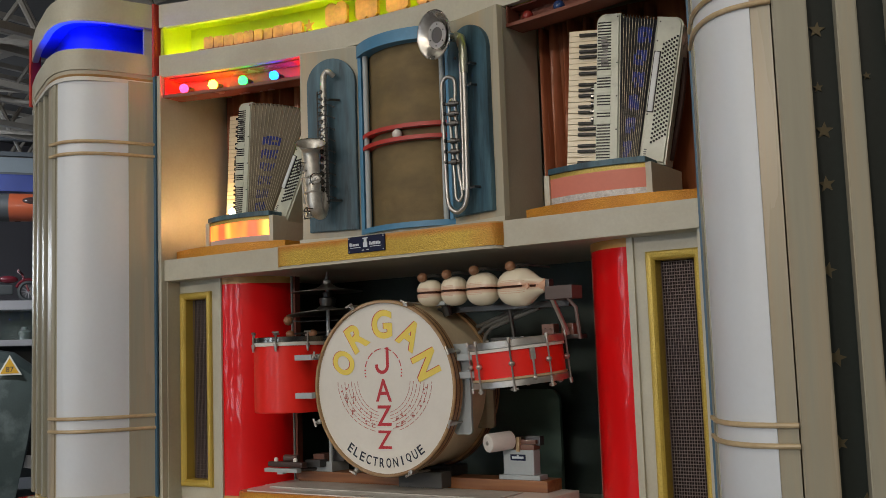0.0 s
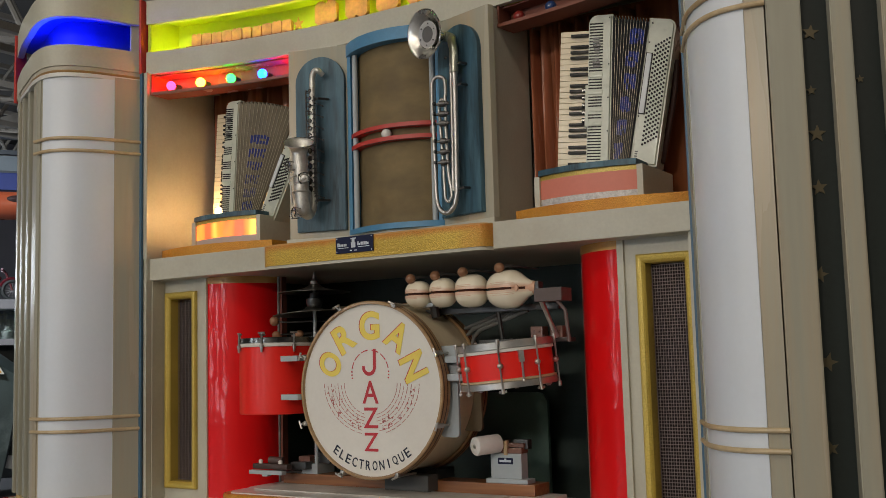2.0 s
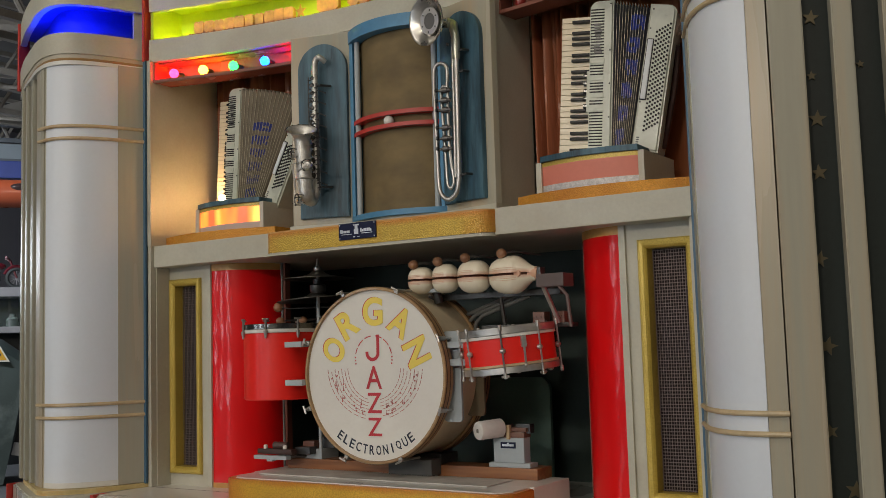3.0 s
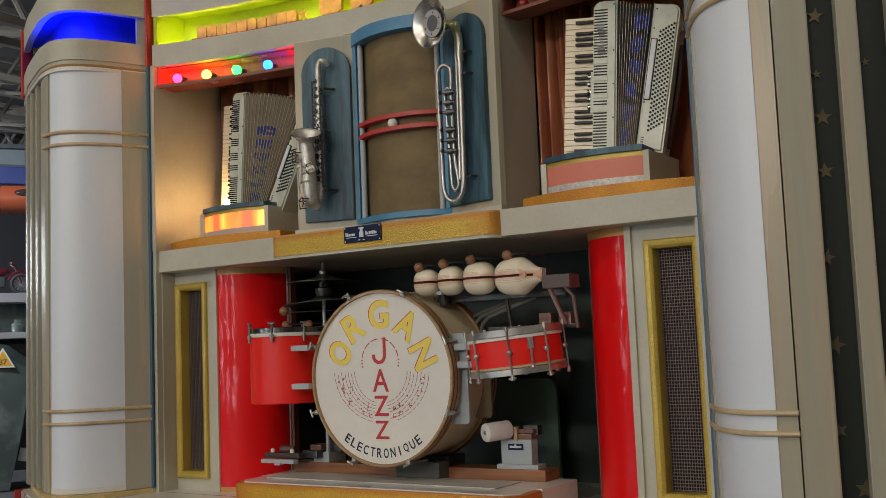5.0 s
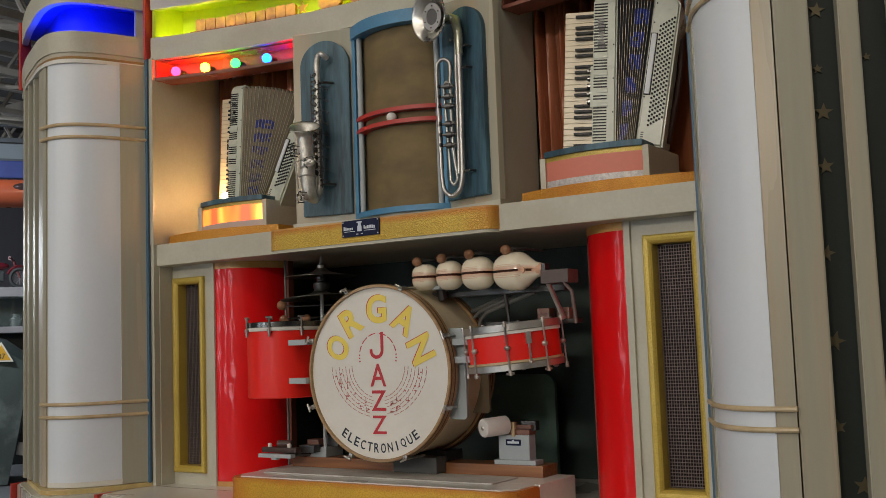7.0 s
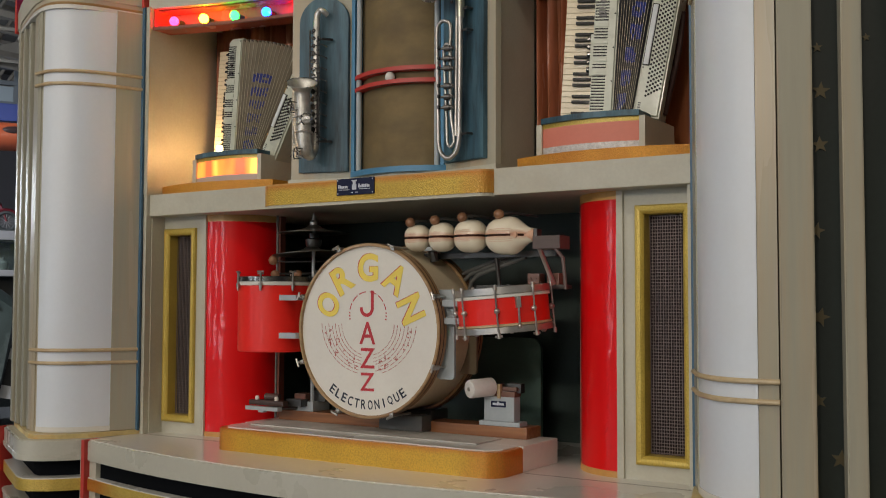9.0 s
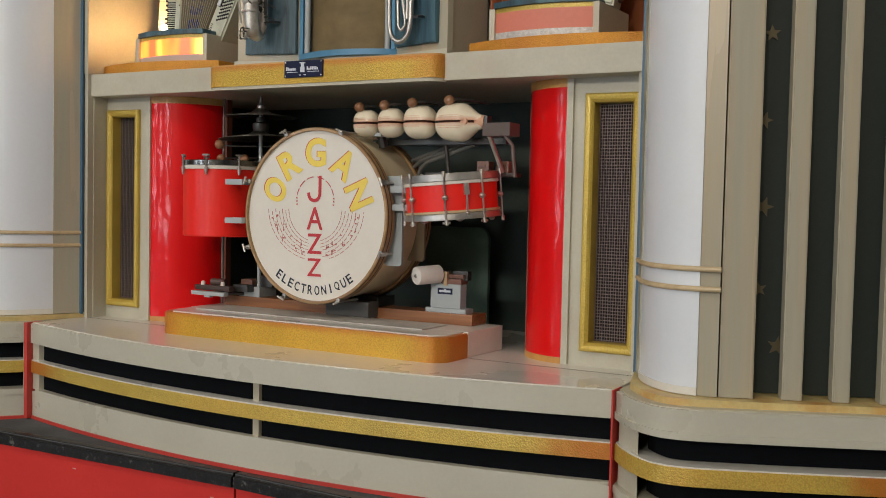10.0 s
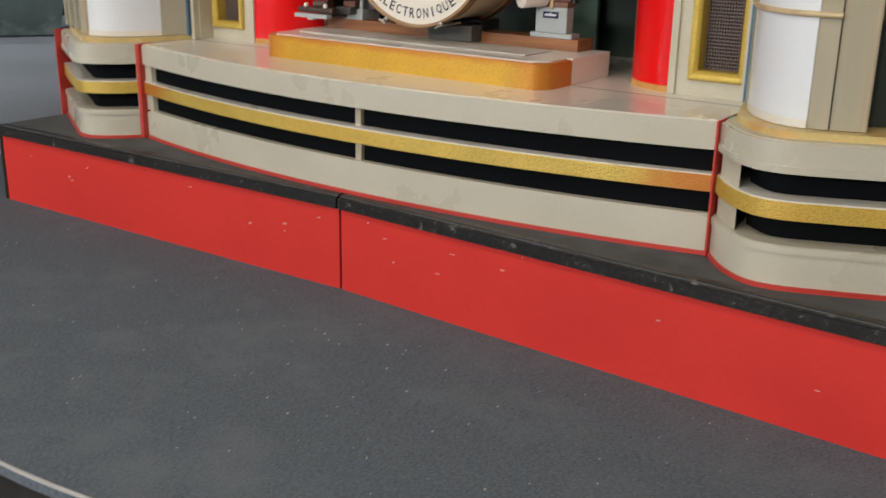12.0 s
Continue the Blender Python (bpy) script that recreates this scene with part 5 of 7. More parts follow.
        lathe(bm, [(0, 0), (0.013, 0), (0.013, 0.035), (0, 0.035)], 12, Matrix.Translation((x, y + 0.052, 2.798)) @ UP_FRONT)
        part("socket", bm, STEEL_DARK, bulb)


def frieze():
    t = thing("sign_frieze", "concave beige frieze with a yellow lit sign slot", "sign")
    full = [(-1.25 + 2.5 * k / 40, FRIEZE(-1.25 + 2.5 * k / 40)) for k in range(41)]
    for z0, z1 in ((2.853, 2.956), (3.088, 3.197)):
        bm = bmesh.new()
        ribbon(bm, full, 0.025, z0, z1)
        part("frieze_band", bm, BEIGE, t, "", True)
    back = offset_path(full, 0.17)
    bm = bmesh.new()
    ribbon(bm, back, 0.02, 2.90, 3.197)
    part("sign_back", bm, SIGN_BACK, t, "back panel lit yellow, the yellow also put in its colour", True)
    for z0, z1 in ((2.895, 2.90), (3.120, 3.126)):
        bm = bmesh.new()
        prism(bm, offset_path(full, 0.02) + back[::-1], z0, z1)
        part("slot_board", bm, SIGN_BACK, t)
    for s in (-1, 1):
        bm = bmesh.new()
        box(bm, *sorted((s * 1.235, s * 1.252)), FRIEZE(1.245, 0.01), FRIEZE(1.245, 0.25), 2.89, 3.19)
        part("slot_end", bm, SIGN_BACK, t)
    # unseen cover board, added to keep hall light out of the niches
    bm = bmesh.new()
    prism(bm, offset_path(full, 0.02) + [(1.25, 0.8), (-1.25, 0.8)], 3.186, 3.196)
    part("organ_light_lid", bm, BEIGE_DARK, t)
    bm = bmesh.new()
    mid = [(x, y) for x, y in full if abs(x) < 1.2]
    tube(bm, [(x, y, 2.935) for x, y in offset_path(mid, 0.045)], 0.012, 8)
    part("slot_tube", bm, glow("yellow_tube", (1.0, 0.93, 0.03), 17.0), t, "yellow fluorescent tube", True)
    # raised lettering as plain blocks
    rr = random.Random(11)
    steps = []
    x = -1.06
    for k in range(10):
        steps.append((x, rr.choice((0.044, 0.049, 0.050)), 0.054 + rr.uniform(-0.003, 0.004), 2.980, 0.075))
        x += 0.051
    x = -0.40
    for k in range(5):
        steps.append((x, 0.112, 0.105, 2.980, 0.075))
        x += 0.158
    for cx, w, h, z, o in steps:
        y = FRIEZE(cx, o)
        slope = (FRIEZE(cx + 0.01) - FRIEZE(cx - 0.01)) / 0.02
        m = Matrix.Translation((cx, y, z + h / 2)) @ Matrix.Rotation(math.atan(slope), 4, "Z")
        bm = bmesh.new()
        # a plain chunky block with cut corners and one shallow nick, alternately above and below
        k = len(t.children)
        up = 1 if k % 2 else -1
        c, g = w * 0.16, w * 0.12
        out = [(-w / 2, -h / 2 + c), (-w / 2 + c, -h / 2), (w / 2 - c, -h / 2), (w / 2, -h / 2 + c), (w / 2, h / 2 - c), (w / 2 - c, h / 2), (g, h / 2), (0.0, h * 0.36), (-g, h / 2), (-w / 2 + c, h / 2), (-w / 2, h / 2 - c)]
        if up < 0:
            out = [(-x_, -z_) for x_, z_ in out]
        prism(bm, out, -0.010, 0.010, m @ UP_FRONT)
        part("sign_block", bm, SIGN_LETTER, t, "orange raised sign shape")
    bm = bmesh.new()
    star(bm, (-0.548, FRIEZE(-0.548, 0.08), 3.010), 0.032, (1, 0, 0), (0, 1, 0))
    part("sign_star", bm, ORANGE_TRIM, t, "small orange-yellow star")
    for xa, xb in ((-1.10, -0.535), (-0.47, 0.33)):
        bm = bmesh.new()
        p = [(xa + (xb - xa) * k / 10, FRIEZE(xa + (xb - xa) * k / 10, 0.055)) for k in range(11)]
        ribbon(bm, p, 0.04, 2.966, 2.979)
        part("letter_ledge", bm, BROWN_RED, t)


def organ_back():
    # unseen back, added against light leaking through the organ
    for nm, b in (("wall_light_stop_back", (-1.26, 1.26, 0.80, 0.83, PLINTH, 3.2)),):
        bm = bmesh.new()
        box(bm, *b)
        tagged(link(nm, bm, BEIGE_DARK), "unseen beige back wall closing the organ against light", "wall", kind="structure")


hall()
far_corner()
dais()
plinth()
centre_base()
for s in (-1, 1):
    tower(s)
    speaker_panel(s)
    red_pillar(s)
recess()
upper_stage()
niche_box()
for s in (-1, 1):
    niche(s)
frieze()
organ_back()


# ================= things on the lower stage =================
def drum_platform():
    t = thing("drum_platform", "low grey platform with a worn hammered gold front", "platform")
    r, hx, yf, yg, yb = 0.065, 0.650, -0.250, -0.070, 0.20
    L = [(-hx + r - r * math.cos(a), yf + r - r * math.sin(a)) for a in [math.pi / 2 * k / 8 for k in range(9)]]
    R_ = [(hx - r + r * math.sin(a), yf + r - r * math.cos(a)) for a in [math.pi / 2 * k / 8 for k in range(9)]]
    bm = bmesh.new()
    prism(bm, [(-hx, yg)] + L + R_ + [(hx, yg)], STAGE + 0.003, 1.034)
    es = [e for e in bm.edges if all(v.co.z > 1.03 for v in e.verts) and any(v.co.y < yg - 0.001 for v in e.verts)]
    bmesh.ops.bevel(bm, geom=es, offset=0.004, segments=2, affect="EDGES")
    part("gold_front", bm, hammered_gold("worn_gold_platform", (0.72, 0.43, 0.045), (0.68, 0.33, 0.035), (0.48, 0.66), cells=170, rim=(1.008, 1.034), relief=0.10), t, "worn hammered gold front", True)
    bm = bmesh.new()
    prism(bm, [(-hx + 0.02, -0.18), (-hx + 0.06, yf + 0.022), (hx - 0.06, yf + 0.022), (hx - 0.02, -0.18), (hx - 0.02, yg), (-hx + 0.02, yg)], 1.034, 1.038)
    part("top_board", bm, STAGE_PAINT, t)
    bm = bmesh.new()
    box(bm, -hx, hx, yg + 0.003, yb, STAGE + 0.003, 1.038, 0.004)
    part("rear_box", bm, STAGE_PAINT, t, "pale grey rear box")
    bm = bmesh.new()
    box(bm, -0.56, 0.50, -0.13, 0.05, 1.0385, 1.043, 0.001)
    part("inlay_board", bm, shade("worn_grey_board", (0.52, 0.51, 0.48), rough=0.42, var=0.2, scale=6, stain=(0.24, 0.22, 0.20), stain_amount=0.5, stain_scale=9), t)
    bm = bmesh.new()
    box(bm, -0.60, 0.582, 0.085, 0.197, 1.038, 1.079, 0.003)
    tagged(link("plank", bm, PLANK), "brown varnished plank lying on the drum platform", "plank")


DRUM = Vector((0.003, -0.10, 1.426))


def on_head(r, a, lift=0.0):
    """A place on the drum's head at radius r and angle a in degrees."""
    return Vector((DRUM.x + r * math.cos(radians(a)), DRUM.y - 0.0005 - lift, DRUM.z + r * math.sin(radians(a))))


def bass_drum():
    t = thing("bass_drum", "large bass drum with lettered white head and maple hoops", "bass drum")
    M = Matrix.Translation((DRUM.x, 0, DRUM.z)) @ UP_FRONT
    R, rs = 0.331, 0.316
    bm = bmesh.new()
    lathe(bm, [(rs, 0.055), (rs, -0.17)], 96, M)
    part("shell", bm, SHELL_GOLD, t, "dull gold lacquered shell", True)
    for z0, z1, nm in ((0.062, 0.113, "front_hoop"), (-0.20, -0.155, "rear_hoop")):
        bm = bmesh.new()
        lathe(bm, [(R - 0.012, z0), (R, z0 + 0.002), (R, z1 - 0.004), (R - 0.003, z1), (R - 0.011, z1), (R - 0.012, z1 - 0.006), (R - 0.012, z0)], 96, M)
        hoop = part(nm, bm, HOOP, t, "maple wood hoop", True)
        for z in (z0 + 0.016, z1 - 0.012):
            bm = bmesh.new()
            lathe(bm, [(R + 0.0005, z), (R + 0.0012, z + 0.002), (R + 0.0012, z + 0.005), (R + 0.0005, z + 0.007)], 96, M)
            part("inlay_line", bm, HOOP_LINE, hoop, "", True)
    bm = bmesh.new()
    lathe(bm, [(0, 0.1005), (R - 0.012, 0.1005), (R - 0.012, 0.08)], 96, M)
    head = part("drumhead", bm, DRUMHEAD, t, "white painted drumhead with lettering", True)
    bm = bmesh.new()
    lathe(bm, [(0, -0.18), (R - 0.013, -0.18)], 64, M)
    part("rear_head", bm, DRUMHEAD, t, "", True)
    # arched yellow word with red shadow
    for ch, a, rad in zip("ORGAN", (153, 122, 90, 56.5, 22.5), (0.214, 0.231, 0.238, 0.233, 0.214)):
        for mt, dx, lift, sz in ((INK_RED, -0.0022, 0.0012, 1.0), (INK_YELLOW, 0.0015, 0.0018, 1.0)):
            bm = bmesh.new()
            text_mesh(bm, ch, sz, Matrix.Translation(on_head(rad, a, lift) + Vector((dx, 0, 0.0015 if dx < 0 else 0))) @ Matrix.Rotation(-radians(a - 90), 4, "Y") @ UP_FRONT, 0.0003, (0.094 if ch in "GAN" else 0.088, 0.108), 0.034)
            part("letter", bm, mt, head, "yellow painted letter" if mt is INK_YELLOW else "red letter shadow")
    for ch, z, fit in zip("JAZZ", (1.530, 1.417, 1.322, 1.233), ((0.060, 0.094), (0.074, 0.085), (0.068, 0.076), (0.066, 0.068))):
        bm = bmesh.new()
        if ch == "J":
            # a painted J with a round hook
            line = [(0.022, 0.047), (0.022, -0.020)] + [(-0.004 + 0.026 * math.cos(q), -0.020 - 0.026 * math.sin(q)) for q in [math.pi * k / 12 for k in range(1, 12)]] + [(-0.030, -0.016)]
            prism(bm, offset_path(line, 0.0065) + offset_path(line, -0.0065)[::-1], 0, 0.0006, Matrix.Translation((0.003, DRUM.y - 0.002, z)) @ UP_FRONT)
        else:
            text_mesh(bm, ch, 1.0, Matrix.Translation((0.003, DRUM.y - 0.002, z)) @ UP_FRONT, 0.0003, fit, 0.008)
        part("letter", bm, INK_RED, head, "red painted letter")
    word = "ELECTRONIQUE"
    for i, ch in enumerate(word):
        a = -126 + i * (126 - 54.4) / (len(word) - 1)
        bm = bmesh.new()
        text_mesh(bm, ch, 1.0, Matrix.Translation(on_head(0.279, a, 0.0012)) @ Matrix.Rotation(-radians(a + 90), 4, "Y") @ UP_FRONT, 0.0003, (0.006 if ch == "I" else 0.0225, 0.035), 0.012)
        part("letter", bm, INK_DARK, head, "dark blue painted letter")

    def dash(bm, c, r, a0, a1, w, lift=0.0012, wide=1.0):
        n = max(2, int(abs(a1 - a0) / 4) + 1)
        inn, out = [], []
        for k in range(n + 1):
            a = radians(a0 + (a1 - a0) * k / n)
            for lst, rr in ((inn, r - w / 2), (out, r + w / 2)):
                lst.append((c[0] + wide * rr * math.cos(a), c[1] + rr * math.sin(a)))
        prism(bm, inn + out[::-1], 0, 0.0006, Matrix.Translation((0, DRUM.y - lift, 0)) @ UP_FRONT)
    bm = bmesh.new()
    c = (DRUM.x, 1.487)
    for a0, a1 in ((62, 84), (96, 118), (124, 146), (151, 168), (34, 56), (12, 29)):
        dash(bm, c, 0.086, a0, a1, 0.0035)
    for a in (176, 184, 192, 4, -4, -12):
        dash(bm, c, 0.086, a - 1.6, a + 1.6, 0.006)
    p = part("dashed_circle", bm, INK_RED, head)
    p["kind"] = "stuff"
    # music staff in a lower arc
    bm = bmesh.new()
    rr = random.Random(2)
    for k in range(7):
        r = 0.124 + k * 0.0120
        a = 182 + (k % 2) * 3
        while a < 356:
            d = rr.uniform(5, 9) * 0.15 / r
            if not (258 < a < 280 and r > 0):
                dash(bm, (DRUM.x, 1.456), r, a, min(a + d, 357), 0.0019, wide=1.0 + 0.022 * k)
            a += d + rr.uniform(1.4, 2.6)
    for k in range(54):
        a, r = rr.uniform(190, 350), rr.uniform(0.132, 0.188)
        if 255 < a < 284:
            continue
        dash(bm, (DRUM.x, 1.456), r, a - 0.4 / r * 0.15, a + 0.4 / r * 0.15 + 1.0, 0.006, wide=1.13)
        if rr.random() < 0.45:
            x, z = DRUM.x + 1.13 * r * math.cos(radians(a)), 1.456 + r * math.sin(radians(a))
            prism(bm, [(x, z), (x + 0.0014, z), (x + 0.0012, z + 0.015), (x, z + 0.015)], 0, 0.0006, Matrix.Translation((0, DRUM.y - 0.0012, 0)) @ UP_FRONT)
    p = part("painted_staff", bm, INK_ROSE, head, "rose painted arc of music staves and notes")
    p["kind"] = "stuff"
    # tension claws
    for k in range(8):
        a = radians(22.5 + 45 * k)
        u = Vector((math.cos(a), 0, math.sin(a)))
        c = Vector((DRUM.x, 0, DRUM.z)) + u * (R + 0.006)
        bm = bmesh.new()
        tube(bm, [c + Vector((0, -0.135, 0)), c + Vector((0, -0.06, 0)), c + Vector((0, 0.0, 0))], 0.004, 8)
        box(bm, -0.008, 0.008, -0.122, -0.085, -0.012, 0.004, 0.002, Matrix.Translation(c) @ Matrix.Rotation(-a + math.pi / 2, 4, "Y"))
        v = Vector((-math.sin(a), 0, math.cos(a)))
        tube(bm, [c + Vector((0, -0.135, 0)) - v * 0.016 + u * 0.004, c + Vector((0, -0.135, 0)) + v * 0.016 + u * 0.004], 0.0042, 8)
        part("tension_claw", bm, NICKEL, t, "nickel tension claw with T-handle", True)
    # feet
    bm = bmesh.new()
    box(bm, -0.03, 0.17, 0.02, 0.09, 1.0435, 1.103, 0.004)
    part("foot_block", bm, shade("cradle_grey", (0.075, 0.075, 0.072), rough=0.5), t, "grey cradle block")
    bm = bmesh.new()
    box(bm, -0.16, 0.16, 0.1, 0.22, 1.0795, 1.118, 0.004)
    part("foot_block", bm, STEEL_DARK, t)


def t_rod(bm, c, u, z0, z1, out=0.012):
    """A drum tension rod with a T-handle and a claw."""
    p = Vector(c) + Vector(u) * out
    tube(bm, [p + Vector((0, 0, z0)), p + Vector((0, 0, z1))], 0.0035, 6)
    v = Vector((-u[1], u[0], 0))
    tube(bm, [p + Vector((0, 0, z1)) - v * 0.014, p + Vector((0, 0, z1)) + v * 0.014], 0.004, 6)
    tube(bm, [p + Vector((0, 0, z0)), p + Vector((0, 0, z0 + 0.03))], [0.004, 0.009], 8)


def tom_drum():
    t = thing("tom_drum", "deep red tom drum bracketed to the bass drum", "tom drum")
    c = Vector((-0.548, 0.0, 0))
    r = 0.155
    M = Matrix.Translation(c)
    bm = bmesh.new()
    lathe(bm, [(0, 1.331), (r - 0.004, 1.331), (r, 1.335), (r, 1.600), (r - 0.02, 1.602)], 72, M)
    part("shell", bm, RED_DRUM, t, "glossy red shell", True)
    bm = bmesh.new()
    lathe(bm, [(r + 0.004, 1.600), (r + 0.006, 1.603), (r + 0.006, 1.612), (r + 0.003, 1.615), (0, 1.615)], 72, M)
    part("flesh_hoop", bm, DRUMHEAD, t, "white head and flesh hoop", True)
    bm = bmesh.new()
    lathe(bm, [(r + 0.003, 1.615), (r + 0.007, 1.616), (r + 0.007, 1.635), (r + 0.003, 1.637), (r, 1.635), (r, 1.616)], 72, M)
    part("counter_hoop", bm, HOOP_METAL, t, "dull nickel counter hoop", True)
    for k in range(8):
        a = radians(20 + 45 * k)
        u = (math.cos(a), math.sin(a), 0)
        bm = bmesh.new()
        t_rod(bm, c + Vector(u) * r, u, 1.578, 1.655)
        part("tension_rod", bm, NICKEL, t, "", True)
    for z in (1.550, 1.400):
        bm = bmesh.new()
        box(bm, -0.412, -0.325, -0.135, -0.085, z - 0.011, z + 0.011, 0.003)
        part("bracket", bm, GREY_PAINT, t, "light grey metal bracket")
    # mallets over the head
    for x, y, nm in ((-0.60, 0.05, "striker"), (-0.50, 0.08, "striker")):
        s_ = thing("drum_striker", "small wooden ball striker over the red tom drum", "striker", "drum strikers")
        bm = bmesh.new()
        ball(bm, (x, y, 1.652), 0.017, 14, (1.2, 1, 0.9))
        part("ball", bm, BALL_WOOD, s_, "", True)
        bm = bmesh.new()
        tube(bm, [(x, y, 1.652), (x + 0.12, y + 0.2, 1.66)], 0.004, 6)
        part("stem", bm, STEEL_DARK, s_)
    b = thing("striker_bank", "dark metal bank of striker magnets behind the tom drum", "mechanism")
    for k in range(5):
        bm = bmesh.new()
        lathe(bm, [(0, 0), (0.014, 0), (0.014, 0.04), (0, 0.04)], 12, Matrix.Translation((-0.50 + k * 0.032, 0.20, 1.63)))
        part("magnet", bm, STEEL_DARK, b, "", True)
    bm = bmesh.new()
    box(bm, -0.54, -0.34, 0.18, 0.24, 1.61, 1.63, 0.003)
    part("rail", bm, STEEL_DARK, b)
    bm = bmesh.new()
    box(bm, -0.45, -0.43, 0.205, 0.225, 1.079, 1.612)
    part("post", bm, STEEL_DARK, b)


def rounded_plate(bm, x0, x1, z0, z1, r, y, thick):
    """An upright plate with rounded corners facing the visitor, its front at y."""
    pts = []
    for cx, cz, a0 in ((x1 - r, z0 + r, -90), (x1 - r, z1 - r, 0), (x0 + r, z1 - r, 90), (x0 + r, z0 + r, 180)):
        pts += [(cx + r * math.cos(radians(a0 + 15 * k)), cz + r * math.sin(radians(a0 + 15 * k))) for k in range(7)]
    prism(bm, pts, -thick, 0, Matrix.Translation((0, y, 0)) @ UP_FRONT)


def snare_drum():
    t = thing("snare_drum", "red and nickel snare drum tilted on brackets beside the bass drum", "snare drum")
    M = Matrix.Translation((0.562, -0.035, 1.434)) @ Matrix.Rotation(radians(-4.2), 4, "Y") @ Matrix.Rotation(radians(3.0), 4, "X")
    r, h = 0.162, 0.148
    bm = bmesh.new()
    lathe(bm, [(r, 0.02), (r, h - 0.02)], 72, M)
    part("shell", bm, RED_DRUM, t, "glossy red shell", True)
    for z0, z1, nm in ((-0.003, 0.020, "lower_hoop"), (h - 0.018, h + 0.008, "upper_hoop")):
        bm = bmesh.new()
        lathe(bm, [(r + 0.001, z0), (r + 0.009, z0 + 0.001), (r + 0.009, z1 - 0.002), (r + 0.006, z1), (r + 0.001, z1)], 72, M)
        part(nm, bm, NICKEL, t, "dull nickel counter hoop", True)
    for z0, z1, mt in ((0.020, 0.029, CREAM), (h - 0.030, h - 0.018, DRUMHEAD)):
        bm = bmesh.new()
        lathe(bm, [(r + 0.001, z0), (r + 0.006, z0 + 0.001), (r + 0.006, z1 - 0.001), (r + 0.001, z1)], 72, M)
        part("flesh_hoop", bm, mt, t, "", True)
    for z in (h - 0.006, 0.002):
        bm = bmesh.new()
        lathe(bm, [(0, z), (r + 0.002, z)], 48, M)
        part("head", bm, DRUMHEAD, t)
    for k in range(8):
        a = radians(-68.5 + 45 * k)
        u = Vector((math.cos(a), math.sin(a), 0))
        bm = bmesh.new()
        c = u * (r + 0.013)
        tube(bm, [c + Vector((0, 0, -0.012)), c + Vector((0, 0, h + 0.014))], 0.0033, 6)
        ball(bm, c - u * 0.004 + Vector((0, 0, h / 2)), 0.011, 10, (1, 1, 0.9))
        for z in (-0.010, h + 0.006):
            tube(bm, [c + Vector((0, 0, z - 0.009)), c + Vector((0, 0, z + 0.009))], 0.0065, 8)
        v = Vector((-u.y, u.x, 0))
        tube(bm, [c - v * 0.013 + Vector((0, 0, -0.012)), c + v * 0.013 + Vector((0, 0, -0.012))], 0.0042, 6)
        bmesh.ops.transform(bm, matrix=M, verts=bm.verts)
        part("tension_rod", bm, NICKEL, t, "", True)
    a = radians(-43.5)
    u = Vector((math.cos(a), math.sin(a), 0))
    bm = bmesh.new()
    c = u * (r + 0.008)
    tube(bm, [c + Vector((0, 0, 0.02)), c + u * 0.006 + Vector((0, 0, 0.12))], 0.004, 6)
    box(bm, -0.009, 0.009, -0.008, 0.006, 0.08, 0.118, 0.002, Matrix.Translation(c) @ Matrix.Rotation(a + math.pi / 2, 4, "Z"))
    ball(bm, c + Vector((0, 0, 0.018)), 0.008, 8)
    bmesh.ops.transform(bm, matrix=M, verts=bm.verts)
    part("snare_strainer", bm, NICKEL, t, "nickel snare strainer lever", True)
    for z in (1.530, 1.466):
        bm = bmesh.new()
        box(bm, 0.322, 0.405, -0.080, -0.046, z - 0.012, z + 0.012, 0.003)
        part("bracket", bm, GREY_PAINT, t, "light grey metal bracket")
    bm = bmesh.new()
    rounded_plate(bm, 0.279, 0.354, 1.252, 1.580, 0.014, -0.045, 0.012)
    part("bracket_plate", bm, GREY_PAINT, t, "light grey mounting plate")
    bm = bmesh.new()
    rounded_plate(bm, 0.270, 0.350, 1.262, 1.44, 0.014, 0.12, 0.012)
    part("rear_plate", bm, shade("tan_plate", (0.26, 0.21, 0.14), rough=0.5), t)


def block_girth(u, neck):
    """Share of a temple block's full girth at u along it, -1 to 1; the largest one draws in to a neck."""
    f = max(0.0, 1 - abs(u) ** 2.8) ** 0.42
    if neck and u > 0.1:
        q = (u - 0.1) / 0.9
        f = 1.0 - 0.68 * q * q * (3 - 2 * q)
    return f


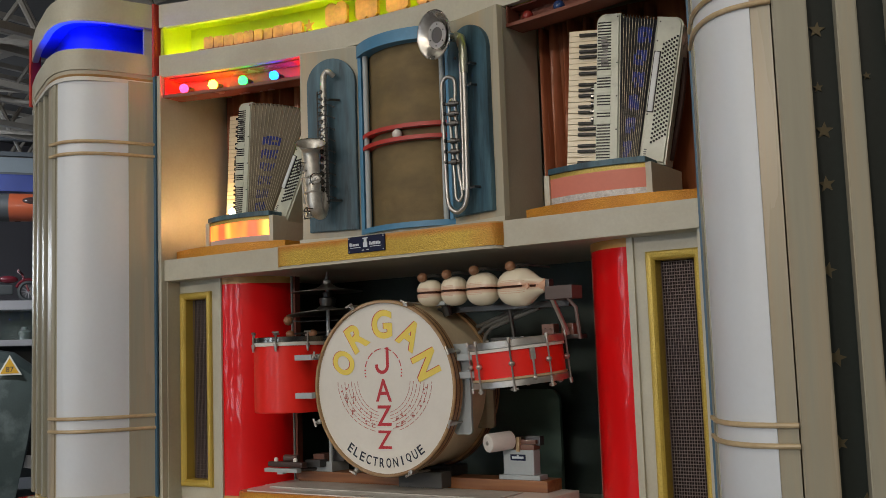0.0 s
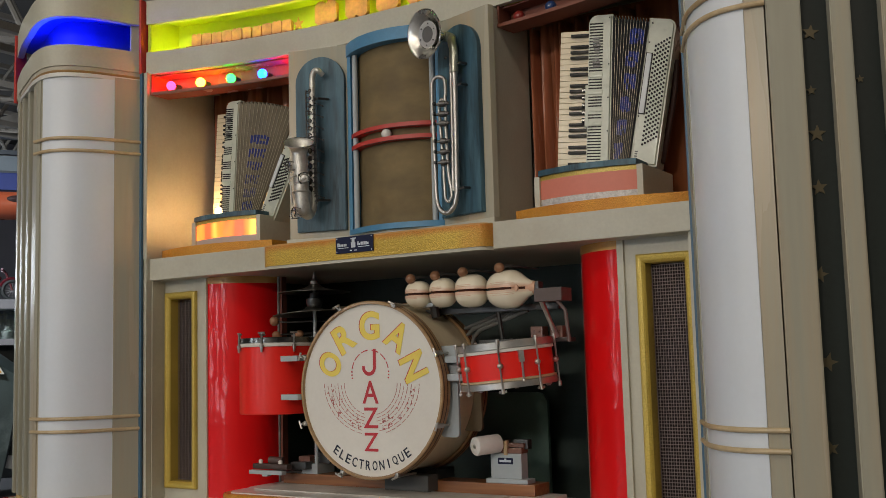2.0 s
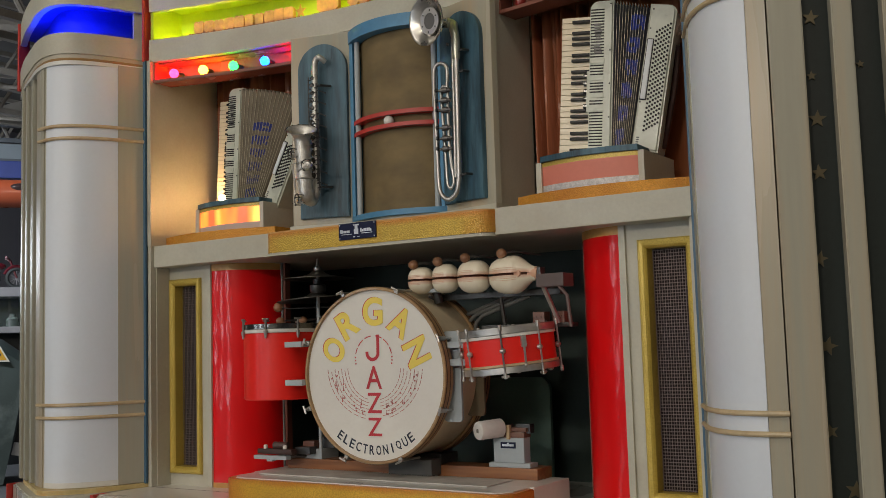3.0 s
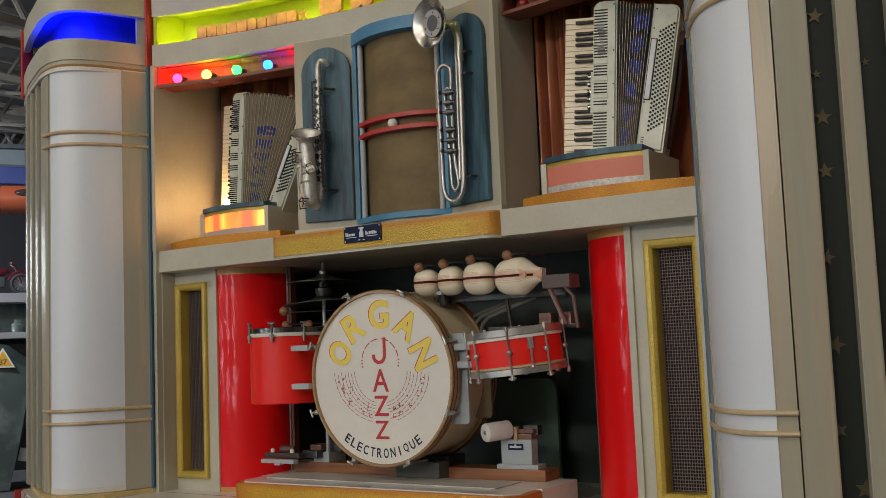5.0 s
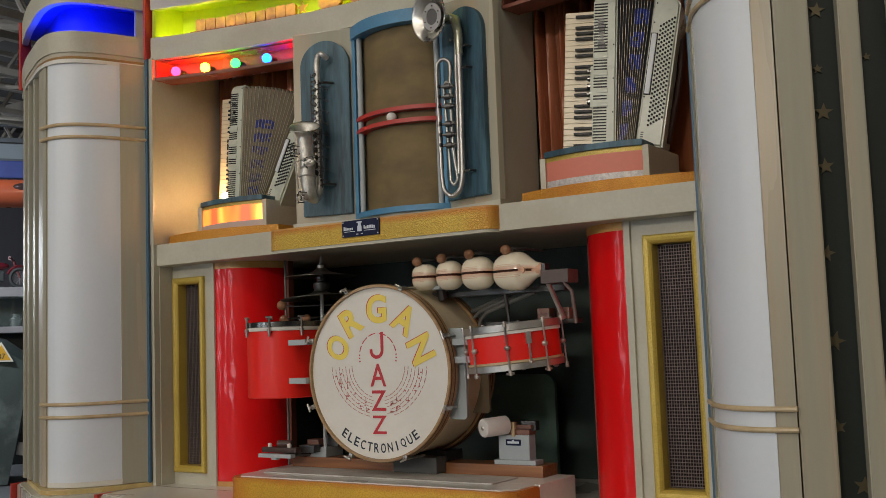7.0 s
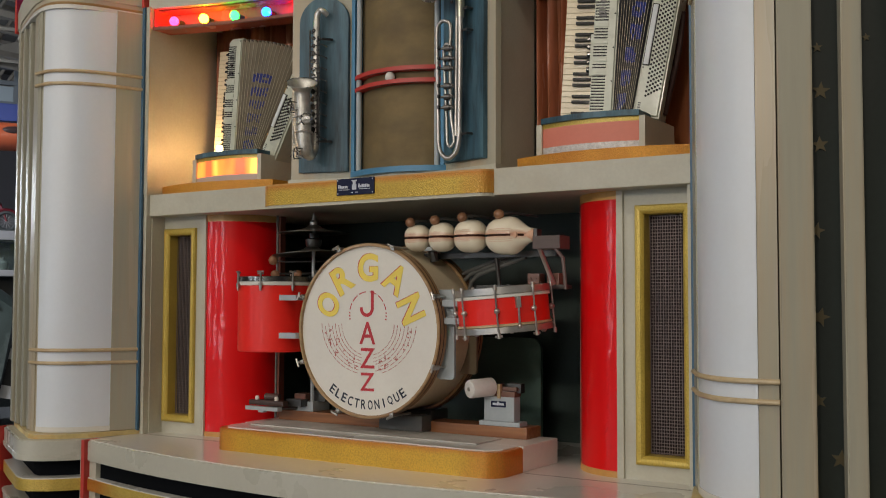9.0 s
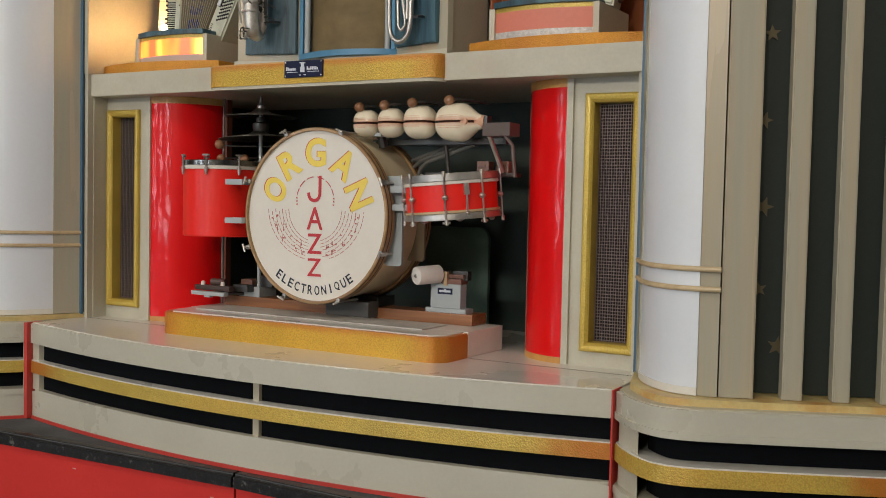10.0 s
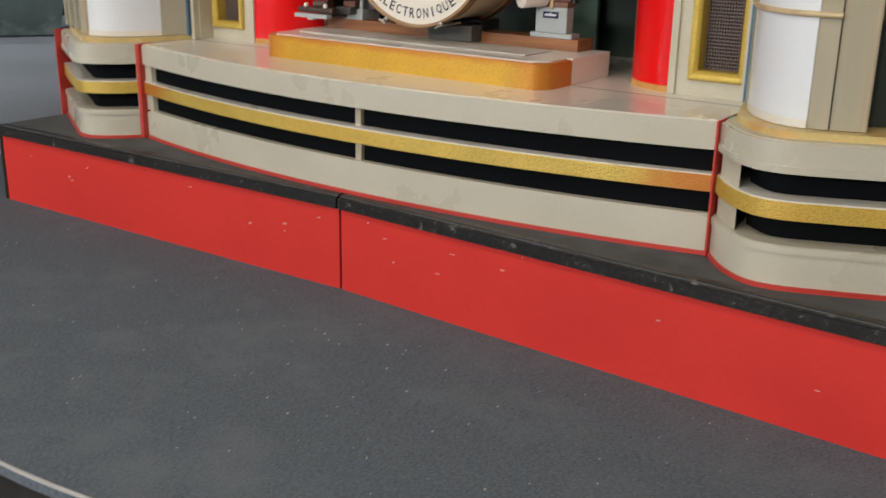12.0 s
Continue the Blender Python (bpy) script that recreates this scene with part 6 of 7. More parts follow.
def temple_blocks():
    rail = thing("block_rail", "grey metal rail and posts carrying the temple blocks", "mounting rail")
    for nm, b, mt in (("bar", (0.13, 0.70, 0.09, 0.12, 1.700, 1.722), STEEL_DARK), ("end_plate", (0.662, 0.768, -0.02, 0.06, 1.722, 1.768), shade("pinkish_metal", (0.10, 0.072, 0.068), rough=0.5)), ("foot", (0.165, 0.225, -0.0, 0.10, 1.728, 1.742), GREY_PAINT)):
        bm = bmesh.new()
        box(bm, *b, 0.002)
        part(nm, bm, mt, rail)
    for pts, r, mt in (([(0.195, 0.05, 1.735), (0.20, 0.06, 1.69)], 0.018, STEEL_DARK), ([(0.44, 0.11, 1.71), (0.45, 0.13, 1.56)], 0.008, STEEL_DARK), ([(0.665, 0.02, 1.735), (0.685, 0.10, 1.60)], 0.009, NICKEL), ([(0.735, -0.01, 1.735), (0.770, 0.0, 1.690), (0.782, 0.0, 1.58)], 0.0065, shade("pinkish_rod", (0.13, 0.09, 0.085), rough=0.5))):
        bm = bmesh.new()
        tube(bm, pts, r, 8)
        part("post", bm, mt, rail, "", True)
    for k in range(3):
        bm = bmesh.new()
        o = Vector((-0.045 * k, 0.02 * k, 0.004 * k))
        tube(bm, [Vector((0.300, 0.15, 1.575)) + o, Vector((0.312, 0.145, 1.612)) + o, Vector((0.345, 0.14, 1.638)) + o, Vector((0.56, 0.12, 1.702)) + o], 0.008, 8)
        part("air_hose", bm, HOSE, rail, "grey hose", True)
    bm = bmesh.new()
    box(bm, 0.36, 0.73, 0.10, 0.16, 1.583, 1.598, 0.002)
    part("lower_bar", bm, STEEL_DARK, rail)
    for x in (0.60, 0.68):
        bm = bmesh.new()
        box(bm, x - 0.024, x + 0.024, 0.105, 0.15, 1.598, 1.640, 0.003)
        for q in (-0.009, 0.010):
            tube(bm, [(x + q, 0.106, 1.622), (x + q, 0.102, 1.622)], 0.004, 8)
        part("magnet_block", bm, PLANK_PINK, rail)
    for i, (cx, cz, w, hh, neck) in enumerate(((0.162, 1.776, 0.100, 0.102, 0), (0.270, 1.777, 0.100, 0.110, 0), (0.392, 1.777, 0.124, 0.122, 0), (0.554, 1.774, 0.186, 0.138, 1))):
        t = thing("temple_block", "ivory lacquered temple block with a long slit" + (" and bare wooden neck" if neck else ""), "temple block", "temple blocks over the drums")
        cy = 0.0 + 0.004 * i
        d = hh * 0.85
        for up in (1, -1):
            n = 20
            bm = bmesh.new()
            rings = []
            for k in range(n + 1):
                u = -1 + 2 * k / n
                x = cx + u * w / 2
                f = block_girth(u, neck)
                row = []
                m_ = 14
                for j in range(m_ + 1):
                    a = math.pi * j / m_
                    row.append(bm.verts.new((x, cy - d / 2 * f * math.cos(a), cz + up * (0.0042 + (hh / 2 - 0.004) * f * math.sin(a) ** 0.8))))
                rings.append(row)
            for a_, b_ in zip(rings, rings[1:]):
                for j in range(len(a_) - 1):
                    bm.faces.new((a_[j], a_[j + 1], b_[j + 1], b_[j]))
            for row in (rings[0], rings[-1]):
                bm.faces.new(row)
            for a_, b_ in zip(rings, rings[1:]):
                bm.faces.new((a_[0], b_[0], b_[-1], a_[-1]))
            bmesh.ops.remove_doubles(bm, verts=bm.verts, dist=1e-5)
            half = part("half", bm, IVORY, t, "", True)
            for g in (0.18, 0.28):
                # scribed lines beside the slit
                bm = bmesh.new()
                pts = []
                for k in range(3, n - 5):
                    u = -1 + 2 * k / n
                    f = block_girth(u, neck)
                    a = math.asin(g ** (1 / 0.8))
                    pts.append((cx + u * w / 2, cy - d / 2 * f * math.cos(a) - 0.0002, cz + up * (0.0042 + (hh / 2 - 0.004) * f * g)))
                tube(bm, pts, 0.0009, 4)
                part("scribed_line", bm, PINK_WOOD, half)
        bm = bmesh.new()
        ball(bm, (cx - w * 0.03, cy + 0.006, cz), 0.5, 20, (w * 0.86, d * 0.9, 0.03))
        part("dark_hollow", bm, shade("slit_brown", (0.10, 0.035, 0.02), rough=0.7), t, "", True)
        if neck:
            bm = bmesh.new()
            tube(bm, [(cx + w * 0.36, cy, cz), (cx + w * 0.46, cy, cz), (cx + w * 0.56, cy, cz)], [0.020, 0.023, 0.022], 16)
            part("neck", bm, PINK_WOOD, t, "bare pinkish wooden neck", True)
            bm = bmesh.new()
            tube(bm, [(cx + w * 0.21, cy - d * 0.385, cz), (cx + w * 0.21, cy - d * 0.30, cz)], 0.013, 12)
            part("slit_end", bm, PINK_WOOD, t, "", True)
            bm = bmesh.new()
            box(bm, cx + w * 0.56, cx + w * 0.64, cy - 0.018, cy + 0.018, cz - 0.024, cz + 0.02, 0.002)
            part("neck_clamp", bm, STEEL_DARK, t)
        m = thing("block_mallet", "round brown wooden mallet resting on the temple block", "mallet", "temple block mallets")
        bx, bz = cx - w * 0.16, cz + hh / 2 + 0.012
        bm = bmesh.new()
        ball(bm, (bx, cy - 0.028, bz - 0.004), 0.0185, 14, (1.08, 1, 1))
        part("ball", bm, BALL_WOOD, m, "", True)
        bm = bmesh.new()
        tube(bm, [(bx, cy - 0.028, bz - 0.004), (bx + 0.03, cy - 0.01, bz + 0.002), (bx + 0.08, cy + 0.12, bz - 0.006)], [0.009, 0.005, 0.004], 8)
        part("stem", bm, STEEL_DARK, m, "", True)


def cymbals():
    t = thing("cymbal_stand", "pair of tarnished cymbals on a thin steel rod", "cymbals")
    c = Vector((-0.432, 0.10, 0))
    bm = bmesh.new()
    tube(bm, [c + Vector((0, 0, 1.079)), c + Vector((0, 0, 1.86))], 0.0075, 8)
    part("rod", bm, GREY_PAINT, t, "", True)
    for z, r, tilt in ((1.832, 0.150, 0.0), (1.744, 0.165, 3.0)):
        M = Matrix.Translation(c + Vector((-0.01 if tilt else 0, 0, z))) @ Matrix.Rotation(radians(-tilt), 4, "Y")
        bm = bmesh.new()
        prof = [(0, 0.026), (0.02, 0.024), (0.035, 0.012), (0.05, 0.006), (r * 0.6, -0.002), (r, -0.010), (r, -0.0115), (r * 0.6, -0.004), (0.05, 0.003), (0.03, 0.01), (0, 0.02)]
        lathe(bm, prof, 48, M)
        part("cymbal", bm, BRONZE, t, "tarnished cymbal", True)
    bm = bmesh.new()
    lathe(bm, [(0, 1.76), (0.028, 1.762), (0.034, 1.775), (0.034, 1.795), (0.02, 1.80), (0.02, 1.82), (0, 1.82)], 20, Matrix.Translation(c))
    part("collar", bm, STEEL_DARK, t, "", True)
    bm = bmesh.new()
    lathe(bm, [(0, 1.855), (0.016, 1.856), (0.018, 1.868), (0.008, 1.876), (0.004, 1.905), (0, 1.907)], 16, Matrix.Translation(c))
    part("finial", bm, NICKEL, t, "", True)
    m = thing("cymbal_beater", "wooden ball beater on a thin stem below the cymbals", "beater")
    bm = bmesh.new()
    ball(bm, (-0.655, 0.10, 1.712), 0.021, 14)
    part("ball", bm, BALL_WOOD, m, "", True)
    bm = bmesh.new()
    tube(bm, [(-0.655, 0.10, 1.712), (-0.60, 0.11, 1.705), (-0.43, 0.16, 1.705), (-0.36, 0.22, 1.70)], 0.0035, 6)
    part("stem", bm, STEEL_DARK, m)
    bm = bmesh.new()
    tube(bm, [(-0.722, 0.20, STAGE + 0.003), (-0.722, 0.20, 1.914)], 0.0055, 8)
    tagged(link("upright_rod", bm, HOSE, True), "thin steel upright rod behind the tom drum", "rod")


def clapper():
    t = thing("wood_clapper", "grey bracketed clapper with two dark wooden bars", "clapper")
    for nm, b, mt, bev in (("bracket", (-0.700, -0.520, -0.015, 0.015, 1.082, 1.098), GREY_PAINT, 0.003), ("lug", (-0.63, -0.60, -0.012, 0.012, 1.074, 1.082), GREY_PAINT, 0.002),
                           ("lower_bar", (-0.695, -0.505, 0.0, 0.035, 1.101, 1.124), shade("dark_bar", (0.06, 0.035, 0.03), rough=0.4), 0.009), ("base_block", (-0.53, -0.42, 0.09, 0.20, 1.079, 1.12), GREY_PAINT, 0.003),
                           ("magnet", (-0.53, -0.45, 0.05, 0.10, 1.10, 1.13), STEEL_DARK, 0.003), ("wood_block", (-0.52, -0.46, 0.09, 0.15, 1.12, 1.15), PLANK_PINK, 0.002), ("cap", (-0.46, -0.38, 0.12, 0.18, 1.12, 1.165), STEEL_DARK, 0.003)):
        bm = bmesh.new()
        box(bm, *b, bev)
        part(nm, bm, mt, t)
    bm = bmesh.new()
    tube(bm, [(-0.615, 0.02, 1.137), (-0.55, 0.03, 1.136)], 0.0155, 12)
    part("upper_bar", bm, shade("dark_bar_upper", (0.075, 0.045, 0.04), rough=0.4), t, "", True)
    for x in (-0.655, -0.548):
        bm = bmesh.new()
        lathe(bm, [(0, 1.124), (0.009, 1.124), (0.009, 1.136), (0.005, 1.14), (0, 1.14)], 10, Matrix.Translation((x, 0.01, 0)))
        part("felt_stud", bm, DRUMHEAD, t, "", True)
    bm = bmesh.new()
    tube(bm, [(-0.60, 0.02, 1.09), (-0.50, 0.10, 1.09)], 0.008, 8)
    part("arm", bm, STEEL_DARK, t)


def beater():
    t = thing("mallet_striker", "grey striker box with a white felt mallet on the plank", "striker")
    for nm, b, mt, bev in (("base", (0.378, 0.550, 0.092, 0.152, 1.079, 1.096), GREY_PAINT, 0.003), ("body", (0.396, 0.524, 0.098, 0.146, 1.096, 1.186), GREY_PAINT, 0.004), ("top_block", (0.440, 0.525, 0.10, 0.15, 1.186, 1.206), PLANK_PINK, 0.002), ("top_block", (0.445, 0.53, 0.105, 0.15, 1.208, 1.222), PLANK_PINK, 0.002), ("clip", (0.455, 0.468, 0.092, 0.11, 1.180, 1.232), CREAM, 0.002), ("coil", (0.48, 0.54, 0.12, 0.152, 1.20, 1.235), STEEL_DARK, 0.003)):
        bm = bmesh.new()
        box(bm, *b, bev)
        part(nm, bm, mt, t)
    p = part("maker_plate", (lambda q: (box(q, 0.428, 0.490, 0.0955, 0.098, 1.148, 1.170, 0), q)[1])(bmesh.new()), PLAQUE_BLUE, t, "small navy plate")
    for x, w in ((0.445, 0.02), (0.473, 0.02), (0.459, 0.008)):
        bm = bmesh.new()
        box(bm, x - w / 2, x + w / 2, 0.0948, 0.0955, 1.155, 1.163 if w > 0.01 else 1.168)
        part("lettering_bar", bm, SILVER_INK, p)
    a, b = Vector((0.389, 0.005, 1.217)), Vector((0.432, 0.098, 1.222))
    d = (b - a).normalized()
    bm = bmesh.new()
    tube(bm, [a - d * 0.002, a, a + d * 0.004, b - d * 0.004, b], [0.028, 0.032, 0.034, 0.034, 0.030], 28)
    part("mallet_head", bm, shade("felt_white", (0.66, 0.64, 0.62), rough=0.8), t, "white felt mallet head", True)
    bm = bmesh.new()
    tube(bm, [a - d * 0.006, a - d * 0.001], [0.006, 0.009], 12)
    part("mallet_screw", bm, NICKEL, t, "", True)
    bm = bmesh.new()
    tube(bm, [b, b + d * 0.05], 0.01, 8)
    part("mallet_stem", bm, STEEL_DARK, t)


# ================= things on the upper stage =================
def pedestal(s):
    lit = s < 0
    t = thing("accordion_pedestal", "bowed pedestal with " + ("glowing orange panel" if lit else "pink panel and silver strip") + " on a gold base", "pedestal", "accordion pedestals")
    cx, hw = s * 0.863, 0.203
    z0 = SHELF
    # gold base: a flat bowed board
    bx0, bx1 = (0.585, 1.232)
    n = 24
    pts = []
    for k in range(n + 1):
        x = bx0 + (bx1 - bx0) * k / n
        u = (x - 0.93) / 0.36
        pts.append((s * x, -0.066 + 0.085 * u * u))
    if s < 0:
        pts = pts[::-1]
    bm = bmesh.new()
    prism(bm, pts + [(pts[-1][0], 0.30), (pts[0][0], 0.30)], z0, z0 + 0.040)
    part("gold_base", bm, hammered_gold("orange_gold_base", (0.68, 0.31, 0.035), (0.50, 0.13, 0.015), cells=240), t, "orange-gold bowed base", True)
    body = lambda o, n=20: [(cx - hw + 0.018 + (2 * hw - 0.036) * k / n, 0.026 - 0.035 * (1 - (2 * k / n - 1) ** 2) + o) for k in range(n + 1)]
    zb = z0 + 0.040
    layers = [("silver_strip", zb, zb + 0.032, SILVER_TAPE, "silver glitter strip"), ("panel", zb + 0.032, zb + 0.100, None, "glowing orange glass panel" if lit else "pink glass panel"), ("yellow_strip", zb + 0.100, zb + 0.116, GOLD_SMOOTH, "yellow strip")]
    for nm, a, b, mt, lab in layers:
        if mt is None:
            mt = LIT_PANEL if lit else PINK_GLASS
        # on the lit side the panel's warm glow is put into the silver strip's colour
        if lit and nm == "silver_strip":
            mt = shade("glow_tinted_strip", (0.5, 0.42, 0.38), rough=0.5)
        bm = bmesh.new()
        ribbon(bm, body(0.002), 0.02, a, b)
        part(nm, bm, mt, t, lab, True)
    bm = bmesh.new()
    prism(bm, body(-0.012) + [(cx + hw - 0.03, 0.30), (cx - hw + 0.03, 0.30)], zb + 0.116, zb + 0.136)
    part("blue_top", bm, BLUE_PAINT, t, "teal blue top board", True)
    for sx in (-1, 1):
        bm = bmesh.new()
        x = cx + sx * (hw - 0.009)
        box(bm, x - 0.011, x + 0.011, 0.018, 0.30, zb, zb + 0.116, 0.003)
        part("side_board", bm, BEIGE, t)
    bm = bmesh.new()
    box(bm, cx - hw + 0.02, cx + hw - 0.02, 0.29, 0.30, zb, zb + 0.116)
    part("back_board", bm, BEIGE_DARK, t)
    if lit:
        l_ = thing("glow_lamp", "row of warm glowing bulbs on the pedestal behind the accordion", "lamp")
        for k in range(3):
            bm = bmesh.new()
            ball(bm, (cx - (0.132, 0.05, -0.04)[k], (0.112, 0.247, 0.247)[k], zb + (0.172, 0.153, 0.153)[k]), 0.015, 12)
            part("bulb", bm, glow("warm_bulb", (1.0, 0.56, 0.22), 310.0 if k == 0 else 1300.0), l_, "glowing warm bulb", True)


def lit_panel_material():
    m = bpy.data.materials.new("lit_orange_glass")
    m.use_nodes = True
    n, l = m.node_tree.nodes, m.node_tree.links
    b = n["Principled BSDF"]
    tc = n.new("ShaderNodeTexCoord")
    mp = n.new("ShaderNodeMapping")
    mp.inputs["Scale"].default_value = (11, 1, 2)
    l.new(tc.outputs["Object"], mp.inputs["Vector"])
    t = n.new("ShaderNodeTexNoise")
    t.inputs["Scale"].default_value, t.inputs["Detail"].default_value = 1.0, 1
    l.new(mp.outputs[0], t.inputs["Vector"])
    r = n.new("ShaderNodeValToRGB")
    e = r.color_ramp.elements
    e[0].position, e[0].color = 0.40, (1.0, 0.10, 0.03, 1)
    e[1].position, e[1].color = 0.70, (1.0, 0.66, 0.12, 1)
    k = e.new(0.54)
    k.color = (1.0, 0.27, 0.04, 1)
    l.new(t.outputs[0], r.inputs[0])
    l.new(r.outputs[0], b.inputs["Emission Color"])
    l.new(r.outputs[0], b.inputs["Base Color"])
    b.inputs["Emission Strength"].default_value = 1.5
    b.inputs["Roughness"].default_value = 0.2
    return m


LIT_PANEL = lit_panel_material()


def accordion(s, base, lean, bass_at, bass_lean, yaw, hb, folds, label):
    """A piano accordion standing on end: keys, treble box with grille, fanned bellows and a bass box with buttons."""
    t = thing("accordion", label, "accordion", "accordions in the niches")
    Y = Matrix.Rotation(radians(yaw), 4, "Z")
    M = Matrix.Translation(base) @ Y @ Matrix.Rotation(radians(lean), 4, "Y")
    B = Matrix.Translation(bass_at) @ Y @ Matrix.Rotation(radians(bass_lean), 4, "Y")
    H, D, W = (0.528 if s < 0 else 0.551), 0.175, 0.086
    KL = 0.488 if s < 0 else 0.508
    back = Y @ Vector((0, 1, 0))

    def rounded(w, h, r, flip=False):
        q = [(0, 0), (w, 0), (w, h)] + [(r - r * math.sin(a), h - r + r * math.cos(a)) for a in [math.pi / 2 * k / 6 for k in range(7)]]
        return [(w - x, z) for x, z in q][::-1] if flip else q
    bm = bmesh.new()
    prism(bm, rounded(W, H, 0.03), -D, 0, UP_FRONT)
    bmesh.ops.bevel(bm, geom=[e for e in bm.edges if all(abs(v.co.y) < 1e-5 for v in e.verts)], offset=0.008, segments=3, affect="EDGES")
    bmesh.ops.transform(bm, matrix=M, verts=bm.verts)
    treble = part("treble_box", bm, PEARL, t, "pearl celluloid treble box", True)
    bm = bmesh.new()
    z = 0.03
    while z < H - 0.03:
        if not any(abs(z - q) < 0.011 for q in (0.158, 0.208, 0.270, 0.332)):
            box(bm, 0.004, 0.052, -0.0012, 0.001, z - 0.0024, z + 0.0024)
        z += 0.0092 if s < 0 else 0.0106
    bmesh.ops.transform(bm, matrix=M, verts=bm.verts)
    p = part("grille", bm, KEY_BLACK, treble, "dark grille slots")
    p["kind"] = "stuff"
    for z in (0.158, 0.208, 0.270, 0.332):
        bm = bmesh.new()
        box(bm, 0.002, 0.054, -0.003, 0.001, z - 0.008, z + 0.008, 0.002, M)
        part("grille_bar", bm, PEARL, treble, "plain pearl bar between the slots", True)
    bm = bmesh.new()
    rr = random.Random(8)
    for k in range(9):
        zz = 0.36 + k * 0.0125
        box(bm, 0.022 + rr.uniform(-0.006, 0.004), 0.040 + rr.uniform(-0.004, 0.006), -0.0035, -0.001, zz, zz + 0.007)
    bmesh.ops.transform(bm, matrix=M, verts=bm.verts)
    p = part("maker_mark", bm, STEEL_DARK, treble, "dark unreadable maker mark")
    p["kind"] = "stuff"
    bm = bmesh.new()
    for z in (0.012, 0.13, 0.25, 0.37, H - 0.014):
        tube(bm, [(W - 0.012, 0.001, z), (W - 0.012, -0.002, z)], 0.0028, 8)
    bmesh.ops.transform(bm, matrix=M, verts=bm.verts)
    p = part("screws", bm, KEY_BLACK, treble)
    p["kind"] = "stuff"
    # keyboard; on the open accordion it lies further back behind the treble box
    dy, bx = (0.016, -0.056) if s < 0 else (0.0, -0.071)
    kb = part("keyboard", (lambda q: (box(q, -0.112, 0.0, 0.062 + dy, 0.12 + dy, 0.0, KL + 0.002, 0.004, M), q)[1])(bmesh.new()), PEARL, t, "keyboard body")
    nk, kh = 25, KL / 25
    kme = None
    for k in range(nk):
        if kme is None:
            bm = bmesh.new()
            box(bm, -0.111, -0.002, 0.046 + dy, 0.062 + dy, 0.0006, kh - 0.0006, 0.0012)
            ob = part("white_key", bm, KEY_WHITE, kb)
            kme = ob.data
        else:
            ob = new("white_key", kme)
            ob.parent = kb
        ob.matrix_world = M @ Matrix.Translation((0, 0, 0.001 + k * kh))
    bme = None
    pat = [1, 0, 1, 1, 0, 1, 1]
    for k in range(nk - 1):
        if not pat[k % 7]:
            continue
        if bme is None:
            bm = bmesh.new()
            box(bm, bx, -0.003, 0.030 + dy, 0.047 + dy, -0.0048, 0.0048, 0.0016)
            ob = part("black_key", bm, KEY_BLACK, kb)
            bme = ob.data
        else:
            ob = new("black_key", bme)
            ob.parent = kb
        ob.matrix_world = M @ Matrix.Translation((0, 0, 0.001 + (k + 1) * kh))
    bm = bmesh.new()
    box(bm, -0.010, 0.004, 0.010, 0.03, 0.15, 0.30, 0.004, M)
    reg = part("register_rail", bm, PEARL, t, "register switch rail", True)
    for k in range(5):
        bm = bmesh.new()
        lathe(bm, [(0, 0), (0.009, 0), (0.009, 0.012), (0, 0.014)], 10, M @ Matrix.Translation((-0.009, 0.02, 0.175 + k * 0.027)) @ Matrix.Rotation(radians(-90), 4, "Y"))
        part("register_switch", bm, HOOP_METAL, reg, "", True)
    # bellows
    a0, a1 = M @ Vector((W, 0, 0.004)), M @ Vector((W, 0, H - 0.006))
    b0, b1 = B @ Vector((0, 0, 0.004)), B @ Vector((0, 0, hb - 0.004))
    up_a, up_b = (a1 - a0).normalized(), (b1 - b0).normalized()
    bm = bmesh.new()
    loops = []
    n = folds * 2
    ridges = []
    for i in range(n + 1):
        u = i / n
        # every fold has the same length and fans round the closed end
        lo = a0.lerp(b0, u)
        ang = up_a.lerp(up_b, u).normalized()
        hi = lo + ang * ((a1 - a0).length * (1 - u) + (0.478 if s < 0 else hb - 0.010) * u)
        if i % 2:
            k_in = 0.015
            f = [lo + ang * k_in + back * k_in, hi - ang * k_in + back * k_in]
            g = [hi - ang * k_in + back * (D - k_in), lo + ang * k_in + back * (D - k_in)]
        else:
            f = [lo + back * 0.001, hi + back * 0.001]
            g = [hi + back * (D - 0.001), lo + back * (D - 0.001)]
            ridges.append((lo, hi))
        loops.append([bm.verts.new(v) for v in f + g])
    for p0, p1 in zip(loops, loops[1:]):
        for k in range(4):
            bm.faces.new((p0[k], p0[(k + 1) % 4], p1[(k + 1) % 4], p1[k]))
    bel = part("bellows", bm, BELLOWS if s < 0 else BELLOWS_DARK, t, "pleated bellows")
    bm = bmesh.new()
    for lo, hi in ridges[1:-1]:
        tube(bm, [lo + back * -0.0004, hi + back * -0.0004, hi + back * D], 0.0012 if s < 0 else 0.0006, 4)
    p = part("fold_edges", bm, BELLOWS_EDGE, bel, "pale metal fold edges")
    p["kind"] = "stuff"
    bm = bmesh.new()
    rr = random.Random(21 + s)
    count = 6
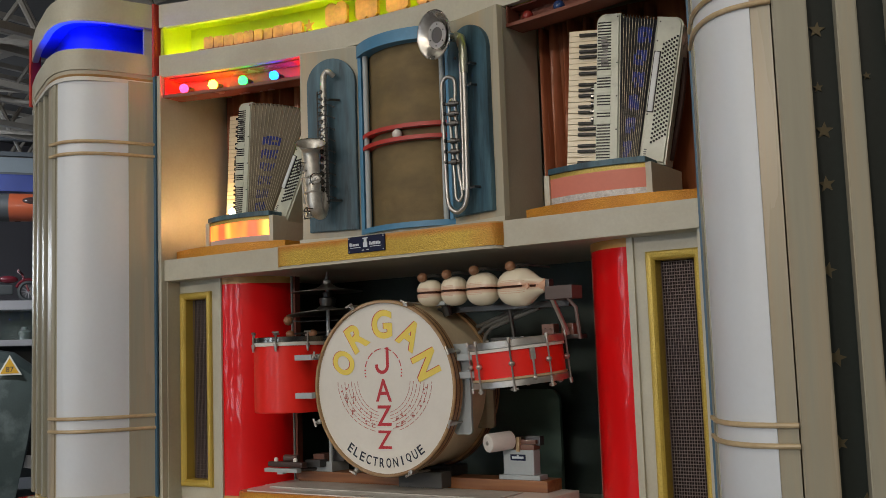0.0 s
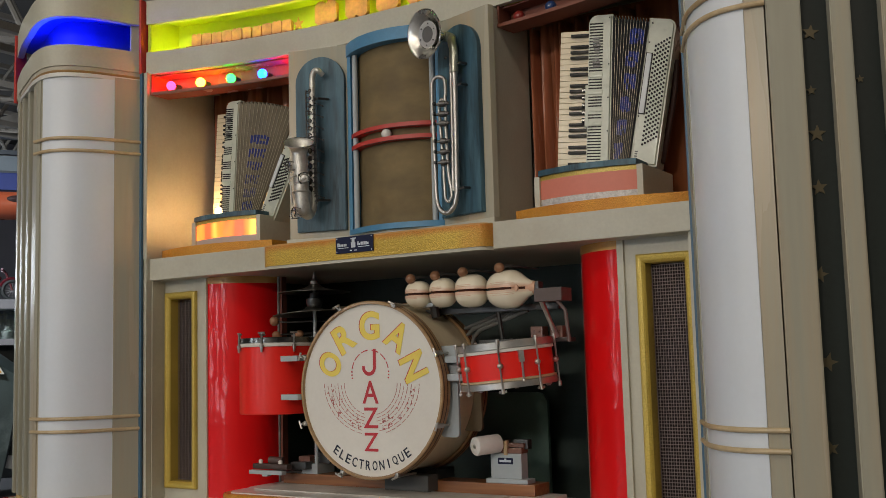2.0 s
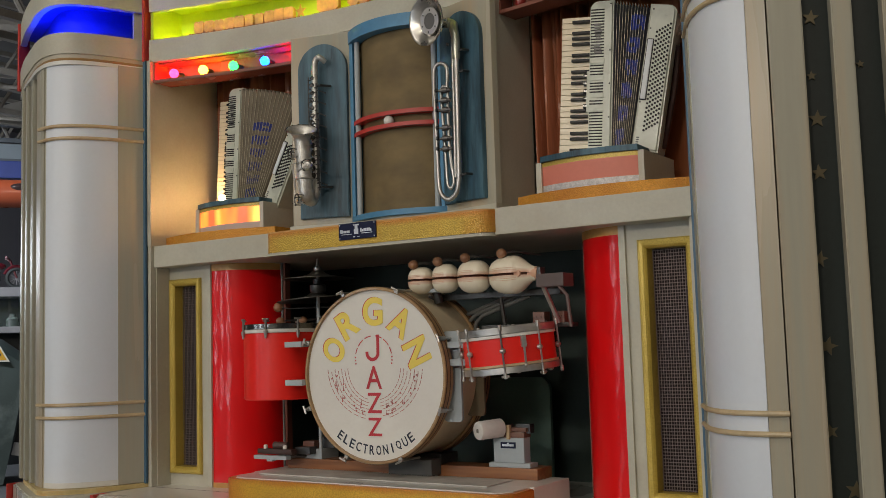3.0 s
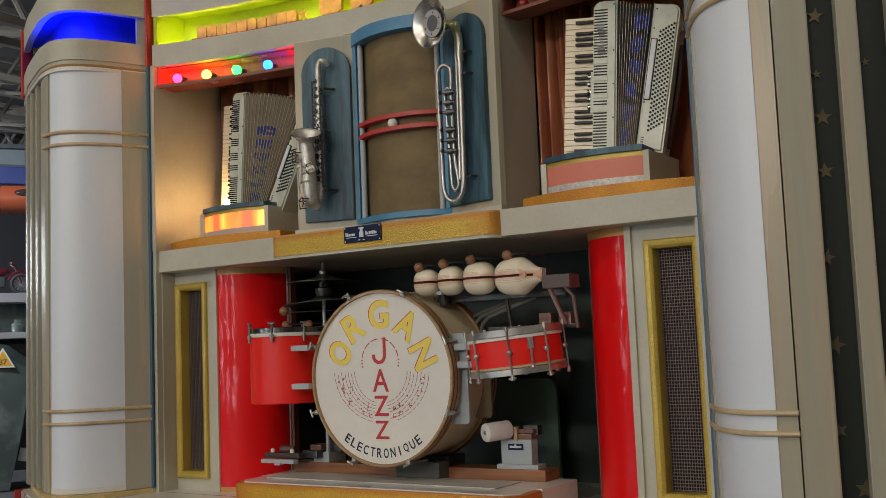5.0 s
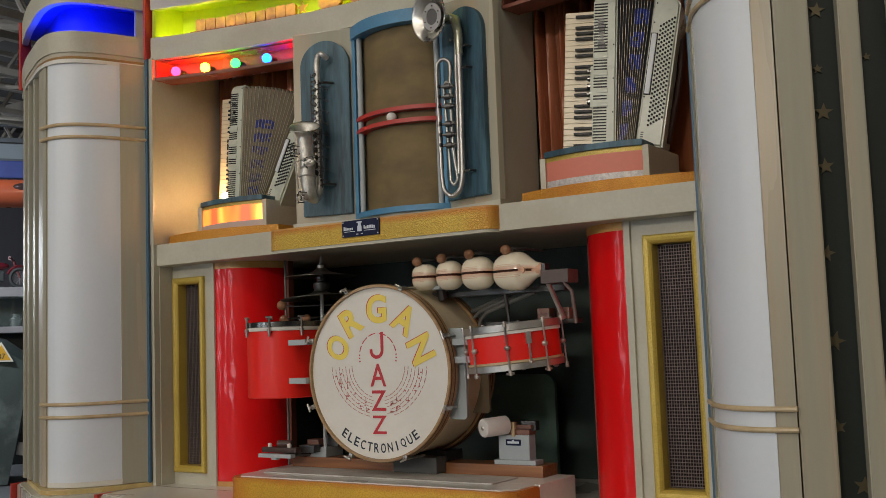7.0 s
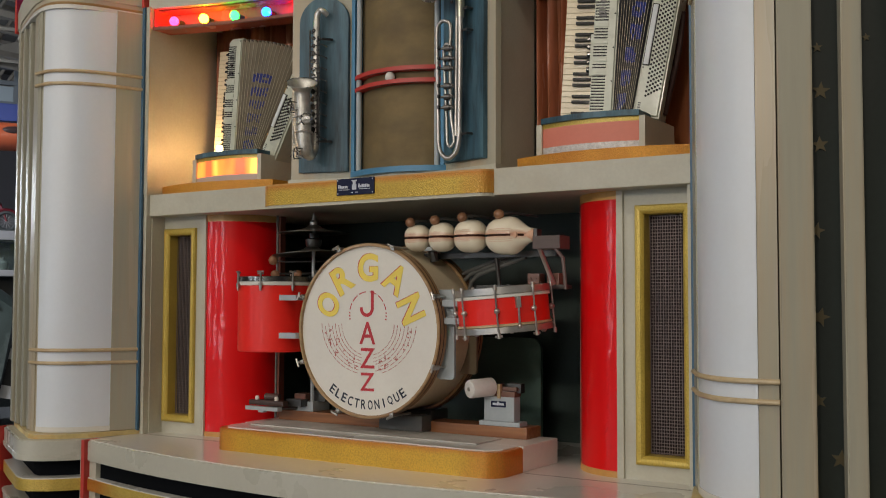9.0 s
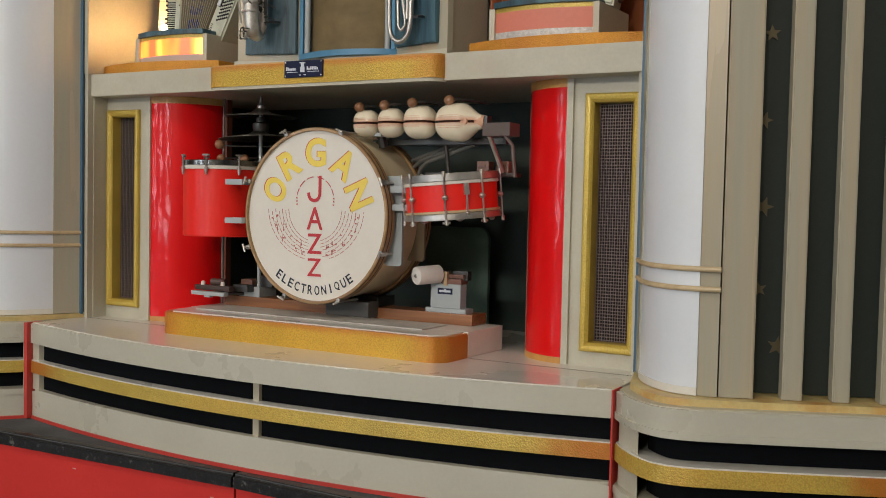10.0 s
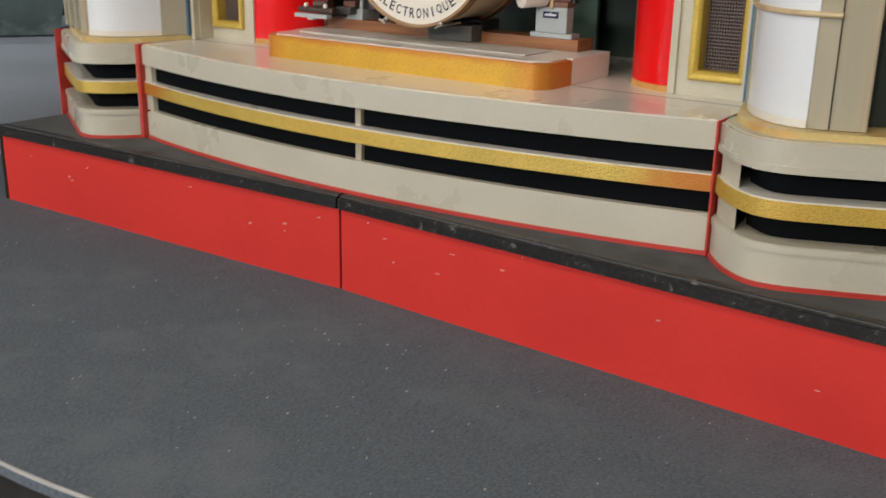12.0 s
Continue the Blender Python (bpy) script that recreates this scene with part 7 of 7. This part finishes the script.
    for q in range(count):
        # letter-like marks: a ring of strokes across a few folds
        v0 = 0.04 + q * (0.118 if s < 0 else 0.155)
        tall = 0.085 if s < 0 else 0.115
        wide = 6 if s < 0 else 5
        c0 = int(len(ridges) * (0.30 if s < 0 else 0.22 + 0.06 * q))
        for k in range(wide):
            j = min(len(ridges) - 2, c0 + k)
            lo, hi = ridges[j]
            lo2, hi2 = ridges[j + 1]
            spans = rr.choice(([(0, 1)], [(0, 0.4), (0.6, 1)], [(0.1, 1)], [(0, 0.65)], [(0.3, 1)], [(0, 0.95)]))
            for f0, f1 in spans:
                f0, f1 = v0 + tall * (f0 + rr.uniform(0, 0.08)), v0 + tall * (f1 - rr.uniform(0, 0.08))
                q0, q1, r0, r1 = lo.lerp(hi, f0), lo.lerp(hi, f1), lo2.lerp(hi2, f0), lo2.lerp(hi2, f1)
                deep = 0.0118 if s < 0 else 0.004
                m0, m1 = q0.lerp(r0, 0.42) + back * deep, q1.lerp(r1, 0.42) + back * deep
                bm.faces.new([bm.verts.new(x + back * -0.0009) for x in (q0, m0, m1, q1)])
                if s < 0:
                    continue
                n0, n1 = q0.lerp(r0, 0.58) + back * deep, q1.lerp(r1, 0.58) + back * deep
                bm.faces.new([bm.verts.new(x + back * -0.0009) for x in (n0, r0, r1, n1)])
    p = part("painted_pattern", bm, INK_BLUE if s > 0 else shade("faded_blue_ink", (0.045, 0.065, 0.30), rough=0.5, var=0.3, scale=40), bel, "blue painted marks across the folds")
    p["kind"] = "stuff"
    # bass box
    bm = bmesh.new()
    wb = 0.094
    prism(bm, rounded(wb, hb, 0.028, True), -D, 0, UP_FRONT)
    bmesh.ops.bevel(bm, geom=[e for e in bm.edges if all(abs(v.co.y) < 1e-5 for v in e.verts)], offset=0.008, segments=3, affect="EDGES")
    bmesh.ops.transform(bm, matrix=B, verts=bm.verts)
    bass = part("bass_box", bm, PEARL, t, "pearl celluloid bass box", True)
    bm = bmesh.new()
    for i in range(int((hb - 0.15) / 0.0158)):
        for j in range(6):
            x = 0.036 + j * 0.0088
            z = 0.072 + i * 0.0158 + j * 0.0062
            lathe(bm, [(0.0041, 0), (0.0041, 0.004), (0, 0.0045)], 7, B @ Matrix.Translation((x, -0.0, z)) @ UP_FRONT)
    p = part("bass_buttons", bm, KEY_BLACK, bass, "rows of black bass buttons")
    p["kind"] = "stuff"
    bm = bmesh.new()
    box(bm, 0.006, 0.030, -0.004, 0.002, hb * 0.34, hb * 0.76, 0.003, B)
    part("hand_plate_rim", bm, KEY_BLACK, bass, "thin black border", True)
    bm = bmesh.new()
    box(bm, 0.009, 0.027, -0.008, -0.002, hb * 0.347, hb * 0.753, 0.004, B)
    part("hand_plate", bm, PLATE_WHITE, bass, "bluish white raised hand plate", True)
    bm = bmesh.new()
    for k in range(4):
        box(bm, 0.014, 0.024, -0.0015, 0.001, 0.020 + k * 0.008, 0.024 + k * 0.008, 0.001, B)
    p = part("maker_scroll", bm, STEEL_DARK, bass, "small unreadable dark mark")
    p["kind"] = "stuff"
    bm = bmesh.new()
    for x, z in ((0.010, 0.02), (0.010, 0.17), (0.012, hb * 0.83), (0.014, hb - 0.02)):
        tube(bm, [B @ Vector((x, 0.001, z)), B @ Vector((x, -0.002, z))], 0.0028, 8)
    p = part("screws", bm, KEY_BLACK, bass)
    p["kind"] = "stuff"
    bm = bmesh.new()
    tube(bm, smooth_path([B @ Vector((wb + 0.002, 0.10, hb - 0.12)), B @ Vector((wb + 0.012, 0.10, hb * 0.5)), B @ Vector((wb + 0.002, 0.10, 0.03))], 8), 0.012, 8)
    part("bass_strap", bm, shade("strap_leather", (0.06, 0.02, 0.015), rough=0.6), bass, "dark leather strap", True)


def saxophone():
    t = thing("saxophone", "silver saxophone mounted upright on the teal board", "saxophone")
    y = -0.050
    body = smooth_path([(-0.262, y + 0.02, 2.690), (-0.272, y, 2.706), (-0.288, y, 2.706), (-0.300, y, 2.685), (-0.302, y, 2.640)], 6)
    bm = bmesh.new()
    tube(bm, body, [0.0105 + 0.003 * i / len(body) for i in range(len(body))], 12)
    part("neck", bm, SILVER_FROST, t, "silver neck tube", True)
    bm = bmesh.new()
    path = smooth_path([(-0.302, y, 2.655), (-0.302, y, 2.50), (-0.302, y, 2.33), (-0.302, y, 2.19), (-0.303, y - 0.010, 2.140), (-0.304, y - 0.032, 2.120), (-0.306, y - 0.056, 2.140), (-0.307, y - 0.066, 2.20), (-0.309, y - 0.069, 2.28), (-0.313, y - 0.071, 2.345), (-0.311, y - 0.075, 2.376), (-0.303, y - 0.085, 2.400)], 6)
    n = len(path)
    rad = []
    for i, p in enumerate(path):
        u = i / (n - 1)
        rad.append(0.012 + 0.006 * min(1, u / 0.42) + 0.012 * min(1, max(0, (u - 0.38) / 0.18)) + 0.002 * max(0, (u - 0.62) / 0.38) + 0.030 * max(0, (u - 0.84) / 0.16) ** 2.0)
    tube(bm, path, rad, 24, caps=False)
    b = part("body_tube", bm, SILVER_FROST, t, "worn silver body and bell", True)
    sol = b.modifiers.new("wall", "SOLIDIFY")
    sol.thickness = 0.0015
    top = Vector(path[-1])
    d = (Vector(path[-1]) - Vector(path[-2])).normalized()
    bm = bmesh.new()
    u_, v_, _ = basis(d)
    tube(bm, [top + (u_ * math.cos(a) + v_ * math.sin(a)) * rad[-1] for a in [2 * math.pi * k / 32 for k in range(32)]], 0.0026, 6, True)
    part("bell_rim", bm, CHROME, t, "rolled bell rim", True)
    for k in range(14):
        z = 2.625 - k * 0.031
        if 2.36 < z < 2.37:
            continue
        bm = bmesh.new()
        M = Matrix.Translation((-0.304, y - 0.013 - 0.0004 * k, z)) @ UP_FRONT
        r = 0.007 + 0.0004 * k
        lathe(bm, [(0, 0.005), (r * 0.8, 0.005), (r * 1.15, 0.003), (r * 1.15, 0), (0, 0)], 12, M)
        box(bm, -0.012, 0.004, -0.0025, 0.0025, -0.004, 0.001, 0, M)
        part("key_cup", bm, HOOP_METAL, t, "", True)
    for x, z0, z1 in ((-0.324, 2.42, 2.63), (-0.283, 2.20, 2.60), (-0.276, 2.16, 2.45)):
        bm = bmesh.new()
        tube(bm, [(x, y - 0.014, z0), (x, y - 0.014, z1)], 0.0028, 6)
        z = z0 + 0.012
        while z < z1:
            tube(bm, [(x, y - 0.016, z), (x + (0.012 if x < -0.3 else -0.01), y - 0.012, z)], 0.0026, 5)
            ball(bm, (x, y - 0.014, z), 0.0042, 6)
            z += 0.0185
        part("key_rod", bm, STEEL_DARK, t, "tarnished key rods", True)
    for x, z, side in ((-0.344, 2.306, -1), (-0.268, 2.250, 1), (-0.312, 2.118, -1)):
        # a padded cup under a wire guard with its lever and feet
        bm = bmesh.new()
        M = Matrix.Translation((x, y - 0.094, z)) @ Matrix.Rotation(radians(30 * side), 4, "Z") @ UP_FRONT
        lathe(bm, [(0, 0.009), (0.004, 0.009), (0.006, 0.006), (0.014, 0.004), (0.016, 0.001), (0.016, -0.003), (0, -0.003)], 18, M)
        key = part("bell_key", bm, NICKEL, t, "", True)
        bm = bmesh.new()
        tube(bm, [M @ Vector((0.023 * math.cos(q), 0.023 * math.sin(q), 0.012)) for q in [math.pi * 1.5 * k / 14 - 0.6 for k in range(15)]], 0.0026, 6)
        for q in (-0.6, 1.0, 2.6, 4.1):
            c = M @ Vector((0.023 * math.cos(q), 0.023 * math.sin(q), 0.012))
            tube(bm, [c, M @ Vector((0.022 * math.cos(q), 0.022 * math.sin(q), -0.014))], 0.0022, 5)
            ball(bm, c, 0.0045, 6)
        part("guard_wire", bm, HOOP_METAL, key, "dark wire guard", True)
        bm = bmesh.new()
        tube(bm, [M @ Vector((0, 0, 0.008)), M @ Vector((-0.020 * side, -0.012, 0.010)), M @ Vector((-0.040 * side, -0.020, -0.004))], 0.004, 6)
        part("lever", bm, NICKEL, key, "", True)
    bm = bmesh.new()
    c = Vector((-0.308, y - 0.066, 2.205))
    tube(bm, [c + Vector((0.0335 * math.cos(q), 0.0335 * math.sin(q), 0)) for q in [2 * math.pi * k / 24 for k in range(24)]], 0.0038, 6, True)
    part("bell_brace", bm, SILVER_FROST, t, "ring brace round the bell tube", True)
    for k in range(9):
        # side levers reaching over the board
        z = 2.572 - k * 0.047
        bm = bmesh.new()
        tube(bm, [(-0.288, y - 0.010, z), (-0.272, y - 0.002, z - 0.004), (-0.258, y + 0.010, z - 0.012)], 0.0022, 5)
        ball(bm, (-0.258, y + 0.010, z - 0.012), 0.0042, 6)
        part("side_lever", bm, STEEL_DARK, t, "thin dark side lever", True)
    bm = bmesh.new()
    tube(bm, smooth_path([(-0.340, y - 0.085, 2.16), (-0.343, y - 0.095, 2.25), (-0.338, y - 0.102, 2.262), (-0.30, y - 0.108, 2.264)], 4), 0.0032, 6)
    part("key_guard", bm, SILVER_FROST, t, "", True)
    for z in (2.59, 2.175):
        bm = bmesh.new()
        tube(bm, [(-0.305, y, z), (-0.27, y - 0.004, z), (-0.255, -0.006, z + 0.004)], 0.005, 6)
        part("wall_hook", bm, STEEL_DARK, t, "dark mounting hook", True)
    for o in t.children:
        o.data.transform(Matrix.Translation((-0.0373, 0.0508, -0.0242)) @ Matrix.Scale(1.0158, 4))


TARNISH = shade("tarnished_valve", (0.15, 0.145, 0.14), rough=0.45, metal=0.9, var=0.3, scale=30)


def trumpet():
    t = thing("bass_trumpet", "silver long valved trumpet mounted upright on the teal board", "trumpet")
    y = -0.060
    out = Vector((-0.25, -0.95, -0.10)).normalized()
    bell = Vector((0.300, -0.125, 2.726))
    M = Matrix.Translation(bell) @ out.to_track_quat("Z", "Y").to_matrix().to_4x4()
    prof = [(0.091, 0.0), (0.088, -0.001), (0.066, -0.018), (0.046, -0.038), (0.030, -0.060), (0.020, -0.085), (0.018, -0.10)]
    bm = bmesh.new()
    lathe(bm, prof, 48, M)
    b = part("bell", bm, CHROME, t, "polished flared bell", True)
    sol = b.modifiers.new("wall", "SOLIDIFY")
    sol.thickness = 0.0015
    bm = bmesh.new()
    tube(bm, [M @ Vector((0.091 * math.cos(a), 0.091 * math.sin(a), 0)) for a in [2 * math.pi * k / 48 for k in range(48)]], 0.002, 6, True)
    part("bell_rim", bm, CHROME, t, "", True)
    bm = bmesh.new()
    lathe(bm, [(0.030, -0.016), (0.050, -0.016), (0.050, -0.019), (0.030, -0.019), (0.030, -0.016)], 36, M)
    ring = part("mute_ring", bm, shade("grey_mute_ring", (0.50, 0.50, 0.50), rough=0.4, metal=0.4), t, "grey ring set into the bell", True)
    bm = bmesh.new()
    lathe(bm, [(0, -0.018), (0.031, -0.018)], 36, M)
    part("dark_gauze", bm, shade("grey_gauze", (0.14, 0.14, 0.14), rough=0.6, metal=0.4), ring)
    for k in range(6):
        a = k * math.pi / 3 + 0.3
        bm = bmesh.new()
        ball(bm, M @ Vector((0.040 * math.cos(a), 0.040 * math.sin(a), -0.015)), 0.0028, 6)
        part("rivet", bm, KEY_BLACK, ring)
    tail = M @ Vector((0, 0, -0.098))
    bm = bmesh.new()
    path = smooth_path([tail, tail + Vector((0.025, 0.012, -0.008)), (0.372, y + 0.01, 2.700), (0.386, y, 2.655), (0.387, y, 2.58)], 6)
    tube(bm, path, [0.019 - 0.005 * i / len(path) for i in range(len(path))], 16)
    part("bell_bow", bm, shade("greenish_brass", (0.42, 0.43, 0.36), rough=0.3, metal=0.8, var=0.15), t, "tarnished bow tube", True)

    def pipe(pts, r, nm, mt=NICKEL, r_end=None):
        bm = bmesh.new()
        line = smooth_path(pts, 6)
        # the bore narrows along the tube
        tube(bm, line, r if r_end is None else [r + (r_end - r) * min(1, 1.6 * i / len(line)) for i in range(len(line))], 12)
        part(nm, bm, mt, t, "", True)
    pipe([(0.387, y, 2.60), (0.386, y, 2.40), (0.384, y, 2.20), (0.382, y, 2.13), (0.369, y, 2.083), (0.337, y, 2.062), (0.305, y, 2.083), (0.294, y, 2.13), (0.291, y, 2.25), (0.287, y, 2.42), (0.285, y, 2.535), (0.293, y, 2.565), (0.314, y, 2.576), (0.340, y, 2.563), (0.345, y, 2.535), (0.345, y, 2.50)], 0.0108, "main_tube", r_end=0.0072)
    pipe([(0.345, y - 0.004, 2.50), (0.348, y - 0.004, 2.25), (0.360, y, 2.135), (0.357, y, 2.115), (0.346, y, 2.103), (0.334, y, 2.115), (0.331, y, 2.14), (0.326, y, 2.27), (0.318, y - 0.004, 2.45), (0.322, y - 0.004, 2.478), (0.332, y - 0.004, 2.486), (0.345, y - 0.004, 2.475)], 0.006, "inner_tube")
    pipe([(0.368, y + 0.008, 2.66), (0.366, y + 0.008, 2.50), (0.366, y + 0.006, 2.30), (0.368, y, 2.14)], 0.0065, "back_tube")
    for k, z in enumerate((2.466, 2.428, 2.392, 2.326, 2.286, 2.247)):
        bm = bmesh.new()
        tube(bm, [(0.318, y - 0.022, z), (0.330, y - 0.021, z), (0.330, y - 0.02, z), (0.350, y - 0.014, z), (0.350, y - 0.014, z), (0.364, y - 0.012, z)], [0.005, 0.005, 0.0115, 0.0115, 0.007, 0.007], 14)
        valve = part("valve", bm, TARNISH, t, "", True)
        bm = bmesh.new()
        ball(bm, (0.309, y - 0.024, z + 0.003), 0.008, 10, (0.8, 1, 1))
        part("valve_cap", bm, STEEL_DARK, valve, "", True)
    for z in (2.608, 2.528, 2.145):
        bm = bmesh.new()
        tube(bm, [(0.388, y, z), (0.415, y - 0.004, z + 0.003), (0.43, -0.006, z + 0.006)], 0.005, 6)
        part("wall_hook", bm, STEEL_DARK, t, "dark mounting hook", True)
    bm = bmesh.new()
    ball(bm, (0.352, y - 0.004, 2.64), 0.006, 8)
    part("water_key", bm, STEEL_DARK, t)
    for o in t.children_recursive:
        o.data.transform(Matrix.Translation((-0.0448, 0.0611, -0.0291)) @ Matrix.Scale(1.019, 4))


drum_platform()
bass_drum()
tom_drum()
snare_drum()
temple_blocks()
cymbals()
clapper()
beater()
for s in (-1, 1):
    pedestal(s)
accordion(1, (0.832, 0.080, 2.187), 3.7, (0.982, 0.112, 2.187), 10.5, 14, 0.520, 12, "pearl white piano accordion with nearly closed dark bellows on its pedestal")
accordion(-1, (-0.974, 0.100, 2.187), 4.0, (-0.742, 0.100, 2.187), 28.0, 0, 0.370, 15, "pearl white piano accordion with wide open fanned bellows on its pedestal")
saxophone()
trumpet()
